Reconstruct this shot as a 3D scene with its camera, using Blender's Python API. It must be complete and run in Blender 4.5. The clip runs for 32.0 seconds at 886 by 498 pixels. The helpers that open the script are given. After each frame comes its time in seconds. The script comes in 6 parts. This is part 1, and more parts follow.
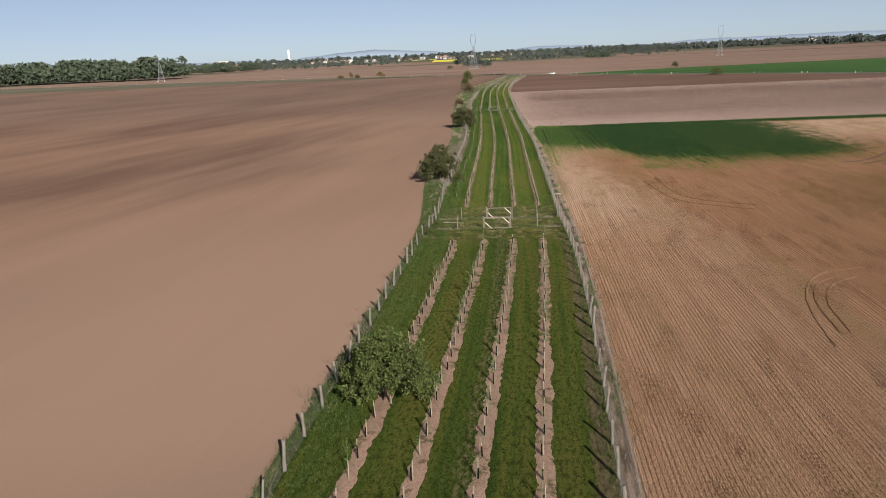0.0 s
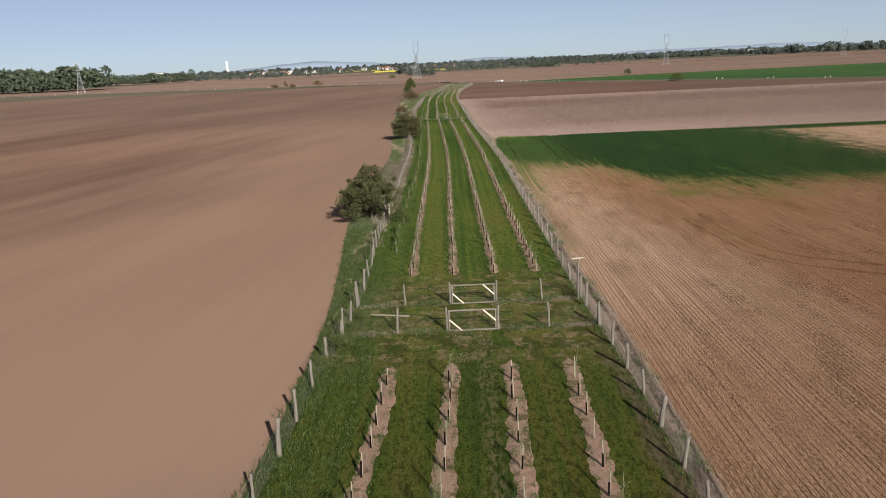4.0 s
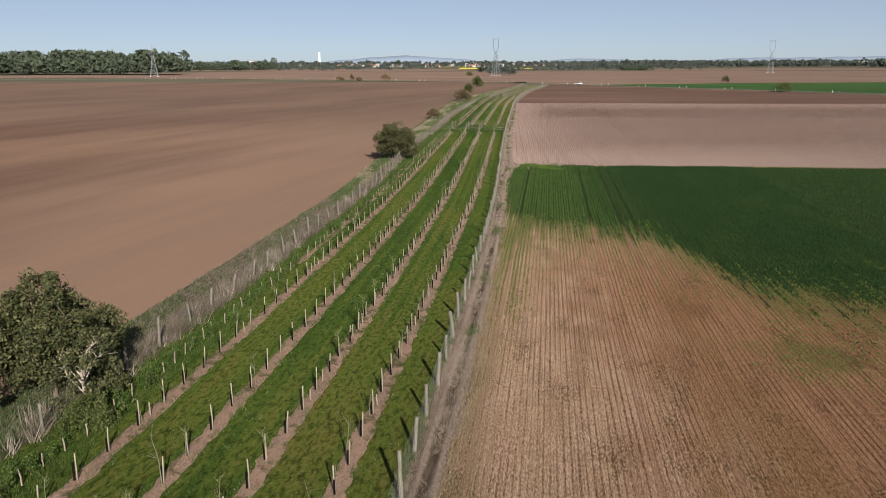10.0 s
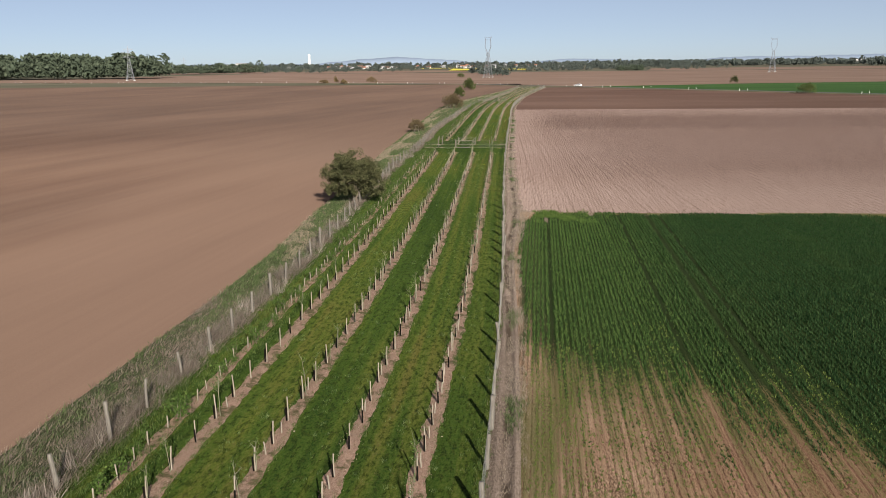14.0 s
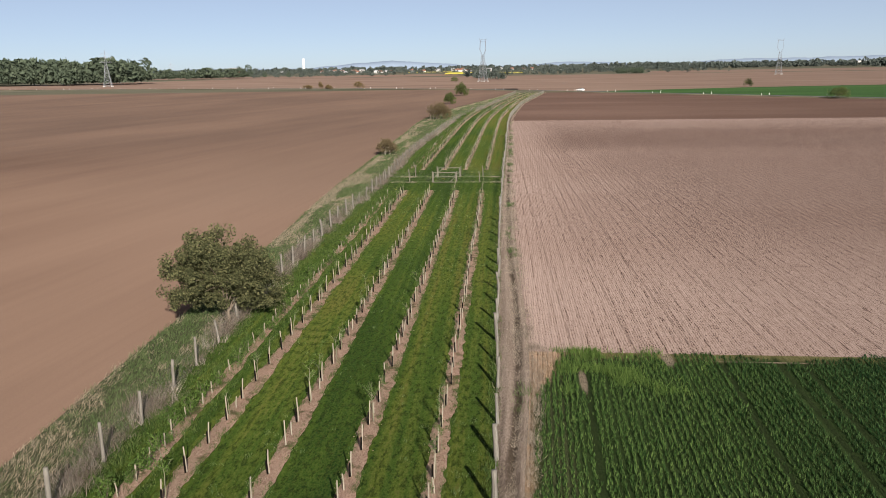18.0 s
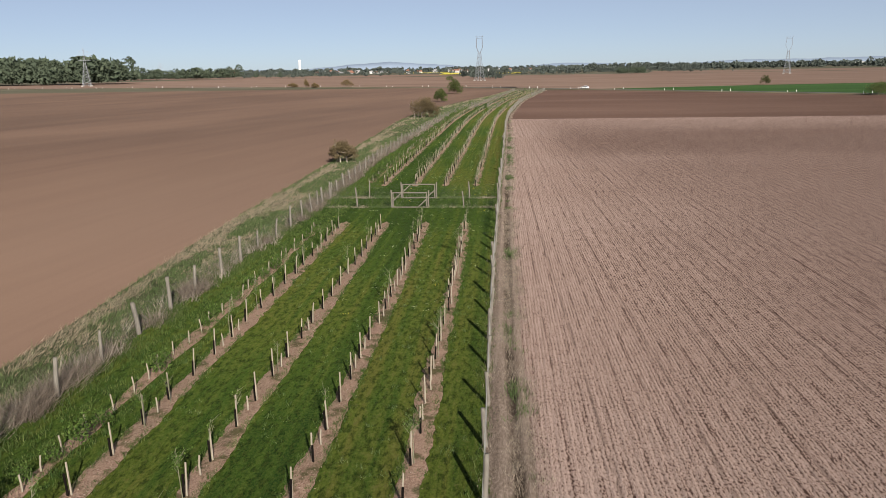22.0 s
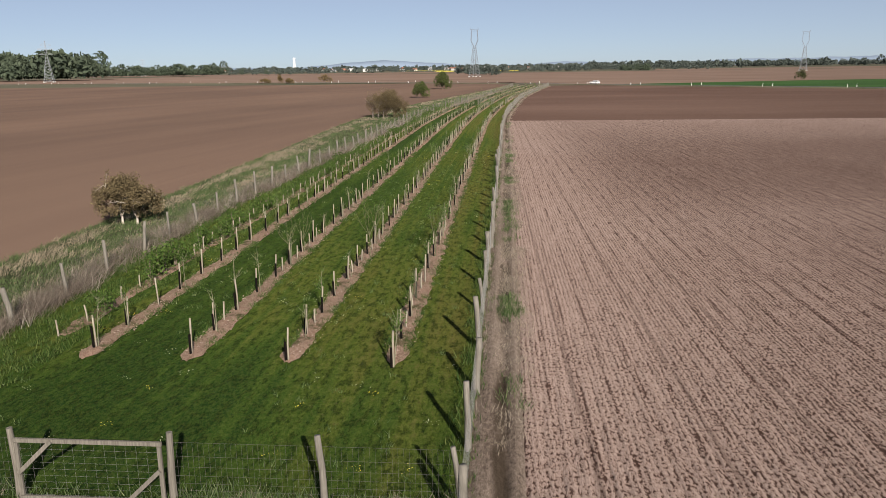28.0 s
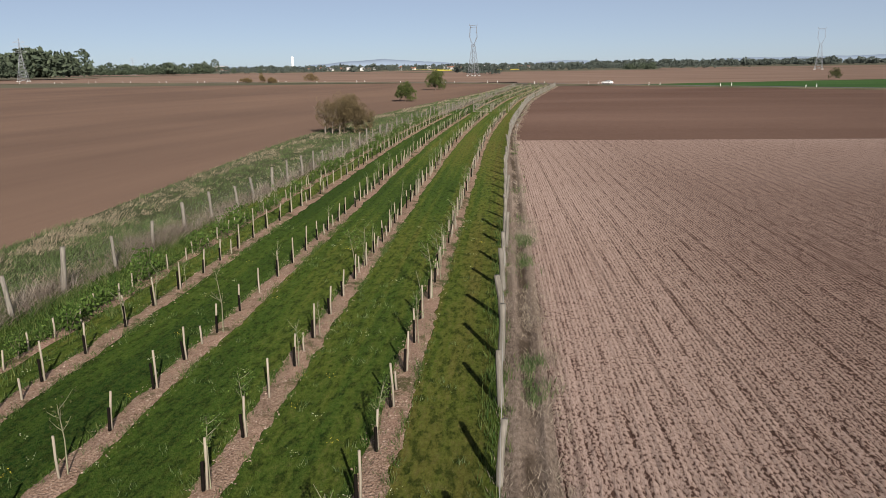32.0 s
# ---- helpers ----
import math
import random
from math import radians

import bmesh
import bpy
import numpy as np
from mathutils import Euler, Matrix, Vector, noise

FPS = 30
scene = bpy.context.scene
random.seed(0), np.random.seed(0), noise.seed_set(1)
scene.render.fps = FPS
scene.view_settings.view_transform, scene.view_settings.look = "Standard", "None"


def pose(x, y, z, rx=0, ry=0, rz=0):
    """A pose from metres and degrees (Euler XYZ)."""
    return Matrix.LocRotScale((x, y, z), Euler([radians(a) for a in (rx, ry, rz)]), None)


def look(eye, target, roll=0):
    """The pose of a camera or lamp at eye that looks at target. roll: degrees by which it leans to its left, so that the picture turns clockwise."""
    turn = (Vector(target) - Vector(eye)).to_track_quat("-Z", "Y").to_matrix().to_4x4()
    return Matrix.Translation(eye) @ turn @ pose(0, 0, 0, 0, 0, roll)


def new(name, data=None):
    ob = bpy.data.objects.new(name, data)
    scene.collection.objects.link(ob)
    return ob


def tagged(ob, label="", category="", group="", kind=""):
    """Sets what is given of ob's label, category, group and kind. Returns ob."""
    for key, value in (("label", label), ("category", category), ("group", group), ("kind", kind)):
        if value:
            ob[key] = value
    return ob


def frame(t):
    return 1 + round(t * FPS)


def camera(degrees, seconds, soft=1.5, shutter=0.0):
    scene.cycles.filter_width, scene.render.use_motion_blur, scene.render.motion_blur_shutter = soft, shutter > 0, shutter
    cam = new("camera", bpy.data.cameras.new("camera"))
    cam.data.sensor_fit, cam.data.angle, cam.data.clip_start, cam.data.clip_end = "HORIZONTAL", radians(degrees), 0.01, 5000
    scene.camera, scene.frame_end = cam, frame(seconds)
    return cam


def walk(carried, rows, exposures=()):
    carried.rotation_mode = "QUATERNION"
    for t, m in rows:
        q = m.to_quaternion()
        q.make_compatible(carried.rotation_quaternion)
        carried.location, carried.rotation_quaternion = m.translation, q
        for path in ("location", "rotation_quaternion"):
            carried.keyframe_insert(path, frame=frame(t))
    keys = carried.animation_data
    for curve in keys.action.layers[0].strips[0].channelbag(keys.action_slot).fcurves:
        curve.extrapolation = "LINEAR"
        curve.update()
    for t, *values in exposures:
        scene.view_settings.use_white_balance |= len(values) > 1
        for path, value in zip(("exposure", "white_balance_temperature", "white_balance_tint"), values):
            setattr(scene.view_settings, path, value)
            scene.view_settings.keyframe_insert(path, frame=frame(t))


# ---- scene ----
# camera
EXPOSURES = [(0.0, 0.88), (5.0, 0.87), (11.0, 0.85), (14.0, 0.97), (18.0, 1.07), (22.0, 0.94), (26.0, 0.91), (32.0, 0.85)]
cam = camera(59.48, 32.0, soft=0.75)
PATH = [
    (0, (-9.419, -0.984, 20.643), (-10.843, 18.349, 15.723), -2.50),
    (0.1, (-9.851, 0.073, 20.572), (-10.868, 19.426, 15.628), -2.46),
    (0.2, (-10.280, 1.129, 20.501), (-10.889, 20.495, 15.544), -2.48),
    (0.3, (-10.705, 2.181, 20.429), (-10.996, 21.553, 15.464), -2.55),
    (0.4, (-11.124, 3.228, 20.358), (-11.175, 22.601, 15.390), -2.51),
    (0.5, (-11.535, 4.268, 20.285), (-11.425, 23.643, 15.322), -2.50),
    (1, (-13.189, 9.066, 19.871), (-13.015, 28.450, 14.945), -2.46),
    (1.5, (-14.469, 13.886, 19.479), (-14.258, 33.276, 14.583), -2.57),
    (2, (-15.235, 18.991, 19.040), (-14.993, 38.391, 14.185), -2.56),
    (2.5, (-15.206, 24.438, 18.564), (-14.907, 43.847, 13.748), -2.59),
    (3, (-14.481, 30.195, 17.935), (-14.118, 49.616, 13.168), -2.52),
    (3.5, (-13.049, 36.109, 17.248), (-12.637, 55.537, 12.517), -2.55),
    (5.5, (-3.078, 59.684, 15.090), (-5.543, 79.011, 10.579), -1.99),
    (6, (-0.382, 64.349, 15.051), (-2.800, 83.698, 10.605), -1.66),
    (6.5, (1.810, 68.418, 14.943), (-0.565, 87.777, 10.516), -1.31),
    (7, (3.380, 71.860, 14.938), (1.053, 91.220, 10.493), -0.89),
    (7.5, (4.291, 75.036, 14.970), (2.006, 94.392, 10.484), -0.59),
    (8, (4.642, 78.131, 15.042), (2.412, 97.482, 10.507), -0.32),
    (8.5, (4.483, 81.532, 15.131), (2.292, 100.873, 10.534), -0.13),
    (9, (3.938, 85.283, 15.167), (1.782, 104.616, 10.521), -0.07),
    (9.5, (3.208, 89.423, 15.173), (1.081, 108.753, 10.500), -0.11),
    (10, (2.568, 93.618, 15.205), (0.467, 112.946, 10.509), -0.18),
    (10.5, (1.970, 98.044, 15.226), (-0.101, 117.371, 10.517), -0.29),
    (11, (1.484, 102.537, 15.222), (-0.559, 121.865, 10.506), -0.39),
    (11.5, (1.115, 107.258, 15.167), (-0.907, 126.589, 10.451), -0.46),
    (12, (0.819, 112.022, 15.143), (-1.185, 131.355, 10.430), -0.52),
    (12.5, (0.613, 116.838, 15.128), (-1.374, 136.175, 10.425), -0.56),
    (13, (0.435, 121.697, 15.133), (-1.533, 141.039, 10.442), -0.57),
    (13.5, (0.245, 126.654, 15.158), (-1.701, 146.001, 10.479), -0.57),
    (14, (0.088, 131.617, 15.191), (-1.842, 150.969, 10.522), -0.62),
    (14.5, (0.000, 136.576, 15.229), (-1.927, 155.931, 10.578), -0.75),
    (16.5, (-0.243, 157.041, 15.687), (-2.122, 176.411, 11.075), -0.85),
    (17, (-0.303, 161.878, 15.657), (-2.178, 181.251, 11.055), -0.90),
    (17.5, (-0.417, 166.788, 15.516), (-2.285, 186.164, 10.923), -0.93),
    (18, (-0.542, 171.565, 15.050), (-2.398, 190.944, 10.467), -0.91),
    (18.5, (-0.656, 176.194, 14.260), (-2.498, 195.576, 9.684), -0.88),
    (19, (-0.769, 180.887, 13.480), (-2.604, 200.269, 8.899), -0.92),
    (19.5, (-0.925, 185.791, 12.912), (-2.752, 205.172, 8.323), -0.94),
    (20, (-1.060, 190.613, 12.670), (-2.874, 209.995, 8.085), -0.86),
    (20.5, (-1.111, 195.264, 12.427), (-2.917, 214.651, 7.857), -0.80),
    (21, (-1.113, 199.605, 12.197), (-2.918, 218.995, 7.643), -0.79),
    (21.5, (-1.070, 203.645, 11.973), (-2.876, 223.038, 7.430), -0.85),
    (22, (-0.975, 207.299, 11.836), (-2.778, 226.693, 7.295), -0.92),
    (22.5, (-0.891, 211.226, 11.629), (-2.686, 230.619, 7.082), -0.93),
    (23, (-0.889, 215.739, 11.341), (-2.670, 235.131, 6.784), -0.89),
    (23.5, (-0.944, 220.600, 10.979), (-2.716, 239.993, 6.421), -0.87),
    (24, (-0.952, 225.480, 10.645), (-2.724, 244.874, 6.091), -0.89),
    (24.5, (-0.973, 230.324, 10.342), (-2.745, 249.718, 5.793), -0.89),
    (25, (-1.004, 235.241, 10.042), (-2.777, 254.636, 5.494), -0.92),
    (25.5, (-1.024, 240.171, 9.787), (-2.805, 259.564, 5.234), -1.05),
    (27.5, (-1.398, 260.147, 8.727), (-3.124, 279.543, 4.167), -0.68),
    (28, (-1.431, 264.972, 8.491), (-3.161, 284.368, 3.928), -0.79),
    (28.5, (-1.463, 269.794, 8.280), (-3.196, 289.189, 3.716), -0.89),
    (29, (-1.552, 274.721, 8.094), (-3.285, 294.116, 3.529), -0.91),
    (29.5, (-1.682, 279.682, 8.019), (-3.411, 299.076, 3.449), -0.85),
    (30, (-1.706, 284.634, 8.030), (-3.431, 304.027, 3.454), -0.81),
    (30.5, (-1.800, 289.538, 8.080), (-3.523, 308.931, 3.503), -0.80),
    (31, (-1.875, 294.421, 8.133), (-3.601, 313.814, 3.555), -0.85),
    (31.5, (-2.016, 299.306, 8.142), (-3.747, 318.697, 3.560), -0.86),
    (32, (-2.231, 304.204, 8.108), (-3.963, 323.594, 3.521), -0.78),
]
walk(cam, [(t, look(eye, target, roll)) for t, eye, target, roll in PATH], EXPOSURES)

# world, sun
SUN_AZ = math.atan2(0.36, -0.93)      # compass angle of the sun, from +y towards +x
SUN_EL = radians(26)
world = bpy.data.worlds.new("world")
scene.world = world
world.use_nodes = True
wt = world.node_tree
sky = wt.nodes.new("ShaderNodeTexSky")
sky.sky_type, sky.sun_disc = "NISHITA", False
sky.sun_elevation, sky.sun_rotation = SUN_EL, SUN_AZ
sky.altitude, sky.air_density, sky.dust_density, sky.ozone_density = 200, 0.45, 0.3, 2.2
wt.nodes["Background"].inputs["Strength"].default_value = 0.050
haze = wt.nodes.new("ShaderNodeMix")          # thin even haze over the whole sky
haze.data_type = "RGBA"
haze.inputs[0].default_value = 0.50
haze.inputs[7].default_value = (5.5, 5.75, 6.3, 1)
wt.links.new(sky.outputs[0], haze.inputs[6])
wt.links.new(haze.outputs[2], wt.nodes["Background"].inputs["Color"])
sun = new("sun", bpy.data.lights.new("sun", "SUN"))
sun.data.energy, sun.data.angle, sun.data.color = 5.0, radians(0.6), (1.0, 0.92, 0.83)
sun_dir = Vector((math.sin(SUN_AZ) * math.cos(SUN_EL), math.cos(SUN_AZ) * math.cos(SUN_EL), math.sin(SUN_EL)))
sun.matrix_world = look(sun_dir * 300, (0, 0, 0))

# ---- materials ----

# southern edge of the grown wheat: x, y
WHEAT_EDGE = ((0, 172), (4, 166.5), (9, 165), (14, 161.5), (16.4, 154), (18, 147), (21, 143.8), (32, 141), (48, 140), (75, 152))


# bare spots at the northern end of the wheat: x, y and half widths
WHEAT_GAPS = ((2.8, 207.4, 0.20, 1.6), (7.4, 210.6, 0.32, 1.3), (12.4, 210.3, 3.0, 0.10))


def shader(name, rough=0.95, spec=0.02, matte=0.0):
    m = bpy.data.materials.new(name)
    m.use_nodes = True
    b = m.node_tree.nodes["Principled BSDF"]
    b.inputs["Roughness"].default_value = rough
    b.inputs["Specular IOR Level"].default_value = spec
    b.inputs["Diffuse Roughness"].default_value = matte
    return m, m.node_tree, b


class Nodes:
    """Shortcuts for one material's node tree."""

    def __init__(self, tree, coord="Object"):
        self.t = tree
        self.c = tree.nodes.new("ShaderNodeTexCoord").outputs[coord]

    def n(self, kind, **props):
        node = self.t.nodes.new("ShaderNode" + kind)
        for k, v in props.items():
            if k == "operation":
                node.operation = v
            elif k == "blend":
                node.data_type, node.blend_type = "RGBA", v
        return node

    def put(self, socket, v):
        if isinstance(v, bpy.types.NodeSocket):
            self.t.links.new(v, socket)
        else:
            socket.default_value = v

    def scaled(self, sx, sy, sz=1.0, rot=0.0):
        m = self.n("Mapping")
        self.put(m.inputs["Vector"], self.c)
        m.vector_type = "TEXTURE"
        m.inputs["Scale"].default_value = (1 / sx, 1 / sy, 1 / sz)
        m.inputs["Rotation"].default_value = (0, 0, rot)
        return m.outputs[0]

    def noise(self, scale, detail=4.0, rough=0.55, vec=None, distort=0.0):
        k = self.n("TexNoise")
        self.put(k.inputs["Vector"], vec if vec is not None else self.c)
        k.inputs["Scale"].default_value, k.inputs["Detail"].default_value = scale, detail
        k.inputs["Roughness"].default_value, k.inputs["Distortion"].default_value = rough, distort
        return k.outputs["Fac"]

    def wave(self, spacing, distort=0.0, vec=None, dscale=1.0):
        k = self.n("TexWave")
        self.put(k.inputs["Vector"], vec if vec is not None else self.c)
        k.inputs["Scale"].default_value = 0.314159 / spacing
        k.inputs["Distortion"].default_value, k.inputs["Detail"].default_value = distort, 2.0
        k.inputs["Detail Scale"].default_value = dscale
        return k.outputs["Fac"]

    def math(self, op, a, b=0.0):
        k = self.n("Math", operation=op)
        self.put(k.inputs[0], a)
        self.put(k.inputs[1], b)
        return k.outputs[0]

    def ramp(self, fac, *stops):
        k = self.n("ValToRGB")
        self.put(k.inputs[0], fac)
        e = k.color_ramp.elements
        while len(e) < len(stops):
            e.new(0.5)
        for el, (p, c) in zip(e, stops):
            el.position = p
            el.color = (*c, 1) if not isinstance(c, float) else (c, c, c, 1)
        return k.outputs[0]

    def mix(self, fac, a, b, blend="MIX"):
        k = self.n("Mix", blend=blend)
        self.put(k.inputs[0], fac)
        self.put(k.inputs[6], a if not isinstance(a, tuple) else (*a, 1))
        self.put(k.inputs[7], b if not isinstance(b, tuple) else (*b, 1))
        return k.outputs[2]

    def bump(self, bsdf, height, strength=0.5, dist=0.05):
        k = self.n("Bump")
        self.put(k.inputs["Height"], height)
        k.inputs["Strength"].default_value, k.inputs["Distance"].default_value = strength, dist
        self.t.links.new(k.outputs[0], bsdf.inputs["Normal"])

    def sep(self, vec=None):
        k = self.n("SeparateXYZ")
        self.put(k.inputs[0], vec if vec is not None else self.c)
        return k.outputs

    def band(self, v, lo, hi):
        """0 below lo, 1 above hi, smooth between."""
        k = self.n("MapRange")
        k.interpolation_type = "SMOOTHSTEP"
        self.put(k.inputs[0], v)
        k.inputs[1].default_value, k.inputs[2].default_value = lo, hi
        return k.outputs[0]


GROUND_TONE = (0.365, 0.390, 0.415)
GRASS_TONE = (0.415, 0.405, 0.41)
WHEAT_TONE = (0.60, 0.60, 0.60)


def soil_west():
    m, t, b = shader("fine_harrowed_soil", matte=1.0)
    k = Nodes(t)
    xyz = k.sep()
    big = k.noise(0.022, 3, 0.5, k.scaled(1.0, 0.30, rot=radians(-16)))
    mid = k.noise(0.14, 3, 0.5, k.scaled(1.0, 0.14, rot=radians(-12)))
    fine = k.noise(9.0, 4, 0.7)
    streak = k.noise(1.1, 3, 0.6, k.scaled(1.0, 0.03, rot=radians(-6)))
    col = k.ramp(big, (0.40, (0.125, 0.076, 0.060)), (0.5, (0.240, 0.147, 0.108)), (0.61, (0.345, 0.215, 0.152)))
    col = k.mix(0.35, col, k.ramp(mid, (0.35, (0.18, 0.102, 0.070)), (0.65, (0.36, 0.222, 0.152))))
    lines = k.noise(2.4, 2, 0.6, k.scaled(1.0, 0.010, rot=radians(-4)))
    edge = k.band(xyz[0], -46.0, -24.0)
    col = k.mix(k.math("MULTIPLY", edge, k.math("MULTIPLY", k.band(lines, 0.47, 0.40), 0.16)), col, (0.16, 0.095, 0.068))
    col = k.mix(0.12, col, k.ramp(streak, (0.35, (0.16, 0.09, 0.062)), (0.65, (0.38, 0.24, 0.165))))
    col = k.mix(0.22, col, k.ramp(fine, (0.3, (0.13, 0.078, 0.054)), (0.7, (0.40, 0.26, 0.18))))
    # bright glow opposite the sun, painted into the soil beside the strip
    hotspot_glow = k.math("MULTIPLY", k.band(k.math("ADD", xyz[1], k.math("MULTIPLY", mid, 50.0)), 150.0, 70.0), k.band(k.math("ADD", xyz[0], k.math("MULTIPLY", big, 60.0)), -70.0, -15.0))
    col = k.mix(k.math("MULTIPLY", hotspot_glow, 0.55), col, (0.420, 0.285, 0.215))
    # paler tan towards the strip, ending northward
    pale_zone = k.math("MULTIPLY", k.band(k.math("ADD", xyz[0], k.math("MULTIPLY", mid, 40.0)), -62.0, -8.0), k.band(xyz[1], 330.0, 260.0))
    col = k.mix(k.math("MULTIPLY", pale_zone, 0.38), col, (0.408, 0.275, 0.203))
    # darker and greyer towards the north
    dark_zone = k.band(k.math("ADD", xyz[1], k.math("MULTIPLY", big, 160.0)), 290, 430)
    col = k.mix(k.math("MULTIPLY", dark_zone, 0.45), col, (0.190, 0.138, 0.110))
    col = k.mix(1.0, col, (0.84, 0.80, 0.77), "MULTIPLY")
    k.put(b.inputs["Base Color"], k.mix(1.0, col, GROUND_TONE, "MULTIPLY"))
    k.bump(b, k.noise(5.0, 5, 0.7), 0.5, 0.06)
    return m


def soil_drilled():
    m, t, b = shader("drilled_seedbed_soil", matte=1.0)
    k = Nodes(t)
    tilt = radians(-1.5)
    rows = k.ramp(k.math("ADD", k.math("ADD", k.math("MULTIPLY", k.wave(0.27, 0.35, k.scaled(1.0, 0.02, rot=tilt), 0.8), 0.34), k.math("MULTIPLY", k.wave(0.135, 0.3, k.scaled(1.0, 0.02, rot=tilt), 0.8), 0.20)), k.math("MULTIPLY", k.noise(7.5, 1, 0.4, k.scaled(1.0, 0.008, rot=tilt)), 0.90)), (0.38, 0.0), (1.0, 1.0))
    seed = k.noise(3.4, 2, 0.6, k.scaled(1.0, 0.012, rot=tilt))
    lanes = k.noise(0.55, 3, 0.65, k.scaled(1.0, 0.015, rot=tilt))
    dash = k.noise(15.0, 3, 0.8, k.scaled(1.0, 0.30, rot=tilt))
    big = k.noise(0.05, 4, 0.6)
    mid = k.noise(0.45, 4, 0.65, k.scaled(1.0, 0.5))
    fine = k.noise(9.0, 4, 0.8)
    col = k.ramp(big, (0.36, (0.315, 0.176, 0.112)), (0.52, (0.430, 0.258, 0.170)), (0.68, (0.510, 0.322, 0.216)))
    col = k.mix(0.52, col, k.ramp(lanes, (0.38, (0.170, 0.100, 0.060)), (0.62, (0.58, 0.400, 0.270))))
    own = k.sep()
    # redder, darker soil east and south, partly lens falloff put into the colour
    red = k.math("MULTIPLY", k.band(k.math("ADD", k.math("ADD", own[0], k.math("MULTIPLY", own[1], 0.10)), k.math("MULTIPLY", mid, 14.0)), 21.5, 34), k.band(own[1], 185.0, 140.0))
    red = k.math("MAXIMUM", red, k.math("MULTIPLY", k.band(k.math("ADD", own[1], k.math("MULTIPLY", mid, 20.0)), 116.0, 84.0), 0.65))
    col = k.mix(0.30, col, k.ramp(seed, (0.38, (0.12, 0.070, 0.042)), (0.62, (0.54, 0.375, 0.25))))
    row_mix = k.math("MULTIPLY", k.band(k.noise(0.5, 3, 0.6, k.scaled(1.0, 0.2)), 0.26, 0.55), 0.82)
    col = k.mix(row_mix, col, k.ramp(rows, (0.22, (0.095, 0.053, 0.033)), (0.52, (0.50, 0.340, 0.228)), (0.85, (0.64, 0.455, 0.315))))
    pink = k.band(k.noise(0.11, 4, 0.6, k.scaled(1.0, 0.35, rot=tilt)), 0.54, 0.68)
    col = k.mix(k.math("MULTIPLY", pink, 0.4), col, (0.40, 0.215, 0.158))
    olive = k.band(k.noise(0.16, 4, 0.65, k.scaled(1.0, 0.16, rot=tilt)), 0.47, 0.63)
    olive = k.math("MULTIPLY", olive, k.math("ADD", 0.5, k.math("MULTIPLY", k.band(own[0], 4.0, 24.0), 0.32)))
    col = k.mix(olive, col, (0.275, 0.212, 0.090))
    # a broad patch of sprouting weeds out in the seedbed
    px_ = k.math("SUBTRACT", own[0], k.math("ADD", 22.0, k.math("MULTIPLY", k.math("SUBTRACT", own[1], 86.0), 0.37)))
    weedy_ = k.math("MULTIPLY", k.band(k.math("ADD", px_, k.math("MULTIPLY", mid, 12.0)), 4.0, 16.0), k.math("MULTIPLY", k.band(k.math("ADD", own[1], k.math("MULTIPLY", mid, 8.0)), 86.0, 97.0), k.band(k.math("ADD", own[1], k.math("MULTIPLY", mid, 8.0)), 128.0, 117.0)))
    col = k.mix(k.math("MULTIPLY", k.math("MULTIPLY", weedy_, k.band(dash, 0.66, 0.42)), 0.85), col, (0.140, 0.145, 0.045))
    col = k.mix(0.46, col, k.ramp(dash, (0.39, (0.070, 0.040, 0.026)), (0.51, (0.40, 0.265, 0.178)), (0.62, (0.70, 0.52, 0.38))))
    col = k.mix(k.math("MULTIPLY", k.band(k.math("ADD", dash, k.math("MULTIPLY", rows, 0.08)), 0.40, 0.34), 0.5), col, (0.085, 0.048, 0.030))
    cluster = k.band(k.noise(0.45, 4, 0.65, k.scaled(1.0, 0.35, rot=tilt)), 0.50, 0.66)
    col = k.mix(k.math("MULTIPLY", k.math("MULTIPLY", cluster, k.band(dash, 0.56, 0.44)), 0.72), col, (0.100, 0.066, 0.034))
    # wheel tracks
    xyz = k.sep(k.scaled(1, 1, rot=tilt))
    track = k.math("ADD", 0.0, 0.0)
    for tx in (2.4, 9.4, 12.3, 13.5):
        d = k.math("ABSOLUTE", k.math("SUBTRACT", xyz[0], tx - 4.9))
        track = k.math("MAXIMUM", track, k.band(d, 0.20, 0.08))
    col = k.mix(k.math("MULTIPLY", track, 0.4), col, (0.36, 0.220, 0.158))
    col = k.mix(1.0, col, (1.28, 1.19, 1.13), "MULTIPLY")
    col = k.mix(red, col, (0.69, 0.565, 0.47), "MULTIPLY")
    # sprouting cereal: dense in the north, a yellowish fringe and open patches further south
    nx = k.math("DIVIDE", own[0], 80.0)
    south = k.math("MULTIPLY", k.ramp(nx, *[(q / 80.0, v / 200.0) for q, v in WHEAT_EDGE]), 200.0)
    depth = k.math("ADD", k.math("SUBTRACT", own[1], south), k.math("ADD", k.math("MULTIPLY", k.math("SUBTRACT", mid, 0.5), 10.0), k.math("ADD", k.math("MULTIPLY", k.math("SUBTRACT", seed, 0.5), 20.0), k.math("MULTIPLY", k.math("SUBTRACT", dash, 0.5), 22.0))))
    px = k.math("DIVIDE", k.math("SUBTRACT", own[0], 17.8), 2.6)
    py = k.math("DIVIDE", k.math("SUBTRACT", own[1], 133.4), 2.8)
    rad = k.math("SQRT", k.math("ADD", k.math("MULTIPLY", px, px), k.math("MULTIPLY", py, py)))
    rad = k.math("ADD", rad, k.math("MULTIPLY", k.math("SUBTRACT", mid, 0.5), 3.2))
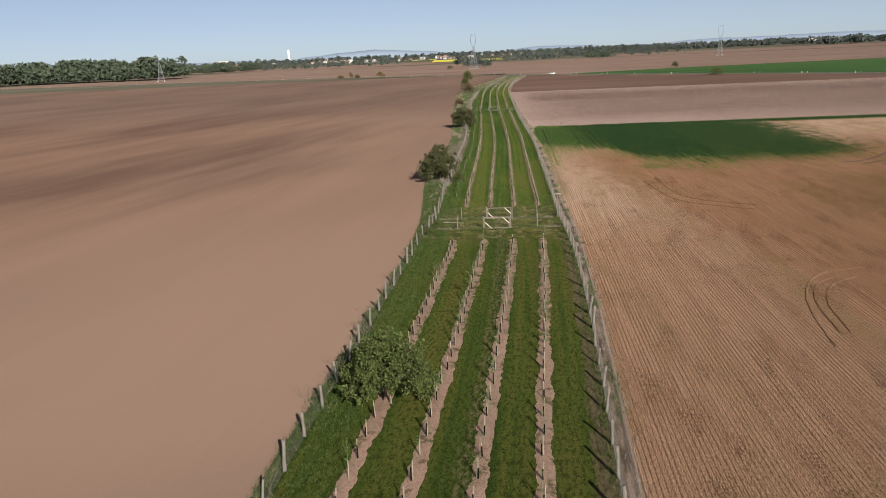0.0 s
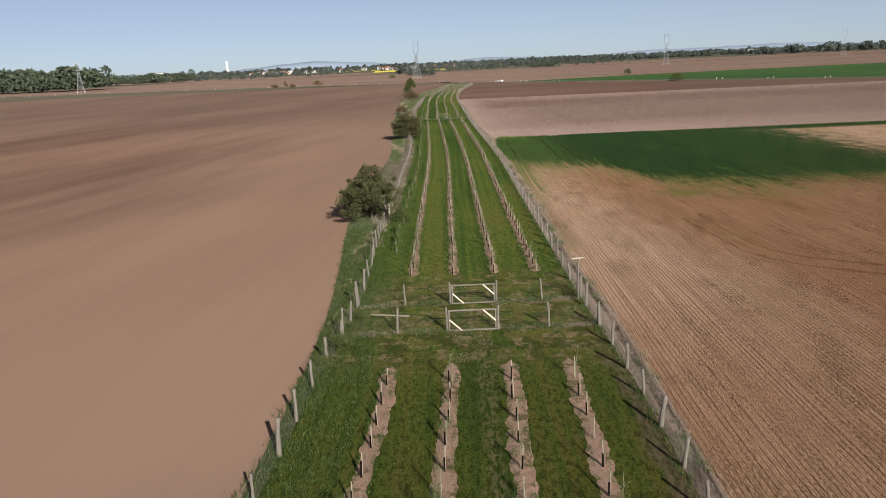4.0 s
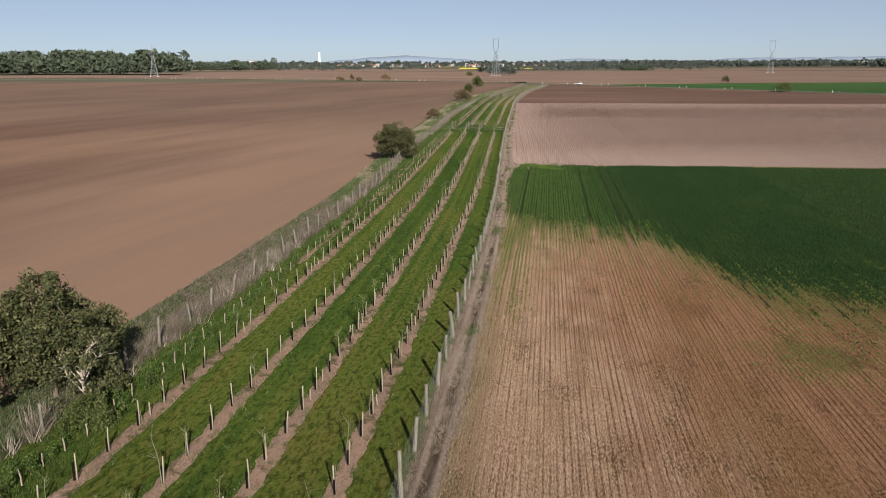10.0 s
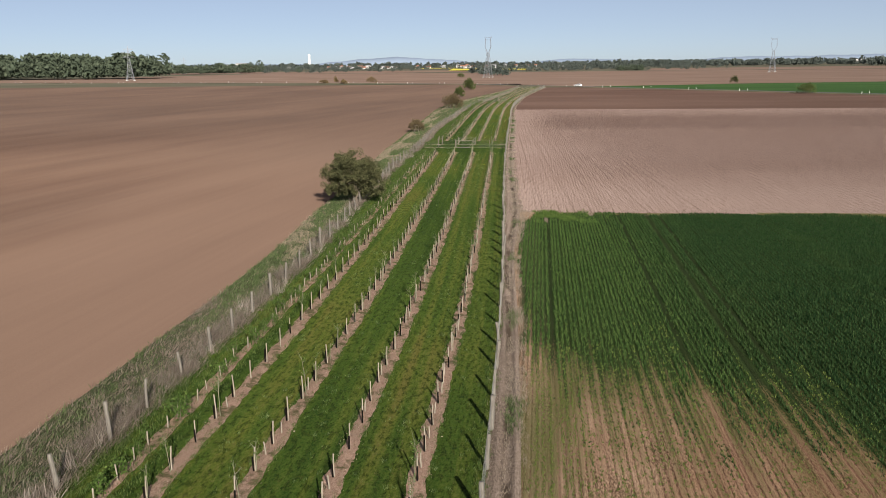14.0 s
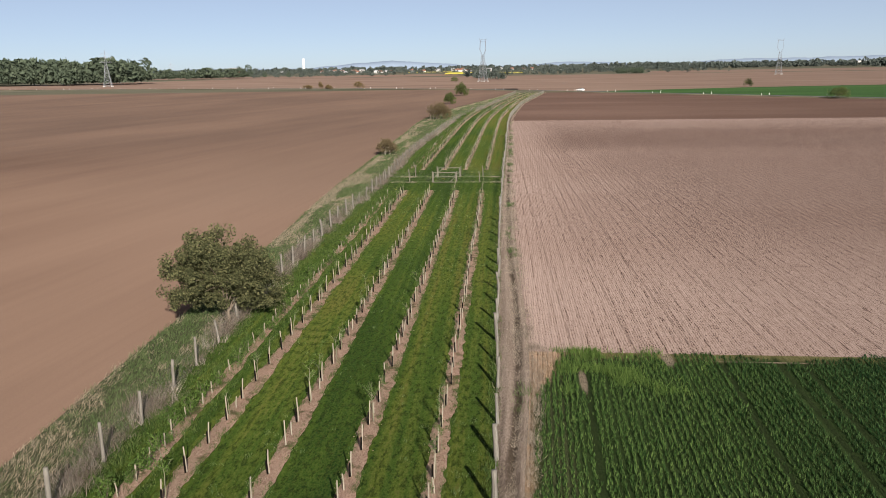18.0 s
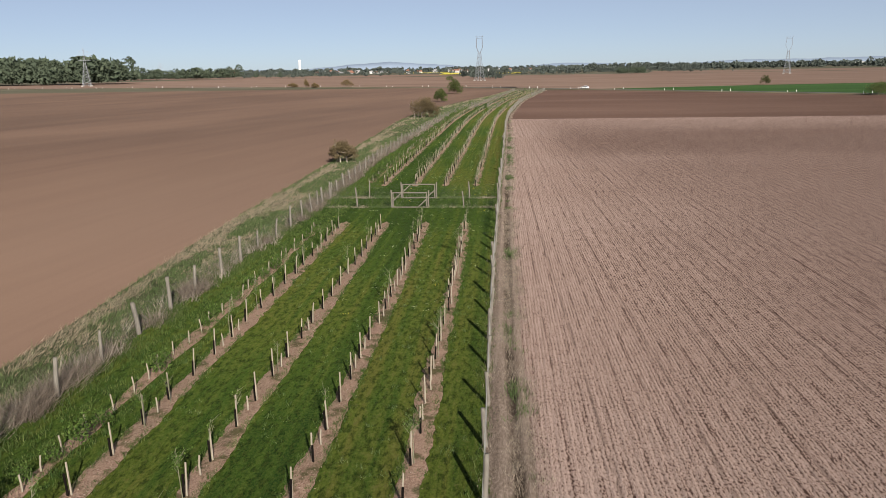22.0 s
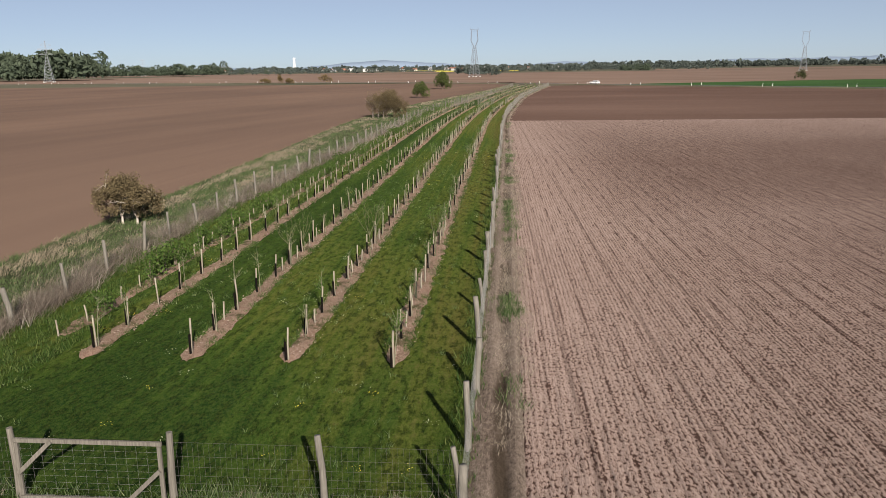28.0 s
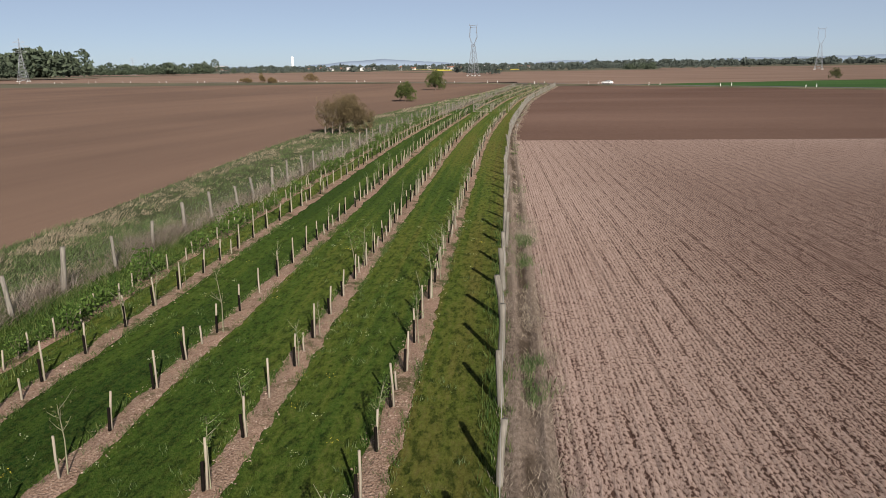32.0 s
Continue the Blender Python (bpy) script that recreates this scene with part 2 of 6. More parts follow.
    east = k.math("MAXIMUM", k.band(k.math("ADD", own[0], k.math("MULTIPLY", k.math("SUBTRACT", mid, 0.5), 30.0)), 68.0, 50.0), k.math("MULTIPLY", k.band(own[1], 201.0, 207.0), k.band(own[0], 170.0, 110.0)))
    grain = k.math("ADD", k.math("MULTIPLY", dash, 0.45), k.math("MULTIPLY", rows, 0.42))
    thin = k.math("MULTIPLY", k.band(k.math("ADD", depth, k.math("MULTIPLY", k.band(own[0], 3.5, 0.5), 14.0)), -13.0, 5.0), east)
    loose = k.math("MULTIPLY", k.band(k.math("ADD", big, k.math("MULTIPLY", mid, 0.5)), 0.74, 0.92), k.band(own[1], 60.0, 115.0))
    thin = k.math("MAXIMUM", thin, k.math("MAXIMUM", k.math("MULTIPLY", k.band(rad, 1.6, 0.2), 0.70), k.math("MULTIPLY", loose, 0.32)))
    thin = k.math("MULTIPLY", thin, k.math("SUBTRACT", 1.0, k.math("MULTIPLY", k.band(own[0], 2.4, 1.2), k.band(own[1], 160.0, 176.0))))
    verge = k.math("MULTIPLY", k.math("MULTIPLY", k.band(own[0], 2.6, 0.4), k.math("MULTIPLY", k.band(own[1], 170.0, 160.0), k.band(own[1], 96.0, 112.0))), 0.62)
    thin = k.math("MAXIMUM", thin, verge)
    cover = k.band(k.math("ADD", grain, k.math("MULTIPLY", thin, 0.56)), 0.68, 0.82)
    sprout = k.ramp(fine, (0.3, (0.054, 0.080, 0.015)), (0.7, (0.165, 0.180, 0.043)))
    col = k.mix(k.math("MULTIPLY", k.math("MULTIPLY", cover, thin), 0.75), col, sprout)
    full = k.math("MULTIPLY", k.math("MULTIPLY", k.band(depth, 0.0, 4.0), east), k.math("MULTIPLY", k.band(k.math("SUBTRACT", k.math("ADD", own[0], k.math("MULTIPLY", mid, 1.2)), k.math("MULTIPLY", k.band(own[1], 203.0, 211.0), 1.6)), 0.6, 1.1), k.band(k.math("ADD", own[1], k.math("MULTIPLY", mid, 3.0)), 212.5, 211.5)))
    # two bare gaps and a thin unsown line at the northern end
    unsown = k.math("ADD", 0.0, 0.0)
    for gx_, gy_, rx_, ry_ in WHEAT_GAPS:
        ax = k.math("DIVIDE", k.math("SUBTRACT", own[0], gx_), rx_)
        ay = k.math("DIVIDE", k.math("SUBTRACT", own[1], gy_), ry_)
        r2 = k.math("ADD", k.math("MULTIPLY", ax, ax), k.math("MULTIPLY", ay, ay))
        unsown = k.math("MAXIMUM", unsown, k.band(k.math("ADD", r2, k.math("MULTIPLY", k.math("SUBTRACT", dash, 0.5), 3.0)), 1.3, 0.5))
    # near-black green ground stands in for the shade between wheat rows
    col = k.mix(k.math("MULTIPLY", full, 0.9), col, k.ramp(k.math("ADD", k.math("MULTIPLY", fine, 0.5), k.math("MULTIPLY", dash, 0.5)), (0.36, (0.014, 0.033, 0.010)), (0.64, (0.052, 0.096, 0.025))))
    # shaded tramline gaps in the wheat, painted dark
    col = k.mix(k.math("MULTIPLY", k.math("MULTIPLY", track, full), 0.45), col, (0.022, 0.026, 0.012))
    col = k.mix(k.math("MULTIPLY", unsown, 0.85), col, k.ramp(dash, (0.36, (0.14, 0.092, 0.058)), (0.6, (0.46, 0.35, 0.25))))
    k.put(b.inputs["Base Color"], k.mix(1.0, col, GROUND_TONE, "MULTIPLY"))
    k.bump(b, k.math("ADD", k.math("MULTIPLY", rows, 0.4), k.math("ADD", fine, k.math("MULTIPLY", dash, 1.5))), 1.0, 0.07)
    return m


def soil_tilled():
    m, t, b = shader("tilled_cloddy_soil", matte=1.0)
    k = Nodes(t)
    tilt = radians(1.2)
    rows = k.wave(0.15, 0.7, k.scaled(1.0, 0.10, rot=tilt), 1.0)
    drill = k.wave(0.80, 0.8, k.scaled(1.0, 0.05, rot=tilt), 1.0)
    lanes = k.noise(0.35, 3, 0.6, k.scaled(1.0, 0.02, rot=tilt))
    big = k.noise(0.025, 4, 0.55, k.scaled(0.5, 1.4))
    crumb = k.noise(17.0, 2.8, 0.64, k.scaled(1.0, 0.46, rot=tilt))
    clump = k.noise(0.7, 3, 0.6, k.scaled(1.0, 0.6))
    clump2 = k.noise(3.0, 2, 0.6, k.scaled(1.0, 0.4, rot=tilt))
    col = k.ramp(big, (0.33, (0.300, 0.200, 0.158)), (0.5, (0.375, 0.262, 0.212)), (0.68, (0.430, 0.310, 0.255)))
    own = k.sep()
    # darker mid-field, partly lens falloff put into the colour, fading before its northern edge
    inland = k.band(k.math("ADD", own[0], k.math("MULTIPLY", k.noise(0.08, 4, 0.6, k.scaled(1.0, 0.8)), 12.0)), 8.5, 28.0)
    dark_zone = k.math("MULTIPLY", inland, k.math("MULTIPLY", k.band(own[1], 200.0, 250.0), k.band(k.math("ADD", own[1], k.math("MULTIPLY", big, 40.0)), 395.0, 325.0)))
    near = k.math("MULTIPLY", k.band(k.math("ADD", own[0], k.math("MULTIPLY", clump, 6.0)), 4.0, 15.0), k.math("MULTIPLY", k.band(own[1], 298.0, 326.0), k.band(own[1], 392.0, 340.0)))
    dark_zone = k.math("MAXIMUM", k.math("MULTIPLY", dark_zone, 0.30), k.math("MULTIPLY", near, 0.50))
    col = k.mix(0.09, col, k.ramp(lanes, (0.35, (0.22, 0.145, 0.115)), (0.65, (0.48, 0.350, 0.285))))
    # dark specks in rows paint the shade between clods into the soil colour
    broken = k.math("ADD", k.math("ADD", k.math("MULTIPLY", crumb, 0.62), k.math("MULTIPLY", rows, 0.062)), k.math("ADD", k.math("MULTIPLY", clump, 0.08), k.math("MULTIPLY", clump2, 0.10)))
    broken = k.math("SUBTRACT", broken, k.math("MULTIPLY", dark_zone, 0.030))
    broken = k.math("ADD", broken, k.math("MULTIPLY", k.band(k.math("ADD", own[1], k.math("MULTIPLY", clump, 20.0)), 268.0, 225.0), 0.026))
    # coarser, with more specks, away from the fence and along every fifth drill line
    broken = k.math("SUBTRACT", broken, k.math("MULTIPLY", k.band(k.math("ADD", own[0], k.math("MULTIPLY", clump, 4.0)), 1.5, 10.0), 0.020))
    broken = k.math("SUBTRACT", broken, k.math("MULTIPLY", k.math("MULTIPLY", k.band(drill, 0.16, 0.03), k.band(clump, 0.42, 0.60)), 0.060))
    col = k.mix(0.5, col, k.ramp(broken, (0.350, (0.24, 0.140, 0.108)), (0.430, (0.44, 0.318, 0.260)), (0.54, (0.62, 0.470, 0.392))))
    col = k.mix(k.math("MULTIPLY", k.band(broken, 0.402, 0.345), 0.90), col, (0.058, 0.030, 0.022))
    # straight ruts where drill wheels ran
    for slope, start in ((1.8, 2.6), (2.1, 5.9), (2.6, 9.0), (3.1, 13.4), (3.6, 19.0)):
        off = k.sep(k.scaled(1, 1, rot=radians(slope)))[0]
        d = k.math("ABSOLUTE", k.math("SUBTRACT", off, start + 211 * math.sin(radians(slope))))
        rut = k.math("MULTIPLY", k.band(d, 0.10, 0.03), k.band(clump2, 0.38, 0.52))
        col = k.mix(k.math("MULTIPLY", rut, 0.42), col, (0.070, 0.040, 0.030))
    col = k.mix(dark_zone, col, (0.50, 0.455, 0.43), "MULTIPLY")
    col = k.mix(1.0, col, (1.02, 0.985, 0.97), "MULTIPLY")
    k.put(b.inputs["Base Color"], k.mix(1.0, col, GROUND_TONE, "MULTIPLY"))
    k.bump(b, k.math("ADD", k.math("MULTIPLY", rows, 0.2), k.math("MULTIPLY", crumb, 1.4)), 0.8, 0.05)
    return m


def plain_soil(name, dark, mid, light, sx=0.6, sy=0.6, s=0.02):
    m, t, b = shader(name, matte=1.0)
    k = Nodes(t)
    big = k.noise(s, 4, 0.55, k.scaled(sx, sy))
    fine = k.noise(0.8, 6, 0.75)
    col = k.ramp(big, (0.33, dark), (0.5, mid), (0.68, light))
    col = k.mix(0.3, col, k.ramp(fine, (0.3, dark), (0.7, light)))
    k.put(b.inputs["Base Color"], k.mix(1.0, col, GROUND_TONE, "MULTIPLY"))
    k.bump(b, k.noise(3.0, 5, 0.75), 0.6, 0.06)
    return m


def grass_colour(k):
    """Lanes between the rows, wheel marks and patches, from the strip's own coordinates."""
    wheel = k.noise(1.9, 2, 0.5, k.scaled(1.0, 0.014))
    big = k.noise(0.11, 4, 0.6, k.scaled(1, 0.5))
    mid = k.noise(1.2, 4, 0.65, k.scaled(1, 0.28))
    tuft = k.noise(4.6, 3, 0.65, k.scaled(1, 0.36))
    own = k.sep()
    north = k.band(own[1], 262.0, 292.0)
    x = k.math("ADD", own[0], k.math("MULTIPLY", k.math("SUBTRACT", mid, 0.5), 1.6))

    def lane(lo, hi, south_v, north_v):
        v = k.math("ADD", south_v, k.math("MULTIPLY", north, north_v - south_v))
        return k.math("MULTIPLY", v, k.math("MULTIPLY", k.band(x, lo - 0.5, lo + 0.5), k.band(x, hi + 0.5, hi - 0.5)))

    # 0: lush deep green, 1: olive and worn
    worn = k.math("ADD", lane(-19.0, -12.1, 0.34, 0.48), lane(-12.1, -8.9, 0.54, 0.14))
    worn = k.math("ADD", worn, k.math("ADD", lane(-8.9, -5.75, 0.26, 0.46), k.math("ADD", lane(-5.75, -2.55, 0.54, 0.60), lane(-2.55, 0.6, 0.50, 0.80))))
    worn = k.math("ADD", worn, k.math("MULTIPLY", k.math("SUBTRACT", big, 0.5), 1.1))
    worn = k.math("ADD", worn, k.math("MULTIPLY", k.math("SUBTRACT", wheel, 0.5), 1.5))
    worn = k.math("ADD", worn, k.math("MULTIPLY", k.math("SUBTRACT", mid, 0.5), 0.45))
    worn = k.math("SUBTRACT", worn, k.math("MULTIPLY", k.math("MULTIPLY", k.band(own[1], 262.0, 269.0), k.band(own[1], 291.0, 283.0)), 0.30))
    worn = k.math("ADD", worn, k.math("MULTIPLY", k.band(own[1], 185.0, 120.0), 0.14))
    col = k.ramp(worn, (0.0, (0.030, 0.080, 0.016)), (0.35, (0.070, 0.138, 0.023)), (0.65, (0.130, 0.180, 0.030)), (1.0, (0.190, 0.182, 0.044)))
    # denser dark tufts and thin yellowed spots
    col = k.mix(k.math("MULTIPLY", k.band(tuft, 0.54, 0.38), 0.72), col, (0.008, 0.026, 0.006))
    col = k.mix(k.math("MULTIPLY", k.math("MULTIPLY", k.band(tuft, 0.54, 0.68), k.band(worn, 0.25, 0.8)), 0.55), col, (0.240, 0.205, 0.075))
    fleck = k.math("MULTIPLY", k.band(k.noise(8.0, 3, 0.7, k.scaled(1, 0.5)), 0.57, 0.68), k.math("ADD", 0.25, k.math("MULTIPLY", k.band(own[1], 190.0, 110.0), 0.5)))
    col = k.mix(k.math("MULTIPLY", fleck, k.band(worn, 0.15, 0.6)), col, (0.330, 0.275, 0.130))
    south = k.band(own[1], 88.0, 78.0)
    trodden = k.math("MULTIPLY", k.band(k.math("ADD", x, k.math("MULTIPLY", k.math("SUBTRACT", big, 0.5), 0.8)), -1.15, -0.75), south)
    centre = k.math("MULTIPLY", k.math("MULTIPLY", k.band(x, -8.1, -7.5), k.band(x, -6.7, -7.2)), k.math("MULTIPLY", south, k.band(tuft, 0.46, 0.60)))
    col = k.mix(k.math("MAXIMUM", k.math("MULTIPLY", trodden, 0.85), k.math("MULTIPLY", centre, 0.7)), col, k.ramp(tuft, (0.36, (0.130, 0.092, 0.064)), (0.62, (0.360, 0.280, 0.200))))
    col = k.mix(k.math("MULTIPLY", south, 0.9), col, (0.62, 0.60, 0.60), "MULTIPLY")
    gates = k.math("MULTIPLY", k.band(own[1], 79.0, 84.0), k.band(own[1], 103.0, 96.0))
    col = k.mix(k.math("MULTIPLY", gates, k.math("MULTIPLY", k.band(mid, 0.40, 0.60), 0.6)), col, (0.170, 0.135, 0.052))
    col = k.mix(k.math("MULTIPLY", gates, k.math("MULTIPLY", k.band(k.noise(0.6, 4, 0.65), 0.55, 0.42), 0.7)), col, (0.022, 0.040, 0.012))
    bare = k.band(k.noise(0.9, 5, 0.75, k.scaled(1.0, 0.8)), 0.53, 0.60)
    return k.mix(k.math("MULTIPLY", k.math("MULTIPLY", bare, gates), 0.8), col, (0.330, 0.240, 0.155)), mid


def mown_grass():
    m, t, b = shader("mown_orchard_grass", 0.9, matte=1.0)
    k = Nodes(t, "UV")
    col, mid = grass_colour(k)
    fine = k.noise(11.0, 4, 0.75, k.scaled(1, 0.55))
    # near-black specks paint the shade between blades into the turf colour
    col = k.mix(0.32, col, k.ramp(fine, (0.40, (0.004, 0.010, 0.003)), (0.62, (0.170, 0.190, 0.045))))
    k.put(b.inputs["Base Color"], k.mix(1.0, col, GRASS_TONE, "MULTIPLY"))
    k.bump(b, k.math("ADD", k.noise(14.0, 4, 0.75), mid), 1.0, 0.08)
    return m


def grass_blade():
    m, t, b = shader("mown_grass_blades", 0.85, 0.03, 1.0)
    k = Nodes(t, "UV")
    col, _ = grass_colour(k)
    geo = t.nodes.new("ShaderNodeNewGeometry")
    col = k.mix(0.28, col, k.ramp(geo.outputs["Random Per Island"], (0.05, (0.008, 0.022, 0.005)), (0.6, (0.080, 0.120, 0.024)), (0.97, (0.130, 0.170, 0.040))))
    k.put(b.inputs["Base Color"], k.mix(1.0, col, GRASS_TONE, "MULTIPLY"))
    return m


def verge_dry():
    m, t, b = shader("dry_verge_litter", matte=1.0)
    k = Nodes(t)
    big = k.noise(0.25, 4, 0.6, k.scaled(1, 0.35))
    fine = k.noise(8.0, 5, 0.75)
    col = k.ramp(big, (0.40, (0.040, 0.066, 0.022)), (0.56, (0.085, 0.104, 0.044)), (0.72, (0.240, 0.200, 0.128)))
    col = k.mix(0.4, col, k.ramp(fine, (0.3, (0.036, 0.038, 0.018)), (0.7, (0.26, 0.22, 0.13))))
    k.put(b.inputs["Base Color"], k.mix(1.0, col, GROUND_TONE, "MULTIPLY"))
    k.bump(b, fine, 1.0, 0.1)
    return m


def verge_straw():
    m, t, b = shader("dead_straw_margin", matte=1.0)
    k = Nodes(t, "UV")
    big = k.noise(0.3, 4, 0.6, k.scaled(1, 0.4))
    strand = k.noise(3.4, 3, 0.6, k.scaled(1, 0.04))
    fine = k.noise(11.0, 5, 0.75, k.scaled(1, 0.5))
    col = k.ramp(big, (0.33, (0.20, 0.142, 0.104)), (0.5, (0.315, 0.232, 0.176)), (0.68, (0.42, 0.318, 0.246)))
    col = k.mix(0.35, col, k.ramp(strand, (0.38, (0.095, 0.060, 0.038)), (0.60, (0.50, 0.375, 0.285))))
    col = k.mix(0.46, col, k.ramp(fine, (0.36, (0.070, 0.042, 0.027)), (0.64, (0.60, 0.445, 0.345))))
    own = k.sep()
    groove = k.math("ABSOLUTE", k.math("ADD", k.math("ADD", own[0], 0.55), k.math("MULTIPLY", k.math("SUBTRACT", k.noise(0.5, 3), 0.5), 0.4)))
    # the furrow's shade, painted as a dark line along the groove
    groove_shade = k.math("MULTIPLY", k.band(groove, 0.28, 0.08), k.band(k.noise(0.9, 3, 0.6, k.scaled(1, 0.3)), 0.34, 0.56))
    col = k.mix(k.math("MULTIPLY", groove_shade, 0.85), col, (0.070, 0.048, 0.030))
    k.put(b.inputs["Base Color"], k.mix(1.0, col, GROUND_TONE, "MULTIPLY"))
    k.bump(b, k.math("ADD", fine, strand), 1.0, 0.10)
    return m


def mulch_mat():
    m, t, b = shader("wood_chip_mulch")
    k = Nodes(t)
    cells = k.n("TexVoronoi")
    k.put(cells.inputs["Vector"], k.scaled(1, 0.7))
    cells.inputs["Scale"].default_value = 16.0
    fine = k.noise(22.0, 3, 0.7)
    big = k.noise(0.4, 3, 0.6)
    col = k.ramp(fine, (0.36, (0.12, 0.072, 0.052)), (0.5, (0.40, 0.268, 0.204)), (0.64, (0.74, 0.58, 0.48)))
    g = k.n("RGBToBW")
    k.put(g.inputs[0], cells.outputs["Color"])
    col = k.mix(0.45, col, k.ramp(g.outputs[0], (0.2, (0.16, 0.108, 0.080)), (0.8, (0.55, 0.44, 0.35))))
    col = k.mix(0.35, col, k.ramp(big, (0.35, (0.22, 0.185, 0.125)), (0.65, (0.44, 0.31, 0.235))))
    weeds = k.band(k.math("ADD", k.noise(0.9, 4, 0.65), k.math("MULTIPLY", k.noise(0.12, 2), 0.3)), 0.67, 0.80)
    col = k.mix(k.math("MULTIPLY", weeds, 0.75), col, (0.060, 0.080, 0.022))
    k.put(b.inputs["Base Color"], k.mix(1.0, col, (0.62, 0.565, 0.545), "MULTIPLY"))
    k.bump(b, k.math("ADD", fine, cells.outputs["Distance"]), 1.0, 0.04)
    return m


def wood(name, dark, light, rough=0.85):
    m, t, b = shader(name, rough)
    k = Nodes(t)
    grain = k.noise(9.0, 5, 0.65, k.scaled(3, 3, 0.25))
    info = t.nodes.new("ShaderNodeObjectInfo")
    col = k.ramp(grain, (0.3, dark), (0.7, light))
    col = k.mix(k.math("MULTIPLY", info.outputs["Random"], 0.45), col, tuple(0.55 * c for c in light))
    k.put(b.inputs["Base Color"], col)
    k.bump(b, grain, 0.6, 0.01)
    return m


def leaf_mat(name, dark, mid, light):
    m, t, b = shader(name, 0.7, 0.08)
    geo = t.nodes.new("ShaderNodeNewGeometry")
    k = Nodes(t)
    r = k.math("ADD", k.math("MULTIPLY", geo.outputs["Random Per Island"], 0.7), k.math("MULTIPLY", k.noise(0.8, 2), 0.3))
    k.put(b.inputs["Base Color"], k.ramp(r, (0.1, dark), (0.5, mid), (0.9, light)))
    tr = t.nodes.new("ShaderNodeBsdfTranslucent")
    k.put(tr.inputs["Color"], k.ramp(r, (0.1, mid), (0.9, light)))
    mx = t.nodes.new("ShaderNodeMixShader")
    mx.inputs[0].default_value = 0.25
    out = t.nodes["Material Output"]
    t.links.new(b.outputs[0], mx.inputs[1])
    t.links.new(tr.outputs[0], mx.inputs[2])
    t.links.new(mx.outputs[0], out.inputs["Surface"])
    return m


def wheat_mat():
    """Young wheat: lush near the strip, darker further out, with lighter and darker drifts."""
    m, t, b = shader("young_wheat_blades", 0.7, 0.08)
    k = Nodes(t)
    geo = t.nodes.new("ShaderNodeNewGeometry")
    col = k.ramp(geo.outputs["Random Per Island"], (0.1, (0.016, 0.044, 0.010)), (0.5, (0.056, 0.114, 0.026)), (0.9, (0.125, 0.192, 0.052)))
    own = k.sep()
    drift = k.noise(0.18, 4, 0.65, k.scaled(1.0, 0.45))
    far_out = k.band(k.math("ADD", own[0], k.math("MULTIPLY", drift, 14.0)), 11.0, 24.0)
    deep = k.ramp(geo.outputs["Random Per Island"], (0.1, (0.006, 0.026, 0.008)), (0.7, (0.019, 0.056, 0.018)), (0.95, (0.060, 0.115, 0.040)))
    col = k.mix(k.math("MULTIPLY", far_out, 0.85), col, deep)
    col = k.mix(k.math("MULTIPLY", k.band(drift, 0.50, 0.72), 0.22), col, (0.095, 0.140, 0.034))
    k.put(b.inputs["Base Color"], k.mix(1.0, col, WHEAT_TONE, "MULTIPLY"))
    return m


def flat(name, col, rough=0.6, metal=0.0, amount=0.12, scale=3.0):
    m, t, b = shader(name, rough, 0.4 if rough < 0.85 else 0.04)
    b.inputs["Metallic"].default_value = metal
    k = Nodes(t)
    n = k.noise(scale, 4, 0.6)
    k.put(b.inputs["Base Color"], k.ramp(n, (0.3, tuple(c * (1 - amount) for c in col)), (0.7, tuple(min(1, c * (1 + amount)) for c in col))))
    return m


GRASS_BLADE = grass_blade()
SOIL_W, SOIL_D, SOIL_T = soil_west(), soil_drilled(), soil_tilled()
SOIL_DARK = plain_soil("dark_ploughed_soil", (0.112, 0.062, 0.045), (0.158, 0.093, 0.068), (0.225, 0.137, 0.102), 0.35, 1.1)
SOIL_FAR = plain_soil("distant_field_soil", (0.195, 0.122, 0.090), (0.250, 0.162, 0.120), (0.31, 0.208, 0.155), 0.4, 1.2)
COUNTRY = plain_soil("distant_farmland", (0.075, 0.080, 0.045), (0.135, 0.120, 0.080), (0.20, 0.165, 0.12), 0.3, 1.0, 0.012)
GRASS, VERGE, STRAW, MULCH = mown_grass(), verge_dry(), verge_straw(), mulch_mat()
CROP_FAR = plain_soil("distant_green_crop", (0.038, 0.082, 0.024), (0.056, 0.112, 0.032), (0.084, 0.142, 0.044), 0.3, 1.0, 0.03)
RAPE = flat("rapeseed_bloom", (0.52, 0.46, 0.03), 0.8, 0.0, 0.2, 0.2)
WOOD_GREY = wood("weathered_grey_wood", (0.088, 0.079, 0.066), (0.205, 0.187, 0.160))
WOOD_DARK = wood("dark_weathered_wood", (0.080, 0.071, 0.058), (0.19, 0.172, 0.145))
WOOD_PALE = wood("pale_sawn_wood", (0.34, 0.30, 0.245), (0.55, 0.50, 0.43))
WOOD_STAKE = wood("pale_stake_wood", (0.16, 0.138, 0.102), (0.34, 0.300, 0.238))
GUARD = flat("dark_trunk_guard", (0.007, 0.0056, 0.0046), 0.9, 0.0, 0.4, 12.0)
WIRE = flat("galvanised_wire", (0.20, 0.196, 0.185), 0.7, 0.2)
WIRE_DARK = flat("rusty_dark_wire", (0.10, 0.095, 0.085), 0.8, 0.2)
BARK = wood("grey_brown_bark", (0.075, 0.058, 0.042), (0.21, 0.17, 0.13))
BARK_GREY = wood("grey_twig_bark", (0.13, 0.108, 0.092), (0.27, 0.23, 0.20))
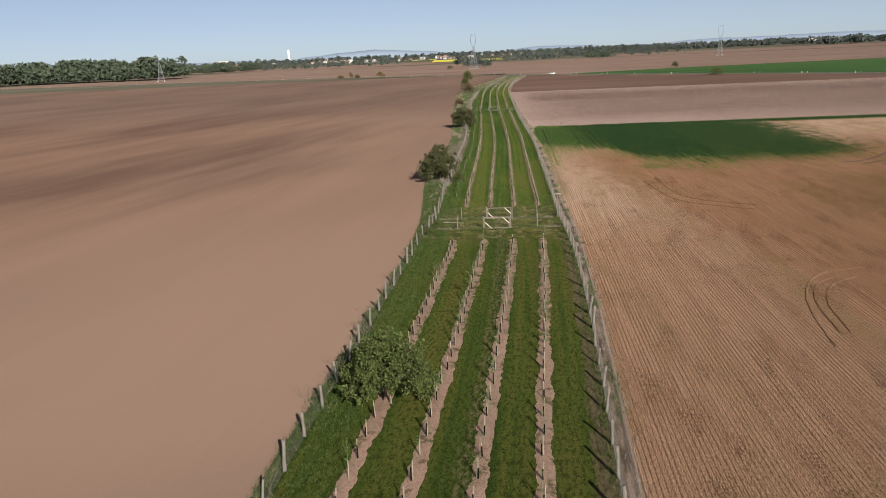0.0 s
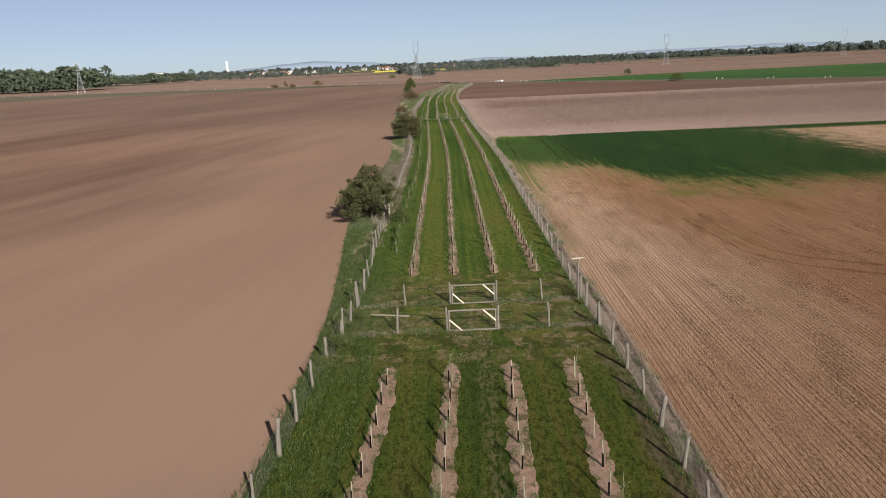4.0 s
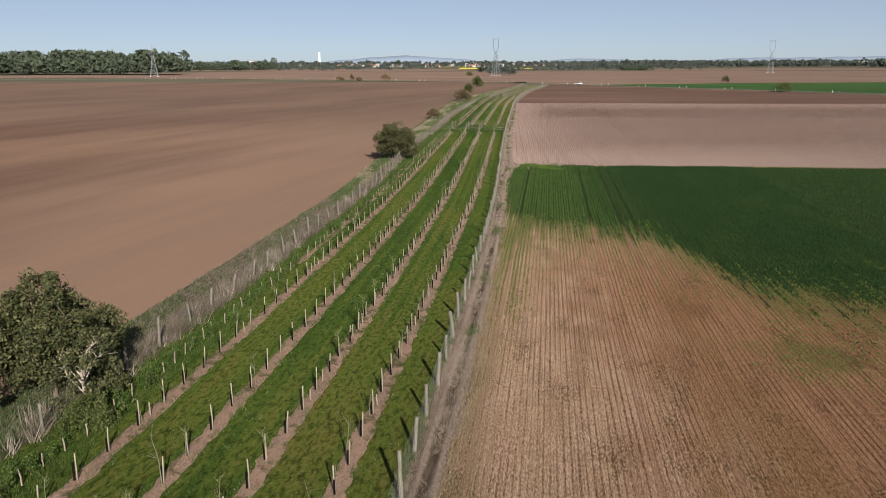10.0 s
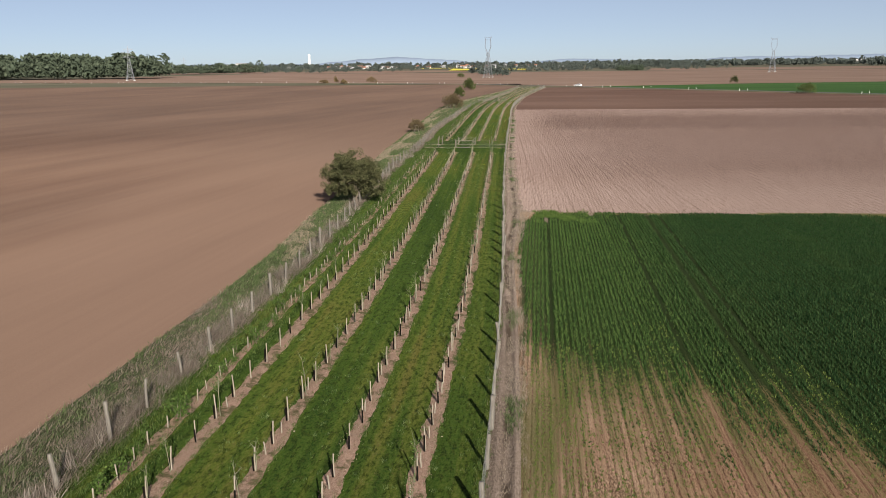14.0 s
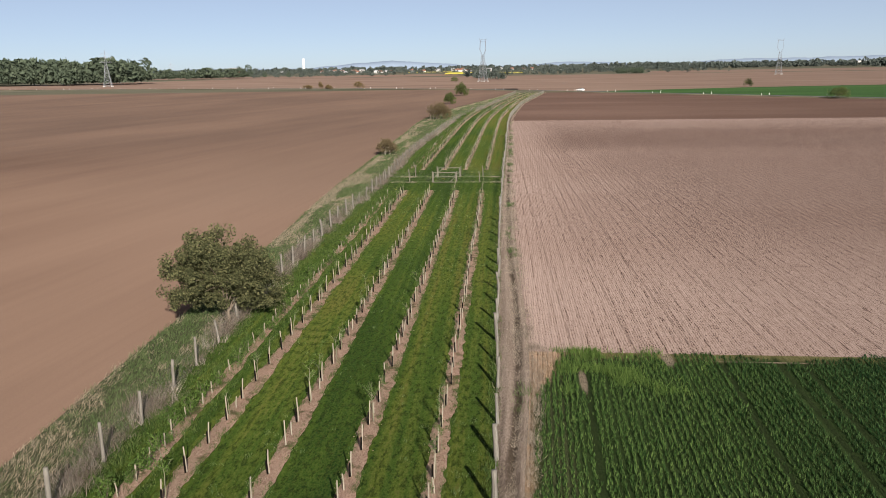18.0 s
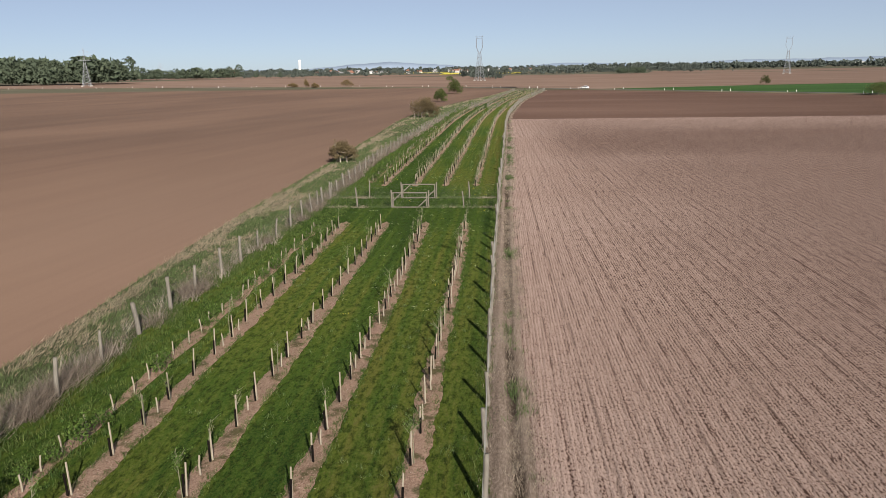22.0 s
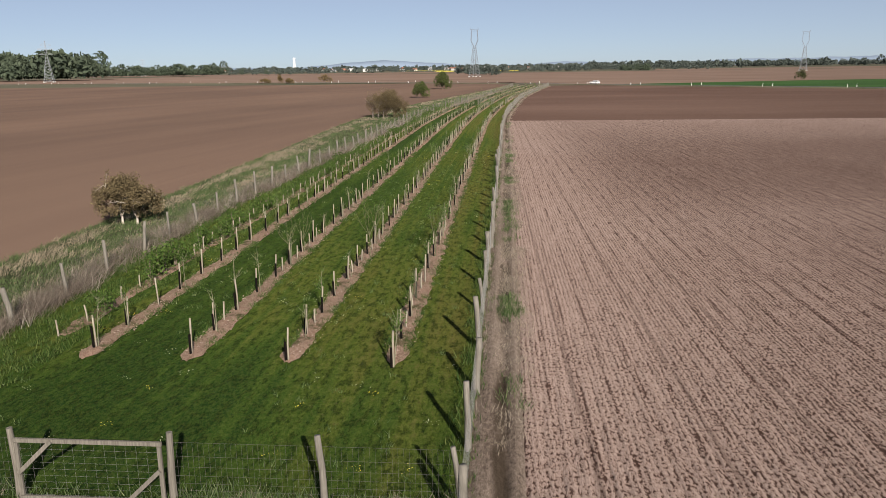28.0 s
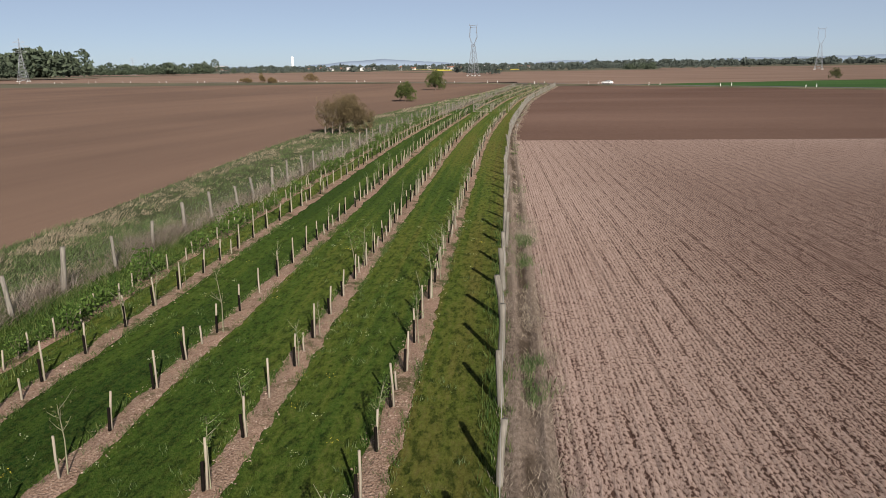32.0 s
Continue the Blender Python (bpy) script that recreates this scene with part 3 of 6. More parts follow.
BARK_PALE = wood("pale_whitish_bark", (0.24, 0.20, 0.16), (0.52, 0.46, 0.39))
LEAF = leaf_mat("dark_green_leaves", (0.026, 0.042, 0.012), (0.062, 0.082, 0.024), (0.135, 0.150, 0.055))
LEAF_OLIVE = leaf_mat("olive_green_leaves", (0.026, 0.030, 0.013), (0.068, 0.072, 0.032), (0.155, 0.150, 0.072))
LEAF_RUST = leaf_mat("rusty_spring_leaves", (0.070, 0.048, 0.022), (0.130, 0.090, 0.040), (0.19, 0.15, 0.070))
LEAF_FRESH = leaf_mat("fresh_green_leaves", (0.026, 0.050, 0.011), (0.054, 0.092, 0.019), (0.105, 0.150, 0.040))
# distance haze is mixed into the copse leaf colour
LEAF_COPSE = leaf_mat("haze_tinted_copse_foliage", (0.050, 0.065, 0.044), (0.068, 0.087, 0.058), (0.092, 0.112, 0.072))
LEAF_BROWN = leaf_mat("brown_budding_leaves", (0.056, 0.042, 0.023), (0.112, 0.086, 0.046), (0.185, 0.146, 0.080))
# far leaves greyed and flattened: distance haze in their base colour
LEAF_FAR = leaf_mat("haze_tinted_far_foliage", (0.060, 0.073, 0.064), (0.072, 0.086, 0.074), (0.088, 0.101, 0.086))
WEED_BLADE = leaf_mat("dead_weed_stalks", (0.060, 0.045, 0.034), (0.145, 0.116, 0.092), (0.28, 0.235, 0.19))
STALK = leaf_mat("pale_dead_stalks", (0.17, 0.142, 0.115), (0.27, 0.235, 0.195), (0.40, 0.35, 0.295))
CLOD = plain_soil("soil_clods", (0.20, 0.122, 0.092), (0.285, 0.185, 0.142), (0.36, 0.245, 0.19), 1, 1, 0.02)
DRY_BLADE = leaf_mat("dry_grass_blades", (0.12, 0.094, 0.066), (0.225, 0.185, 0.132), (0.36, 0.305, 0.22))
GREEN_BLADE = leaf_mat("green_grass_blades", (0.018, 0.044, 0.010), (0.050, 0.082, 0.020), (0.118, 0.138, 0.046))
STRAW_BLADE = leaf_mat("straw_coloured_blades", (0.13, 0.104, 0.080), (0.235, 0.194, 0.152), (0.37, 0.312, 0.248))
VERGE_BLADE = leaf_mat("olive_verge_blades", (0.028, 0.050, 0.015), (0.068, 0.102, 0.036), (0.148, 0.174, 0.080))
WHEAT_BLADE = wheat_mat()
HEADLAND = leaf_mat("yellowish_headland_blades", (0.032, 0.062, 0.013), (0.072, 0.120, 0.026), (0.140, 0.190, 0.052))
SPROUT_BLADE = leaf_mat("yellowish_sprouts", (0.040, 0.066, 0.014), (0.088, 0.124, 0.028), (0.160, 0.190, 0.055))
BARK_OLIVE = wood("olive_young_bark", (0.055, 0.056, 0.030), (0.150, 0.145, 0.085))
YOUNG_BARK = wood("greenish_young_bark", (0.10, 0.10, 0.062), (0.23, 0.225, 0.15))
CHIP = leaf_mat("loose_wood_chips", (0.13, 0.090, 0.068), (0.27, 0.200, 0.158), (0.42, 0.335, 0.275))
ASPHALT = plain_soil("worn_asphalt", (0.10, 0.096, 0.090), (0.14, 0.134, 0.126), (0.19, 0.18, 0.17), 1, 1, 0.3)

# ---- plan: lines along the strip, x at a given y ----


def line(*knots):
    ys = np.array([k[0] for k in knots], float)
    xs = np.array([k[1] for k in knots], float)
    slope = np.gradient(xs, ys)

    def at(y):
        y = np.asarray(y, float)
        i = np.clip(np.searchsorted(ys, y) - 1, 0, len(ys) - 2)
        h = ys[i + 1] - ys[i]
        u = np.clip((y - ys[i]) / h, -0.5, 1.5)
        a, b_, c, d = xs[i], xs[i + 1], slope[i] * h, slope[i + 1] * h
        return (2 * u**3 - 3 * u**2 + 1) * a + (u**3 - 2 * u**2 + u) * c + (-2 * u**3 + 3 * u**2) * b_ + (u**3 - u**2) * d

    return at


FENCE_E = line((-60, -9.5), (0, -6.0), (32, -4.0), (60, -2.35), (80, -1.75), (92, -1.9), (110, -1.7), (126, -1.45), (143, -1.25), (160, -1.0), (180, -0.95), (200, -1.25), (218, -1.6), (245, -2.05), (280, -2.3), (320, -2.4), (345, -2.5), (400, -2.3), (442, -0.6), (486, 1.8), (540, 7.0), (616, 15.2))
FENCE_W = line((-60, -27), (0, -22.4), (32, -20.5), (65, -18.8), (79, -18.0), (94, -17.0), (115, -17.2), (131, -17.0), (158, -16.7), (180, -16.5), (204, -16.9), (217, -17.5), (250, -18.3), (265, -18.1), (290, -18.5), (305, -19.0), (344, -18.6), (400, -17.2), (450, -13.2), (490, -9.5), (540, -5.5), (616, -0.5))
FIELD_W = line((-60, -29), (0, -23.6), (40, -20.9), (60, -19.7), (90, -18.9), (103, -19.6), (123, -20.9), (140, -20.8), (170, -20.3), (190, -20.2), (207, -21.1), (235, -22.0), (265, -23.7), (290, -24.4), (340, -26.0), (400, -27.5), (450, -24.0), (490, -19.0), (540, -12.0), (616, -4.0))
FIELD_E = line((-60, -8.2), (0, -5.0), (32, -3.0), (60, -1.4), (90, -0.4), (105, -0.6), (126, -0.1), (151, 0.3), (175, 0.15), (195, -0.2), (207, 0.2), (236, -0.5), (260, -0.9), (320, -1.2), (345, -1.3), (405, -1.4), (442, 0.2), (486, 2.6), (540, 7.8), (616, 16.0))
ROW_D = line((-60, -12.6), (0, -9.3), (31, -7.6), (59, -5.8), (81, -4.6), (100, -4.05), (120, -3.9), (157, -3.5), (179, -3.35), (204, -3.6), (230, -4.0), (253, -4.35), (266, -4.65), (288, -4.85), (320, -5.0), (341, -5.1), (400, -4.8), (442, -3.1), (486, -0.7), (540, 4.5), (616, 12.6))
ROW_OFF = {"d": 0.0, "c": -3.15, "b": -6.3, "a": -9.55}
SECTIONS = ((4.0, 81.0), (100.2, 266.3), (286.6, 440.0), (456.0, 606.0))


def height(y):
    u = np.clip((np.asarray(y, float) - 91) / 65, 0, 1)
    return 0.546 * (1 - u * u * (3 - 2 * u))


def lattice(x, y, cell, seed):
    """Smooth value noise, 0 to 1."""
    x, y = np.asarray(x, float) / cell, np.asarray(y, float) / cell
    xi, yi = np.floor(x).astype(np.int64), np.floor(y).astype(np.int64)
    u, v = x - xi, y - yi
    u, v = u * u * (3 - 2 * u), v * v * (3 - 2 * v)

    def h(i, j):
        n = (i * 374761393 + j * 668265263 + seed * 1442695041) & 0xFFFFFFFF
        n = ((n ^ (n >> 13)) * 1274126177) & 0xFFFFFFFF
        return ((n ^ (n >> 16)) & 0xFFFF) / 65535.0

    return (h(xi, yi) * (1 - u) + h(xi + 1, yi) * u) * (1 - v) + (h(xi, yi + 1) * (1 - u) + h(xi + 1, yi + 1) * u) * v


def raw_mesh(name, co, faces, mat, uv=None, smooth=False):
    """A mesh from numpy corners and a face array (all triangles or all quads)."""
    me = bpy.data.meshes.new(name)
    faces = np.asarray(faces, np.int32)
    n, k = faces.shape
    me.vertices.add(len(co))
    me.vertices.foreach_set("co", np.asarray(co, np.float32).ravel())
    me.loops.add(n * k)
    me.loops.foreach_set("vertex_index", faces.ravel())
    me.polygons.add(n)
    me.polygons.foreach_set("loop_start", np.arange(0, n * k, k, dtype=np.int32))
    if uv is not None:
        layer = me.uv_layers.new(name="UVMap")
        layer.data.foreach_set("uv", np.asarray(uv, np.float32)[faces.ravel()].ravel())
    me.polygons.foreach_set("use_smooth", np.full(n, smooth))
    me.update(calc_edges=True)
    me.materials.append(mat)
    return me


def grid_faces(nu, nv):
    i = np.arange(nu * nv).reshape(nu, nv)
    return np.stack([i[:-1, :-1], i[1:, :-1], i[1:, 1:], i[:-1, 1:]], -1).reshape(-1, 4)


def sheet(name, ys, left, right, lift, mat, nx=6, label="", category="", bulge=0.0, smooth=True, profile=None):
    """A piece of ground between two lines."""
    ys = np.asarray(ys, float)
    u = np.linspace(0, 1, nx)
    x = left(ys)[:, None] * (1 - u) + right(ys)[:, None] * u
    y = np.repeat(ys[:, None], nx, 1)
    z = height(y) + lift + bulge * np.sin(np.pi * u)[None]
    if profile is not None:
        z = z + profile(np.repeat(u[None], len(ys), 0), y)
    co = np.stack([x, y, z], -1).reshape(-1, 3)
    faces = grid_faces(len(ys), nx)[:, ::-1]
    uv = np.stack([x - right(ys)[:, None], y], -1).reshape(-1, 2)
    ob = new(name, raw_mesh(name, co, faces, mat, uv, smooth))
    return tagged(ob, label, category, kind="structure")


def polygon(name, pts, lift, mat, label, category):
    bm = bmesh.new()
    bm.faces.new([bm.verts.new((x, y, float(height(y)) + lift)) for x, y in pts])
    bmesh.ops.triangulate(bm, faces=bm.faces[:])
    bmesh.ops.recalc_face_normals(bm, faces=bm.faces[:])
    for f in bm.faces:
        if f.normal.z < 0:
            f.normal_flip()
    me = bpy.data.meshes.new(name)
    bm.to_mesh(me)
    bm.free()
    me.materials.append(mat)
    return tagged(new(name, me), label, category, kind="structure")


def thing(name, at, label, category, group=""):
    e = new(name)
    e.empty_display_size = 0.2
    e.matrix_world = Matrix.Translation(at)
    return tagged(e, label, category, group)


def part(name, bm, material, parent, label=""):
    me = bpy.data.meshes.new(name)
    bm.to_mesh(me)
    bm.free()
    me.materials.append(material)
    return child(name, me, parent, label)


def child(name, me, parent, label="", at=None):
    ob = new(name, me)
    ob.parent = parent
    if at is not None:
        ob.matrix_basis = at if isinstance(at, Matrix) else Matrix.Translation(at)
    if label:
        tagged(ob, label)
    return ob


def tube(bm, pts, radii, sides=6, cap=True):
    """A bent tapered tube through points."""
    rings = []
    for i, (p, r) in enumerate(zip(pts, radii)):
        p = Vector(p)
        d = (Vector(pts[min(i + 1, len(pts) - 1)]) - Vector(pts[max(i - 1, 0)])).normalized()
        s = d.orthogonal().normalized()
        t = d.cross(s)
        rings.append([bm.verts.new(p + r * (math.cos(6.28319 * k / sides) * s + math.sin(6.28319 * k / sides) * t)) for k in range(sides)])
    for a, b in zip(rings, rings[1:]):
        for k in range(sides):
            bm.faces.new((a[k], a[(k + 1) % sides], b[(k + 1) % sides], b[k]))
    if cap:
        bm.faces.new(rings[0][::-1])
        bm.faces.new(rings[-1])


def beam(bm, a, b, w, h, up=(0, 0, 1)):
    """A squared timber from a to b."""
    a, b = Vector(a), Vector(b)
    d = (b - a).normalized()
    s = d.cross(Vector(up))
    s = s.normalized() if s.length > 1e-4 else Vector((1, 0, 0))
    t = s.cross(d)
    vs = [bm.verts.new(p + s * (w / 2 * i) + t * (h / 2 * j)) for p in (a, b) for i, j in ((-1, -1), (1, -1), (1, 1), (-1, 1))]
    for q in ((3, 2, 1, 0), (4, 5, 6, 7), (0, 1, 5, 4), (1, 2, 6, 5), (2, 3, 7, 6), (3, 0, 4, 7)):
        bm.faces.new([vs[i] for i in q])


def mesh_of(name, bm, mat, smooth=False):
    me = bpy.data.meshes.new(name)
    bm.to_mesh(me)
    bm.free()
    me.materials.append(mat)
    if smooth:
        me.polygons.foreach_set("use_smooth", np.full(len(me.polygons), True))
    return me


def burst(ng, n):
    """Directions with a length under about 1.6, for leaves round a clump."""
    v = ng.normal(size=(n, 3))
    r = np.linalg.norm(v, axis=1)[:, None]
    return v / r * np.minimum(r, 1.9) * 0.95


def leaf_cloud(name, centres, sizes, mat, rng, flatten=0.0):
    """Many small four-cornered leaves at the given places, as one mesh."""
    n = len(centres)
    d = rng.normal(size=(n, 3))
    d[:, 2] *= 1 - flatten
    d /= np.linalg.norm(d, axis=1)[:, None]
    e = np.cross(d, rng.normal(size=(n, 3)))
    e /= np.linalg.norm(e, axis=1)[:, None] + 1e-9
    s = np.asarray(sizes)[:, None]
    c = np.asarray(centres)
    co = np.stack([c - d * s, c + e * s * 0.55, c + d * s, c - e * s * 0.55], 1).reshape(-1, 3)
    return raw_mesh(name, co, np.arange(4 * n).reshape(n, 4), mat)

# ---- ground ----


def spaced(*runs):
    return np.unique(np.concatenate([np.arange(a, b + 1e-6, s) for a, b, s in runs]))


gy = spaced((-400, 40, 40), (40, 200, 5), (200, 4920, 80))
gx = spaced((-4200, -400, 200), (-400, 400, 40), (400, 4200, 200))
X, Y = np.meshgrid(gx, gy, indexing="ij")
ground = new("ground", raw_mesh("ground", np.stack([X, Y, height(Y) - 0.06], -1).reshape(-1, 3), grid_faces(len(gx), len(gy)), COUNTRY, smooth=True))
tagged(ground, "wide flat farmland of mixed dull greens and browns", "ground", kind="structure")

NEAR = spaced((-60, 616, 2.0))
west = lambda y: np.full_like(np.asarray(y, float), -900.0)
sheet("field_west", spaced((-60, 90, 10), (90, 160, 4), (160, 700, 10)), west, FIELD_W, 0.0, SOIL_W, 12, "smooth finely harrowed bare brown field with soft darker bands", "field")
east = lambda y: np.full_like(np.asarray(y, float), 700.0)
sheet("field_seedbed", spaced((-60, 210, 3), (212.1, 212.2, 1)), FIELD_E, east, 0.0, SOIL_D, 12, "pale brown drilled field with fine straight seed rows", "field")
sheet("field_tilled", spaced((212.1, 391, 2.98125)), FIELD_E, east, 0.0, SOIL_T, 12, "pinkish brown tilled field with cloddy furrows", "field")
sheet("field_dark", spaced((391, 616, 5)), FIELD_E, lambda y: np.interp(y, [391, 522, 616], [240, 118, 36]), 0.0, SOIL_DARK, 8, "dark brown freshly worked field beside the road", "field")
ROAD = [(430, 170), (260, 360), (117, 528), (34, 622), (-33, 692), (-130, 752), (-300, 810), (-700, 900)]
polygon("field_far_green", [(40, 624), (122, 534), (265, 366), (440, 170), (900, 240), (900, 800), (311, 700), (140, 664)], 0.03, CROP_FAR, "deep green cereal field beyond the road", "field")
polygon("field_beyond_road", [(-700, 905), (-300, 815), (-130, 757), (-33, 697), (38, 626), (140, 666), (311, 702), (900, 802), (900, 1300), (166, 1390), (-150, 1350), (-420, 1450)], 0.0, SOIL_FAR, "broad pale brown ploughed field beyond the road", "field")
# the orchard strip
sheet("verge_west", NEAR, FIELD_W, FENCE_W, 0.03, VERGE, 8, "rough verge of dry grass and weeds", "verge")
def furrow_bank(u, y):
    """Low bank at the fence and a shallow furrow towards the field."""
    wander = 0.10 * (lattice(y, y * 0, 5.0, 151) - 0.5)
    rough = 0.05 * (lattice(u * 2.2, y, 0.35, 152) - 0.5)
    bank = 0.10 * np.exp(-(((u - 0.30) / 0.2) ** 2)) + 0.07 * np.exp(-(((u - 0.84) / 0.1) ** 2)) - 0.06 * np.exp(-(((u - 0.62 - wander) / 0.09) ** 2))
    return (bank + rough) * np.clip(np.minimum(u, 1 - u) / 0.08, 0, 1)


sheet("margin_east", spaced((-60, 60, 2.0), (60, 345, 0.25), (345, 616, 2.0)), FENCE_E, FIELD_E, 0.03, STRAW, 17, "narrow margin of flattened dead straw-coloured grass", "verge", profile=furrow_bank)
sheet("orchard_grass", NEAR, FENCE_W, FENCE_E, 0.04, GRASS, 24, "green mown grass strip with darker and olive lanes", "grass")


rng = np.random.default_rng(7)

# mulched rows with ragged edges
for s, (y0, y1) in enumerate(SECTIONS):
    for key, off in ROW_OFF.items():
        ys = np.arange(y0 - 0.6, y1 + 0.7, 0.14)
        mid = lambda y, o=off: ROW_D(y) + o
        w = 0.16 + 0.16 * lattice(ys, ys * 0 + off * 9, 1.9, 3) + 0.16 * lattice(ys, ys * 0 + off * 9, 0.45, 4) + 0.08 * lattice(ys, ys * 0 + off * 9, 0.16, 7)
        w2 = 0.16 + 0.16 * lattice(ys, ys * 0 + off * 9, 2.1, 5) + 0.16 * lattice(ys, ys * 0 + off * 9, 0.5, 6) + 0.08 * lattice(ys, ys * 0 + off * 9, 0.17, 8)
        edge = np.clip(np.minimum(ys - ys[0], ys[-1] - ys) / 0.5, 0.25, 1) * np.interp(ys, [70, 110, 270, 300], [1.25, 1.0, 1.0, 0.9])
        sheet("mulch_bed", ys, lambda y: mid(y) - w * edge, lambda y: mid(y) + w2 * edge, 0.05, MULCH, 4, "row of pale wood chip mulch under the stakes", "mulch", bulge=0.05)

for y0, y1 in ((150.0, 264.5), (288.0, 440.0)):
    ys = np.arange(y0, y1, 0.25)
    w = 0.10 + 0.25 * lattice(ys, ys * 0, 1.6, 13) + 0.12 * lattice(ys, ys * 0, 0.5, 14)
    sheet("mulch_bed", ys, lambda y: ROW_D(y) - 11.3 - w, lambda y: ROW_D(y) - 11.3 + w, 0.05, MULCH, 4, "narrow row of pale mulch under the low shrubs", "mulch", bulge=0.03)

# ---- fences ----


def post_mesh(name, h, r, mat, seed, lean=0.03):
    rg = random.Random(seed)
    bm = bmesh.new()
    n = 5
    pts, rad = [], []
    tilt = rg.uniform(-1, 1), rg.uniform(-1, 1)
    for i in range(n + 1):
        u = i / n
        pts.append((lean * u * u * tilt[0] + rg.uniform(-0.008, 0.008), lean * u * u * tilt[1] + rg.uniform(-0.008, 0.008), -0.25 + (h + 0.25) * u))
        rad.append(r * (1.08 - 0.22 * u) * rg.uniform(0.93, 1.05))
    tube(bm, pts, rad, 8)
    return mesh_of(name, bm, mat, True)


POSTS = [post_mesh("fence_post", 1.38 + 0.06 * i, 0.062 + 0.008 * (i % 3), WOOD_GREY, i, 0.10) for i in range(6)]


def wire_net(name, line_at, ys, h=1.35, mat=WIRE, pitch=0.15, t=0.003):
    """Knotted wire netting: level wires and uprights."""
    ys = np.asarray(ys, float)
    co, fc = [], []
    xs = line_at(ys)
    base = height(ys)
    zs = np.linspace(0.05, h, 12)
    k = 0
    for z, u, v in [(z, u, v) for z in zs for u, v in ((0.0, t), (t, 0.0))]:
        a = np.stack([xs - u, ys, base + z - v], -1)
        b = np.stack([xs + u, ys, base + z + v], -1)
        co.append(np.concatenate([a, b]))
        n = len(ys)
        i = np.arange(n - 1)
        fc.append(np.stack([i, i + 1, i + 1 + n, i + n], -1) + k)
        k += 2 * n
    uy = np.arange(ys[0], ys[-1], pitch)
    ux, ub = line_at(uy), height(uy)
    n = len(uy)
    co.append(np.stack([np.stack([ux - t, uy, ub + 0.04], -1), np.stack([ux + t, uy, ub + 0.04], -1), np.stack([ux + t, uy, ub + h], -1), np.stack([ux - t, uy, ub + h], -1)], 1).reshape(-1, 3))
    fc.append(np.arange(4 * n).reshape(n, 4) + k)
    k += 4 * n
    co.append(np.stack([np.stack([ux, uy - t, ub + 0.04], -1), np.stack([ux, uy + t, ub + 0.04], -1), np.stack([ux, uy + t, ub + h], -1), np.stack([ux, uy - t, ub + h], -1)], 1).reshape(-1, 3))
    fc.append(np.arange(4 * n).reshape(n, 4) + k)
    return raw_mesh(name, np.concatenate(co), np.concatenate(fc), mat)


def long_fence(name, line_at, y0, y1, step, label, seed, stout=(0.92, 1.12), gauge=0.003):
    rg = random.Random(seed)
    f = thing(name, (0, 0, 0), label, "fence")
    y = y0
    while y < y1:
        yy = y + rg.uniform(-0.25, 0.25)
        m = pose(float(line_at(yy)) + rg.uniform(-0.05, 0.05), yy, float(height(yy)), rg.uniform(-3.5, 3.5), rg.uniform(-3.5, 3.5), rg.uniform(0, 360))
        s = rg.uniform(*stout)
        child("fence_post", POSTS[rg.randrange(6)], f, at=m @ Matrix.Diagonal((s, s, rg.uniform(0.9, 1.1), 1)))
        y += step
    child("wire_netting", wire_net("wire_netting", line_at, np.arange(y0, y1, 1.1), t=gauge), f, "thin galvanised wire netting")
    return f


long_fence("boundary_fence_west", FENCE_W, 2, 612, 3.5, "long fence of weathered grey posts with wire netting along the verge", 1, (1.0, 1.5), 0.0007)
long_fence("boundary_fence_east", FENCE_E, 2, 612, 3.4, "long fence of weathered grey posts with wire netting beside the field", 2, (1.1, 1.45), 0.0013)


def cross_fence(y, gate_x, seed, skew=0.0):
    """A fence across the strip with posts either side of a gate."""
    rg = random.Random(seed)
    xl, xr = float(FENCE_W(y)), float(FENCE_E(y))
    z = float(height(y))
    f = thing("cross_fence", (0, 0, 0), "short fence of grey posts and wire netting across the grass strip", "fence", "cross fences")
    for x in (xl, gate_x[0] - 3.1, gate_x[1] + 3.15, xr - 0.05):
        child("fence_post", POSTS[rg.randrange(6)], f, at=pose(x, y + skew * (x - xl), z, rg.uniform(-3, 3), rg.uniform(-3, 3), rg.uniform(0, 360)) @ Matrix.Diagonal((0.95, 0.95, 1.08, 1)))
    for x0, x1 in ((xl, gate_x[0] - 0.15), (gate_x[1] + 0.15, xr)):
        bm = bmesh.new()
        for h in (0.06, 0.18, 0.31, 0.46, 0.63, 0.82, 1.05, 1.35):
            beam(bm, (x0, y, z + h), (x1, y, z + h), 0.0026, 0.0026)
        n = int((x1 - x0) / 0.11)
        for i in range(n):
            x = x0 + (x1 - x0) * (i + 0.5) / n
            beam(bm, (x, y, z + 0.03), (x, y, z + 1.35), 0.0022, 0.0022, (0, 1, 0))
        part("wire_netting", bm, WIRE_DARK, f, "thin galvanised wire netting")
    return f


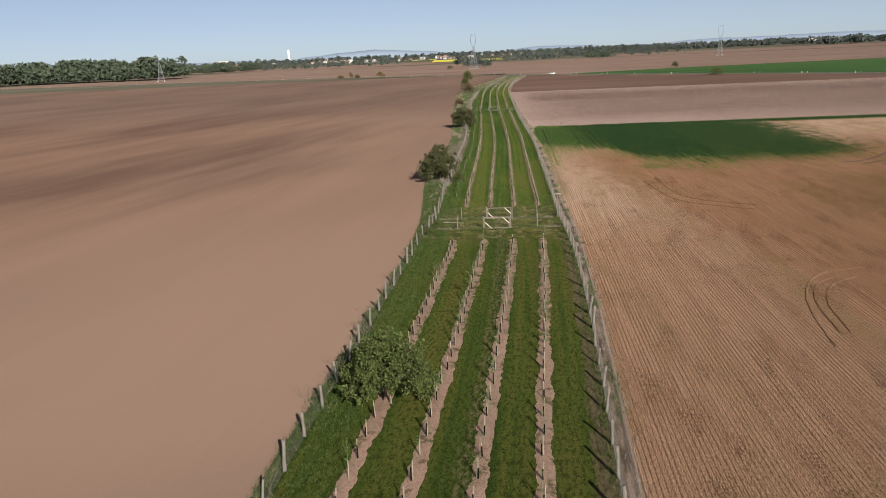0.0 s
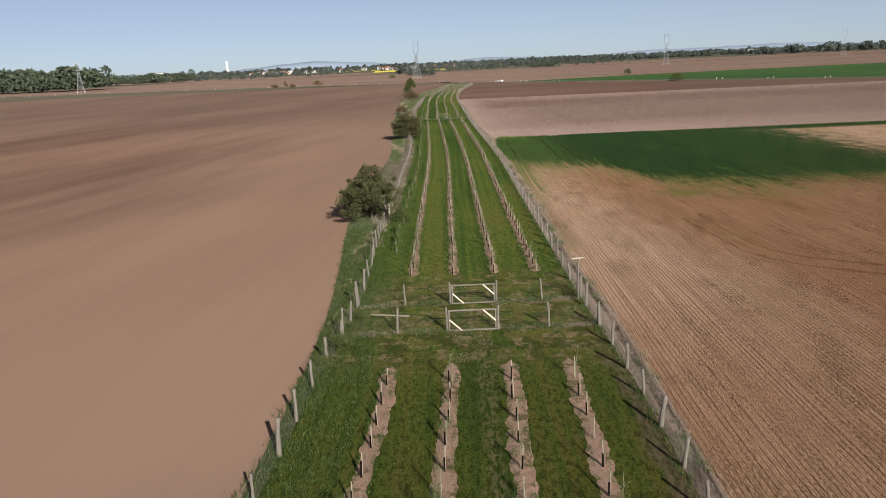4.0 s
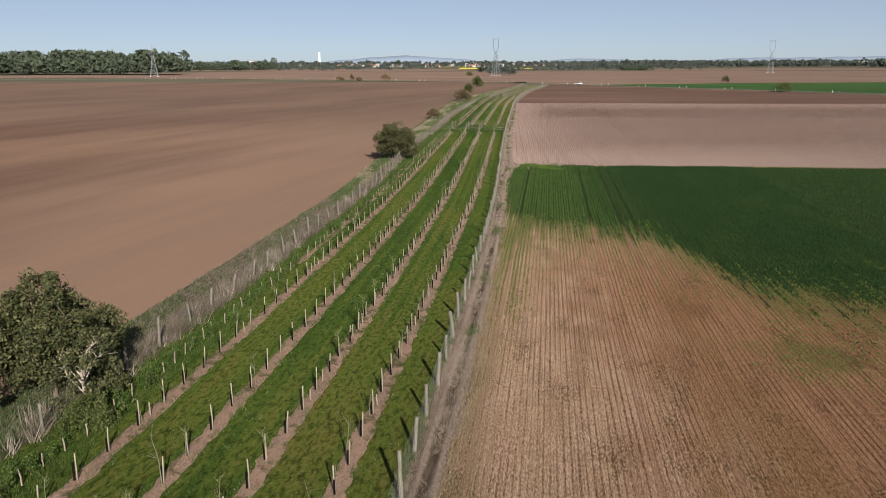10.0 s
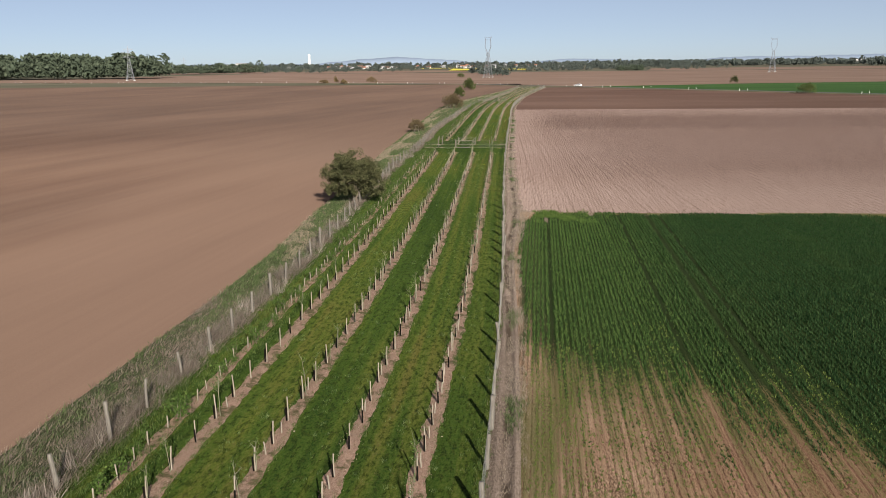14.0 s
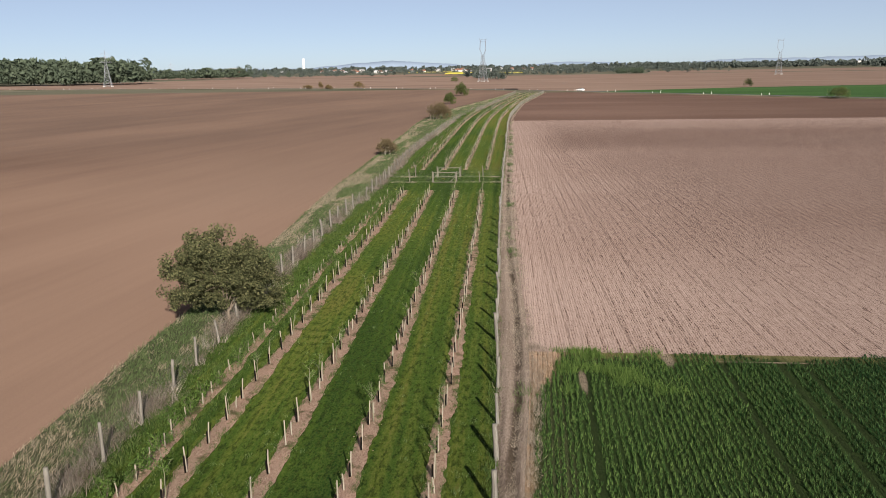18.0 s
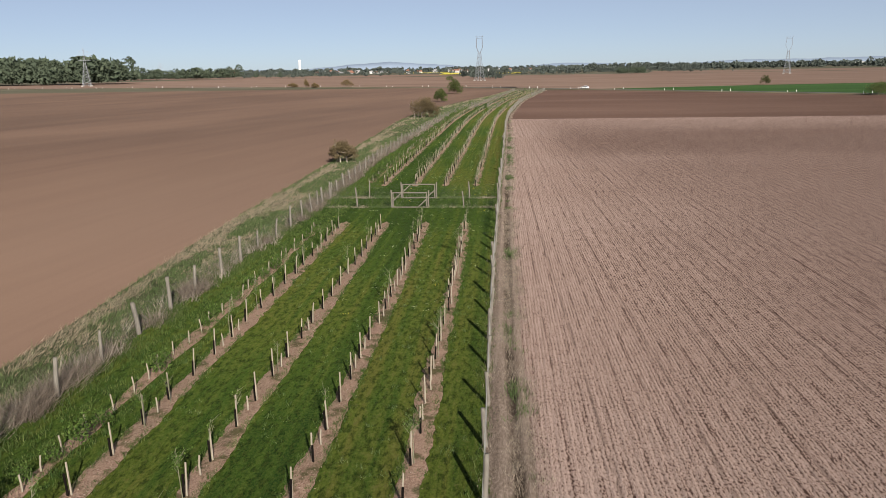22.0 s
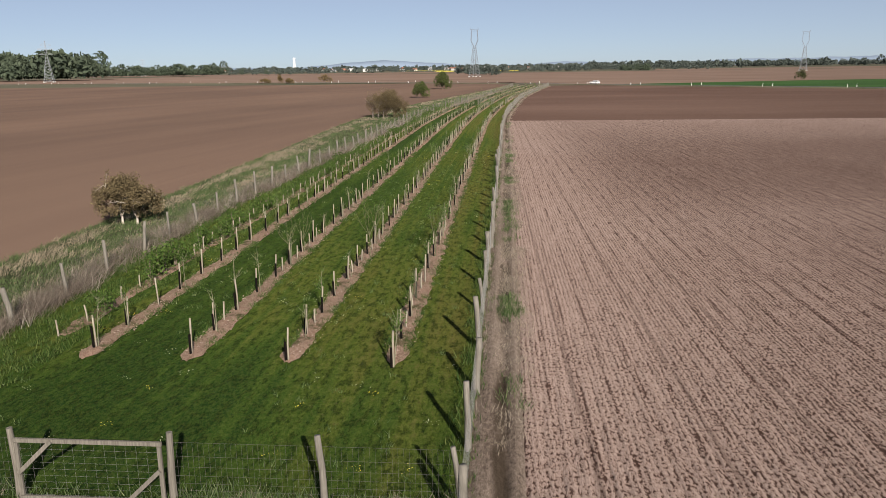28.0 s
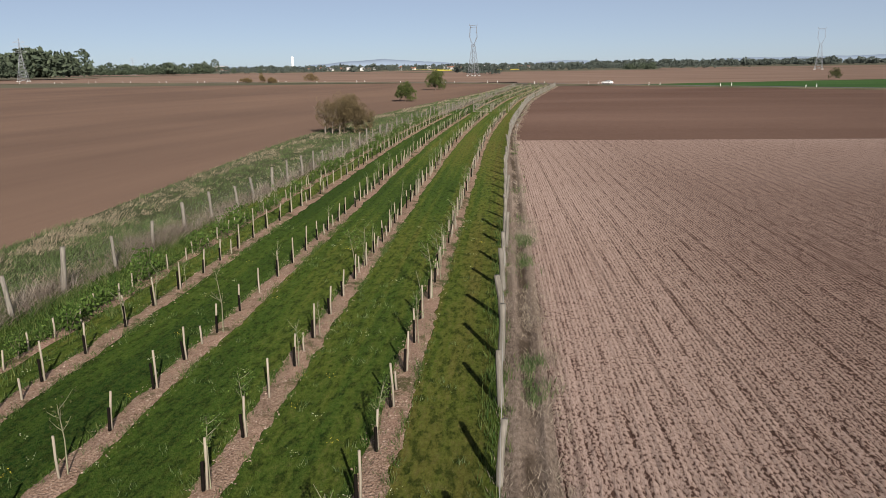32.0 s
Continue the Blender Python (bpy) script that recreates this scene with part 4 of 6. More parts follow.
def gate(x0, x1, y, flip, label):
    """Two hinge posts and a timber frame with corner braces and netting."""
    z = float(height(y))
    timber = WOOD_GREY if y < 100 else WOOD_DARK
    g = thing("field_gate", ((x0 + x1) / 2, y, z), label, "gate", "timber field gates")
    w = x1 - x0
    for k, sx in enumerate((-1, 1)):
        bm = bmesh.new()
        tube(bm, [(sx * (w / 2 + 0.06), 0.0, -0.3), (sx * (w / 2 + 0.05), 0.02, 0.6), (sx * (w / 2 + 0.09), 0.01, 1.56)], [0.085, 0.075, 0.062], 9)
        part("gate_post", bm, timber, g)
    frame_parts = (("top_rail", (-w / 2 + 0.03, -0.11, 1.36), (w / 2 - 0.03, -0.11, 1.36), 0.05, 0.085), ("bottom_rail", (-w / 2 + 0.03, -0.11, 0.10), (w / 2 - 0.03, -0.11, 0.10), 0.05, 0.08))
    for nm, a, b, tw, th in frame_parts:
        bm = bmesh.new()
        beam(bm, a, b, tw, th)
        part(nm, bm, timber, g)
    for sx in (-1, 1):
        bm = bmesh.new()
        beam(bm, (sx * (w / 2 - 0.09), -0.11, 0.16), (sx * (w / 2 - 0.09), -0.11, 1.30), 0.08, 0.05, (0, 1, 0))
        part("stile", bm, timber, g)
    for sx, top in ((flip, True), (-flip, False)):
        bm = bmesh.new()
        if top:
            beam(bm, (sx * (w / 2 - 0.10), -0.165, 0.66), (sx * (w / 2 - 0.85), -0.165, 1.37), 0.05, 0.085)
        else:
            beam(bm, (sx * (w / 2 - 0.10), -0.165, 0.80), (sx * (w / 2 - 0.85), -0.165, 0.09), 0.05, 0.085)
        part("corner_brace", bm, WOOD_PALE if y < 100 else timber, g, "sawn diagonal brace")
    bm = bmesh.new()
    for i in range(14):
        x = -w / 2 + 0.15 + (w - 0.3) * i / 13
        beam(bm, (x, -0.08, 0.1), (x, -0.08, 1.36), 0.0018, 0.0018, (0, 1, 0))
    for i in range(9):
        h = 0.15 + 1.15 * i / 8
        beam(bm, (-w / 2 + 0.1, -0.08, h), (w / 2 - 0.1, -0.08, h), 0.0018, 0.0018)
    part("wire_netting", bm, WIRE, g)
    return g


GATES = ((87.0, -11.0, -8.0, 1), (92.4, -10.7, -7.7, 1), (273.5, -11.5, -8.4, -1), (278.5, -11.35, -8.2, -1), (446.0, -9.0, -5.9, 1), (451.0, -8.7, -5.6, 1))
for i, (y, x0, x1, flip) in enumerate(GATES):
    cross_fence(y, (x0, x1), 20 + i)
    gate(x0, x1, y, flip, "grey timber frame gate with pale corner braces across the grass")

plank = new("fallen_plank", mesh_of("fallen_plank", (lambda b: (beam(b, (0, 0, 0.03), (3.7, -1.02, 0.05), 0.20, 0.04), b)[1])(bmesh.new()), WOOD_STAKE))
plank.matrix_world = pose(-17.2, 91.1, float(height(91.1)) + 0.03)
tagged(plank, "long pale weathered plank lying in the grass", "plank")

# bird perch beside the first gate
pz = float(height(92.0))
perch = thing("bird_perch", (-2.15, 92.2, pz), "tall slim pole with a short crossbar on top", "perch")
bm = bmesh.new()
tube(bm, [(0, 0, -0.3), (0.02, 0.0, 1.3), (0.0, 0.02, 2.85)], [0.06, 0.05, 0.045], 8)
part("pole", bm, WOOD_GREY, perch)
bm = bmesh.new()
beam(bm, (-0.42, 0.0, 2.88), (0.42, 0.05, 2.92), 0.06, 0.06)
part("crossbar", bm, WOOD_PALE, perch)

# ---- stakes ----


def stake_mesh(i, h):
    rg = random.Random(100 + i)
    bm = bmesh.new()
    tube(bm, [(0, 0, -0.2), (rg.uniform(-0.01, 0.01), rg.uniform(-0.01, 0.01), h * 0.5), (rg.uniform(-0.03, 0.03), rg.uniform(-0.03, 0.03), h)], [0.032, 0.030, 0.028], 6)
    return mesh_of("stake", bm, WOOD_STAKE, True)


def guard_mesh(i):
    rg = random.Random(200 + i)
    bm = bmesh.new()
    dx, dy = -0.034 + 0.022 * math.cos(i * 2.1), -0.072 + 0.012 * math.sin(i * 2.1)
    tube(bm, [(dx, dy, -0.02), (dx * 1.1, dy, 0.3), (dx, dy * 1.1, 0.66 + rg.uniform(-0.08, 0.12))], [0.040, 0.037, 0.038], 7, False)
    return mesh_of("trunk_guard", bm, GUARD, True)


STAKES = [stake_mesh(i, 0.96 + 0.05 * i) for i in range(5)]
GUARDS = [guard_mesh(i) for i in range(5)]
NEAR_STRETCH = ((52.0, 81.5), (100.0, 150.0), (246.0, 266.5), (286.0, 330.0))
rg = random.Random(5)
far_parts, far_guard = [], []
STAKE_PHASE = {"a": 0.35, "b": 0.0, "c": -0.3, "d": -0.6}
stake_sites = []
for y0, y1 in SECTIONS:
    for key, off in ROW_OFF.items():
        y = y0 + (STAKE_PHASE[key] if y0 > 250 else -0.35)
        while y < y1:
            yy = y + rg.uniform(-0.10, 0.10)
            x = float(ROW_D(yy)) + off + rg.uniform(-0.06, 0.06)
            stake_sites.append((x, yy, key))
            i, tilt = rg.randrange(5), (rg.uniform(-2.5, 2.5), rg.uniform(-2.5, 2.5), rg.uniform(-35, 35))
            m = pose(x, yy, float(height(yy)) + 0.06, *tilt)
            guarded = rg.random() < 0.93
            if any(a <= yy <= b for a, b in NEAR_STRETCH):
                s = new("tree_stake", STAKES[i])
                s.matrix_world = m
                tagged(s, "pale wooden stake standing in wood chip mulch", "stake", "stakes along the tree rows")
                if guarded:
                    child("trunk_guard", GUARDS[i], s, "dark plastic guard round the young trunk")
            else:
                far_parts.append((i, m))
                if guarded:
                    far_guard.append((i, m))
            y += 2.22


def joined(name, protos, places, mat):
    cos, fcs, k = [], [], 0
    for i, m in places:
        me = protos[i]
        co = np.empty(3 * len(me.vertices), np.float32)
        me.vertices.foreach_get("co", co)
        co = co.reshape(-1, 3) @ np.array(m.to_3x3()).T + np.array(m.translation)
        q = [p.vertices[:] for p in me.polygons if len(p.vertices) == 4]
        cos.append(co)
        fcs.append(np.array(q) + k)
        k += len(co)
    return raw_mesh(name, np.concatenate(cos), np.concatenate(fcs), mat)


ob = new("distant_stakes", joined("distant_stakes", STAKES, far_parts, WOOD_STAKE))
tagged(ob, "many pale wooden stakes in long straight rows", "stake", kind="stuff")
ob = new("distant_trunk_guards", joined("distant_trunk_guards", GUARDS, far_guard, GUARD))
tagged(ob, "dark trunk guards along the rows of stakes", "guard", kind="stuff")

# ---- trees ----

LEAF_DUSK = leaf_mat("dark_brownish_leaves", (0.022, 0.029, 0.012), (0.060, 0.068, 0.028), (0.140, 0.138, 0.066))


def tree(name, at, h, w, label, leaf, bark, seed, leaves=9000, size=0.07, clear=0.12, trunks=1, bare=0.0, twigs=6, rise=None, category="tree"):
    """Trunks, limbs that fork twice, and a crown of small leaves gathered in clumps round the twigs."""
    rg = random.Random(seed)
    ng = np.random.default_rng(seed)
    root = thing(name, at, label, category)
    tips = []
    for k in range(trunks):
        bm = bmesh.new()
        ox = (k - (trunks - 1) / 2) * w * 0.22
        lean = rg.uniform(-0.25, 0.25)
        hgt = h * (rise or (0.42 if clear > 0.2 else 0.3))
        base_r = (0.022 if h < 4 else 0.015) * h
        tube(bm, [(ox, 0, -0.2), (ox + lean * 0.2, rg.uniform(-0.1, 0.1), hgt * 0.5), (ox + lean * 0.5, rg.uniform(-0.1, 0.1), hgt)], [base_r * 1.25, base_r, base_r * 0.8], 8)
        part("trunk", bm, bark, root)
        limbs = max(5, 9 // trunks)
        for j in range(limbs):
            bm = bmesh.new()
            az = 6.283 * (j + rg.random()) / limbs
            start = Vector((ox + lean * 0.4, 0, hgt * rg.uniform(0.35, 1.0)))
            up = rg.uniform(0.15, 1.0)
            reach = w * 0.5 * rg.uniform(0.55, 0.95) * math.cos(up * 1.1)
            end = start + Vector((math.cos(az) * reach, math.sin(az) * reach, (h - start.z) * (0.25 + 0.6 * up) * rg.uniform(0.7, 1.0)))
            bend = start.lerp(end, 0.5) + Vector((rg.uniform(-0.2, 0.2), rg.uniform(-0.2, 0.2), 0.12 * h * rg.random()))
            r0 = base_r * 0.55
            tube(bm, [start, bend, end], [r0, r0 * 0.6, r0 * 0.2], 6)
            for q in range(twigs):
                u = rg.uniform(0.35, 1.0)
                s0 = start.lerp(bend, u * 2) if u < 0.5 else bend.lerp(end, u * 2 - 1)
                d = Vector((rg.uniform(-1, 1), rg.uniform(-1, 1), rg.uniform(-0.3, 1))).normalized() * w * rg.uniform(0.12, 0.24)
                tube(bm, [s0, s0 + d * 0.5 + Vector((0, 0, 0.05)), s0 + d], [r0 * 0.35, r0 * 0.22, r0 * 0.08], 4)
                tips.append(s0 + d)
                tips.append(s0 + d * 0.5)
            part("limb", bm, bark, root)
    # clumps: on the twigs and over several uneven lobes
    tip = np.array([tuple(v) for v in tips])
    nl = 9
    low = h * clear
    la = np.arange(nl) * 2.4 + ng.uniform(0, 1.2, nl)
    lr = w * 0.5 * np.array([0.0, 0.34, 0.5, 0.56, 0.6, 0.62, 0.62, 0.5, 0.66])[:nl]
    lz = low + (h - low) * np.array([0.70, 0.60, 0.52, 0.40, 0.42, 0.28, 0.34, 0.62, 0.30]) * ng.uniform(0.85, 1.1, nl)
    lw = w * 0.5 * ng.uniform(0.38, 0.56, nl)
    lh = (h - low) * ng.uniform(0.24, 0.36, nl)
    lz = np.clip(lz, low + lh * 0.75, h - lh)
    lz[0] = h - lh[0]
    nclump = 330
    which = ng.integers(0, nl, nclump)
    az, el = ng.uniform(0, 6.283, nclump), np.arcsin(ng.uniform(-0.9, 1, nclump))
    rr = ng.uniform(0.35, 1.0, nclump) ** 0.5
    cl = np.stack([np.cos(la[which]) * lr[which] + np.cos(az) * np.cos(el) * rr * lw[which], np.sin(la[which]) * lr[which] + np.sin(az) * np.cos(el) * rr * lw[which], lz[which] + np.sin(el) * rr * lh[which]], -1)
    cl = np.concatenate([cl, tip[ng.permutation(len(tip))[:60]]])
    if bare:
        cl = cl[~((cl[:, 0] > w * 0.08) & (ng.random(len(cl)) < bare))]
    pick = ng.integers(0, len(cl), leaves)
    spread = w * ng.uniform(0.018, 0.05, len(cl))
    p = cl[pick] + burst(ng, leaves) * spread[pick][:, None]
    p[:, 2] = np.maximum(p[:, 2], 0.08 + 0.5 * h * clear)
    child("crown", leaf_cloud("crown", p, size * ng.uniform(0.6, 1.3, leaves), leaf, ng), root)
    return root


def on(x, y):
    return (x, y, float(height(y)))


tree("hedge_tree", on(-16.0, 41.0), 4.5, 5.6, "rounded dark green bushy tree beside the fence", LEAF, BARK, 11, 26000, 0.085, 0.02)
tree("hedge_tree", on(-18.6, 124.4), 6.0, 6.8, "dense dark green tree with bare pale branches on one side", LEAF_DUSK, BARK, 12, 48000, 0.085, 0.0, bare=0.12)
tree("bare_branches", on(-16.6, 123.6), 4.6, 3.4, "pale leafless branches standing out of the dark tree", LEAF_DUSK, BARK_PALE, 32, 500, 0.06, 0.25, twigs=9, category="tree")
for bx, by, bh, bw, sd in ((-17.3, 85.0, 0.9, 1.7, 41), (-17.0, 87.6, 0.7, 1.4, 42), (-17.9, 81.8, 0.8, 1.5, 43), (-16.6, 90.2, 0.6, 1.3, 44)):
    tree("fence_shrub", on(bx, by), bh, bw, "low dark green scrub at the fence corner", LEAF, BARK, sd, 2600, 0.045, 0.0, twigs=4, category="shrub")
tree("hedge_bush", on(-15.4, 121.8), 1.5, 2.4, "low leafy green bush under the tree", LEAF, BARK, 33, 4500, 0.055, 0.0, twigs=5, category="shrub")
tree("field_tree", on(-17.8, 215.0), 6.3, 6.6, "olive green spreading tree on a short grey trunk", LEAF_OLIVE, BARK, 13, 62000, 0.078, 0.10, rise=0.24, twigs=8)
tree("hedge_bush", on(-23.0, 306.6), 2.9, 3.8, "rusty brown shrub with pale stems on the dry verge", LEAF_BROWN, BARK_PALE, 14, 17000, 0.06, 0.18, trunks=2, twigs=9, category="shrub")
tree("hedge_bush", on(-24.7, 401.2), 5.0, 4.2, "nearly bare grey shrub with pale twigs beside the field", LEAF_BROWN, BARK_GREY, 15, 5200, 0.06, 0.05, trunks=3, twigs=12, category="shrub")
tree("hedge_bush", on(-22.6, 401.6), 5.0, 6.2, "brownish twiggy shrub beside the field", LEAF_BROWN, BARK, 25, 30000, 0.062, 0.02, trunks=2, category="shrub")
tree("hedge_tree", on(-27.5, 492.0), 4.8, 5.2, "small dark rounded tree standing at the field edge", LEAF, BARK, 16, 11000, 0.10, 0.05)
tree("hedge_tree", on(-28.8, 580.0), 7.0, 7.4, "dark rounded tree standing at the field edge", LEAF, BARK, 17, 11000, 0.13, 0.03)
tree("hedge_bush", on(129.0, 503.0), 5.0, 9.0, "dark low bush beside the road", LEAF, BARK, 18, 4000, 0.15, 0.03, category="shrub")
tree("hedge_tree", on(140.0, 668.0), 5.6, 6.0, "small dark tree on the far field edge", LEAF_DUSK, BARK, 19, 3000, 0.17, 0.05)


# ---- distance ----


def grove(name, spots, label, leaf=None, per=90, size=1.1, seed=0):
    """Far trees as one mesh: lobed crowns of leaf clumps on short trunks."""
    ng = np.random.default_rng(seed)
    cs, ss = [], []
    for x, y, h, w in spots:
        z0 = float(height(y))
        n = int(per * (0.7 + 0.6 * ng.random()))
        az, el = ng.uniform(0, 6.283, n), np.arcsin(ng.uniform(-1, 1, n))
        el = np.where(el < -0.2, el * 0.6, el)
        lob = 0.8 + 0.25 * np.sin(az * ng.integers(2, 5) + ng.uniform(0, 6)) * np.cos(el)
        r = ng.uniform(0.5, 1.0, n) ** 0.4
        cs.append(np.stack([x + np.cos(az) * np.cos(el) * r * lob * w / 2, y + np.sin(az) * np.cos(el) * r * lob * w / 2, z0 + h * 0.46 + np.sin(el) * r * h * 0.52 * np.where(el < 0, 0.85, 1.0)], -1))
        ss.append(size * ng.uniform(0.6, 1.4, n) * w / 9)
        m = 10
        cs.append(np.stack([np.full(m, x), np.full(m, y), z0 + np.linspace(0.2, 0.4, m) * h], -1))
        ss.append(np.full(m, 0.6))
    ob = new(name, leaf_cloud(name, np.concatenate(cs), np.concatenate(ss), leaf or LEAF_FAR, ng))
    return tagged(ob, label, "trees", kind="stuff")


def scatter(n, x0, x1, y0, y1, h0, h1, seed):
    r = random.Random(seed)
    out = []
    for _ in range(n):
        h = r.uniform(h0, h1)
        out.append((r.uniform(x0, x1), r.uniform(y0, y1), h, h * r.uniform(0.8, 1.35)))
    return out


def along(pts, step, h0, h1, depth, seed, gap=0.0):
    r = random.Random(seed)
    out = []
    for (xa, ya), (xb, yb) in zip(pts, pts[1:]):
        n = max(1, int(math.hypot(xb - xa, yb - ya) / step))
        for i in range(n):
            if r.random() < gap:
                continue
            u = (i + r.random()) / n
            h = r.uniform(h0, h1)
            out.append((xa + (xb - xa) * u + r.uniform(-depth, depth), ya + (yb - ya) * u + r.uniform(0, 2 * depth), h, h * r.uniform(0.85, 1.7)))
    return out


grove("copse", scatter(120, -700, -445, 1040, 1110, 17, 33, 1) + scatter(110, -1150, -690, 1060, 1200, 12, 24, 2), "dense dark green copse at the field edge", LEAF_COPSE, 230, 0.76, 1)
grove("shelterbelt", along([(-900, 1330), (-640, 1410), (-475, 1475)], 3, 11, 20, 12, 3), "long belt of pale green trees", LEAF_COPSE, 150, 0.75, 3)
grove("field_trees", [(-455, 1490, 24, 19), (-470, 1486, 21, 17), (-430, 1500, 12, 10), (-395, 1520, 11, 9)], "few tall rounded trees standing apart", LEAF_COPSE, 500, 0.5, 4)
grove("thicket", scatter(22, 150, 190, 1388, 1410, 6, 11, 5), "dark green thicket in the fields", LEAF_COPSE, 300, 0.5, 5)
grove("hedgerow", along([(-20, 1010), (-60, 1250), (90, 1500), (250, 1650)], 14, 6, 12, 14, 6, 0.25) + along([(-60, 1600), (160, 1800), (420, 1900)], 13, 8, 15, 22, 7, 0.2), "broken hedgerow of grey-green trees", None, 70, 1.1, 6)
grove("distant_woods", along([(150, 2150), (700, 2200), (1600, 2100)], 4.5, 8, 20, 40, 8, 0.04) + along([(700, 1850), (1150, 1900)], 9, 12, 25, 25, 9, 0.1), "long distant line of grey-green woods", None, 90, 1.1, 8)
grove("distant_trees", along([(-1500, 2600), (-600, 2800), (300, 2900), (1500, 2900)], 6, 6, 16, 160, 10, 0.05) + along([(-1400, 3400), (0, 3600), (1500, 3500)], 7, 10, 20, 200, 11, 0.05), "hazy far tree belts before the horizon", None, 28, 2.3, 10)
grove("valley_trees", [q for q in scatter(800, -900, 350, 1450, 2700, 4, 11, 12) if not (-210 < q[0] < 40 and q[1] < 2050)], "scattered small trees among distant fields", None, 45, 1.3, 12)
for x, y, h, w, leaf, lab in ((-157, 757, 3.2, 8, LEAF_RUST, "leafless reddish shrub beside the road"), (-139, 749, 3.4, 6, LEAF_RUST, "brownish shrub beside the road"), (-146, 752, 6.0, 4, LEAF_RUST, "thin bare little tree beside the road"), (-117, 752, 5.5, 9, LEAF_RUST, "brown twiggy shrub beside the road"), (-62, 960, 5, 9, LEAF, "dark bush beside the pylon")):
    tree("roadside_shrub", on(x, y), h, w, lab, leaf, BARK, int(abs(x)), 1500, 0.22, 0.05, trunks=2, category="shrub")

# hills on the horizon
hx = np.linspace(-2600, 2600, 261)
ridge = 8 + 0.55 * (62 * np.exp(-(((hx + 690) / 190) ** 2)) + 34 * np.exp(-(((hx + 940) / 150) ** 2)) + 26 * np.exp(-(((hx + 420) / 200) ** 2)) + 30 * np.exp(-(((hx - 340) / 260) ** 2)) + 44 * np.exp(-(((hx - 1850) / 380) ** 2)) + 30 * np.exp(-(((hx - 1250) / 300) ** 2)) + 14 * np.exp(-(((hx + 1700) / 500) ** 2)))
ridge += 6 * lattice(hx, hx * 0, 90, 2) + 3 * lattice(hx, hx * 0, 25, 3)
hy = 4700 - np.abs(hx) ** 2 / 11000
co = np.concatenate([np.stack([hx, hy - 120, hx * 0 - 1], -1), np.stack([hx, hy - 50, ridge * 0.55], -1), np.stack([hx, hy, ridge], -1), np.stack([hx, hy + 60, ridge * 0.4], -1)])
# the haze over the hills is painted as their blue base colour
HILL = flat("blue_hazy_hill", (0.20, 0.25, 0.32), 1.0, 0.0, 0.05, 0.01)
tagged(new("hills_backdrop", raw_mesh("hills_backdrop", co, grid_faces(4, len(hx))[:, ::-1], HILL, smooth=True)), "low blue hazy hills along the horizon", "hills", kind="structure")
polygon("rape_field", [(-140, 1680), (-92, 1680), (-105, 2080), (-165, 2080)], 0.6, RAPE, "bright yellow rapeseed field in bloom", "field")
polygon("rape_field", [(-36, 1700), (10, 1700), (16, 2000), (-42, 2000)], 0.6, RAPE, "bright yellow rapeseed field in bloom", "field")
polygon("rape_field", [(-300, 2350), (-180, 2350), (-180, 2480), (-300, 2480)], 0.1, RAPE, "bright yellow rapeseed field in bloom", "field")
polygon("pale_field", [(-900, 1500), (-200, 1420), (-60, 1500), (-160, 1780), (-900, 1760)], 0.06, SOIL_FAR, "pale brown field in the distance", "field")
polygon("pale_field", [(200, 1420), (1300, 1340), (1500, 1980), (260, 1750)], 0.06, SOIL_FAR, "pale brown field in the distance", "field")

# road with verge and marker posts
rx = np.array([p[0] for p in ROAD], float)
ry = np.array([p[1] for p in ROAD], float)
rt = np.concatenate([[0], np.cumsum(np.hypot(np.diff(rx), np.diff(ry)))])
tt = np.arange(0, rt[-1], 6.0)
cx, cy = np.interp(tt, rt, rx), np.interp(tt, rt, ry)
for _ in range(6):
    cx[1:-1], cy[1:-1] = (cx[:-2] + 2 * cx[1:-1] + cx[2:]) / 4, (cy[:-2] + 2 * cy[1:-1] + cy[2:]) / 4
dx, dy = np.gradient(cx), np.gradient(cy)
dl = np.hypot(dx, dy)
nx_, ny_ = -dy / dl, dx / dl


def road_strip(name, offs, lifts, mat, label, cat):
    co = np.stack([np.stack([cx + nx_ * o, cy + ny_ * o, height(cy) + l], -1) for o, l in zip(offs, lifts)], 1).reshape(-1, 3)
    tagged(new(name, raw_mesh(name, co, grid_faces(len(cx), len(offs)), mat)), label, cat, kind="structure")


GREEN_VERGE = plain_soil("roadside_grass", (0.100, 0.094, 0.050), (0.170, 0.140, 0.085), (0.26, 0.205, 0.135), 1, 1, 0.05)
road_strip("road_verge", (-6.0, -3.2, 3.2, 6.0), (0.05, 0.34, 0.34, 0.05), GREEN_VERGE, "low grassy bank carrying the road", "verge")
road_strip("road", (-2.9, 0, 2.9), (0.36, 0.42, 0.36), ASPHALT, "narrow worn grey country road", "road")
PLASTIC = flat("white_plastic", (0.60, 0.60, 0.58), 0.5)
CONCRETE = flat("pale_concrete", (0.34, 0.33, 0.31), 0.9)
DARKBAND = flat("black_band", (0.03, 0.03, 0.03), 0.5)
bm = bmesh.new()
beam(bm, (0, 0, 0), (0, 0, 1.0), 0.14, 0.12, (0, 1, 0))
DEL = mesh_of("marker_post", bm, PLASTIC)
bm = bmesh.new()
beam(bm, (0, 0, 0.72), (0, 0, 0.86), 0.15, 0.13, (0, 1, 0))
DELB = mesh_of("reflector_band", bm, DARKBAND)
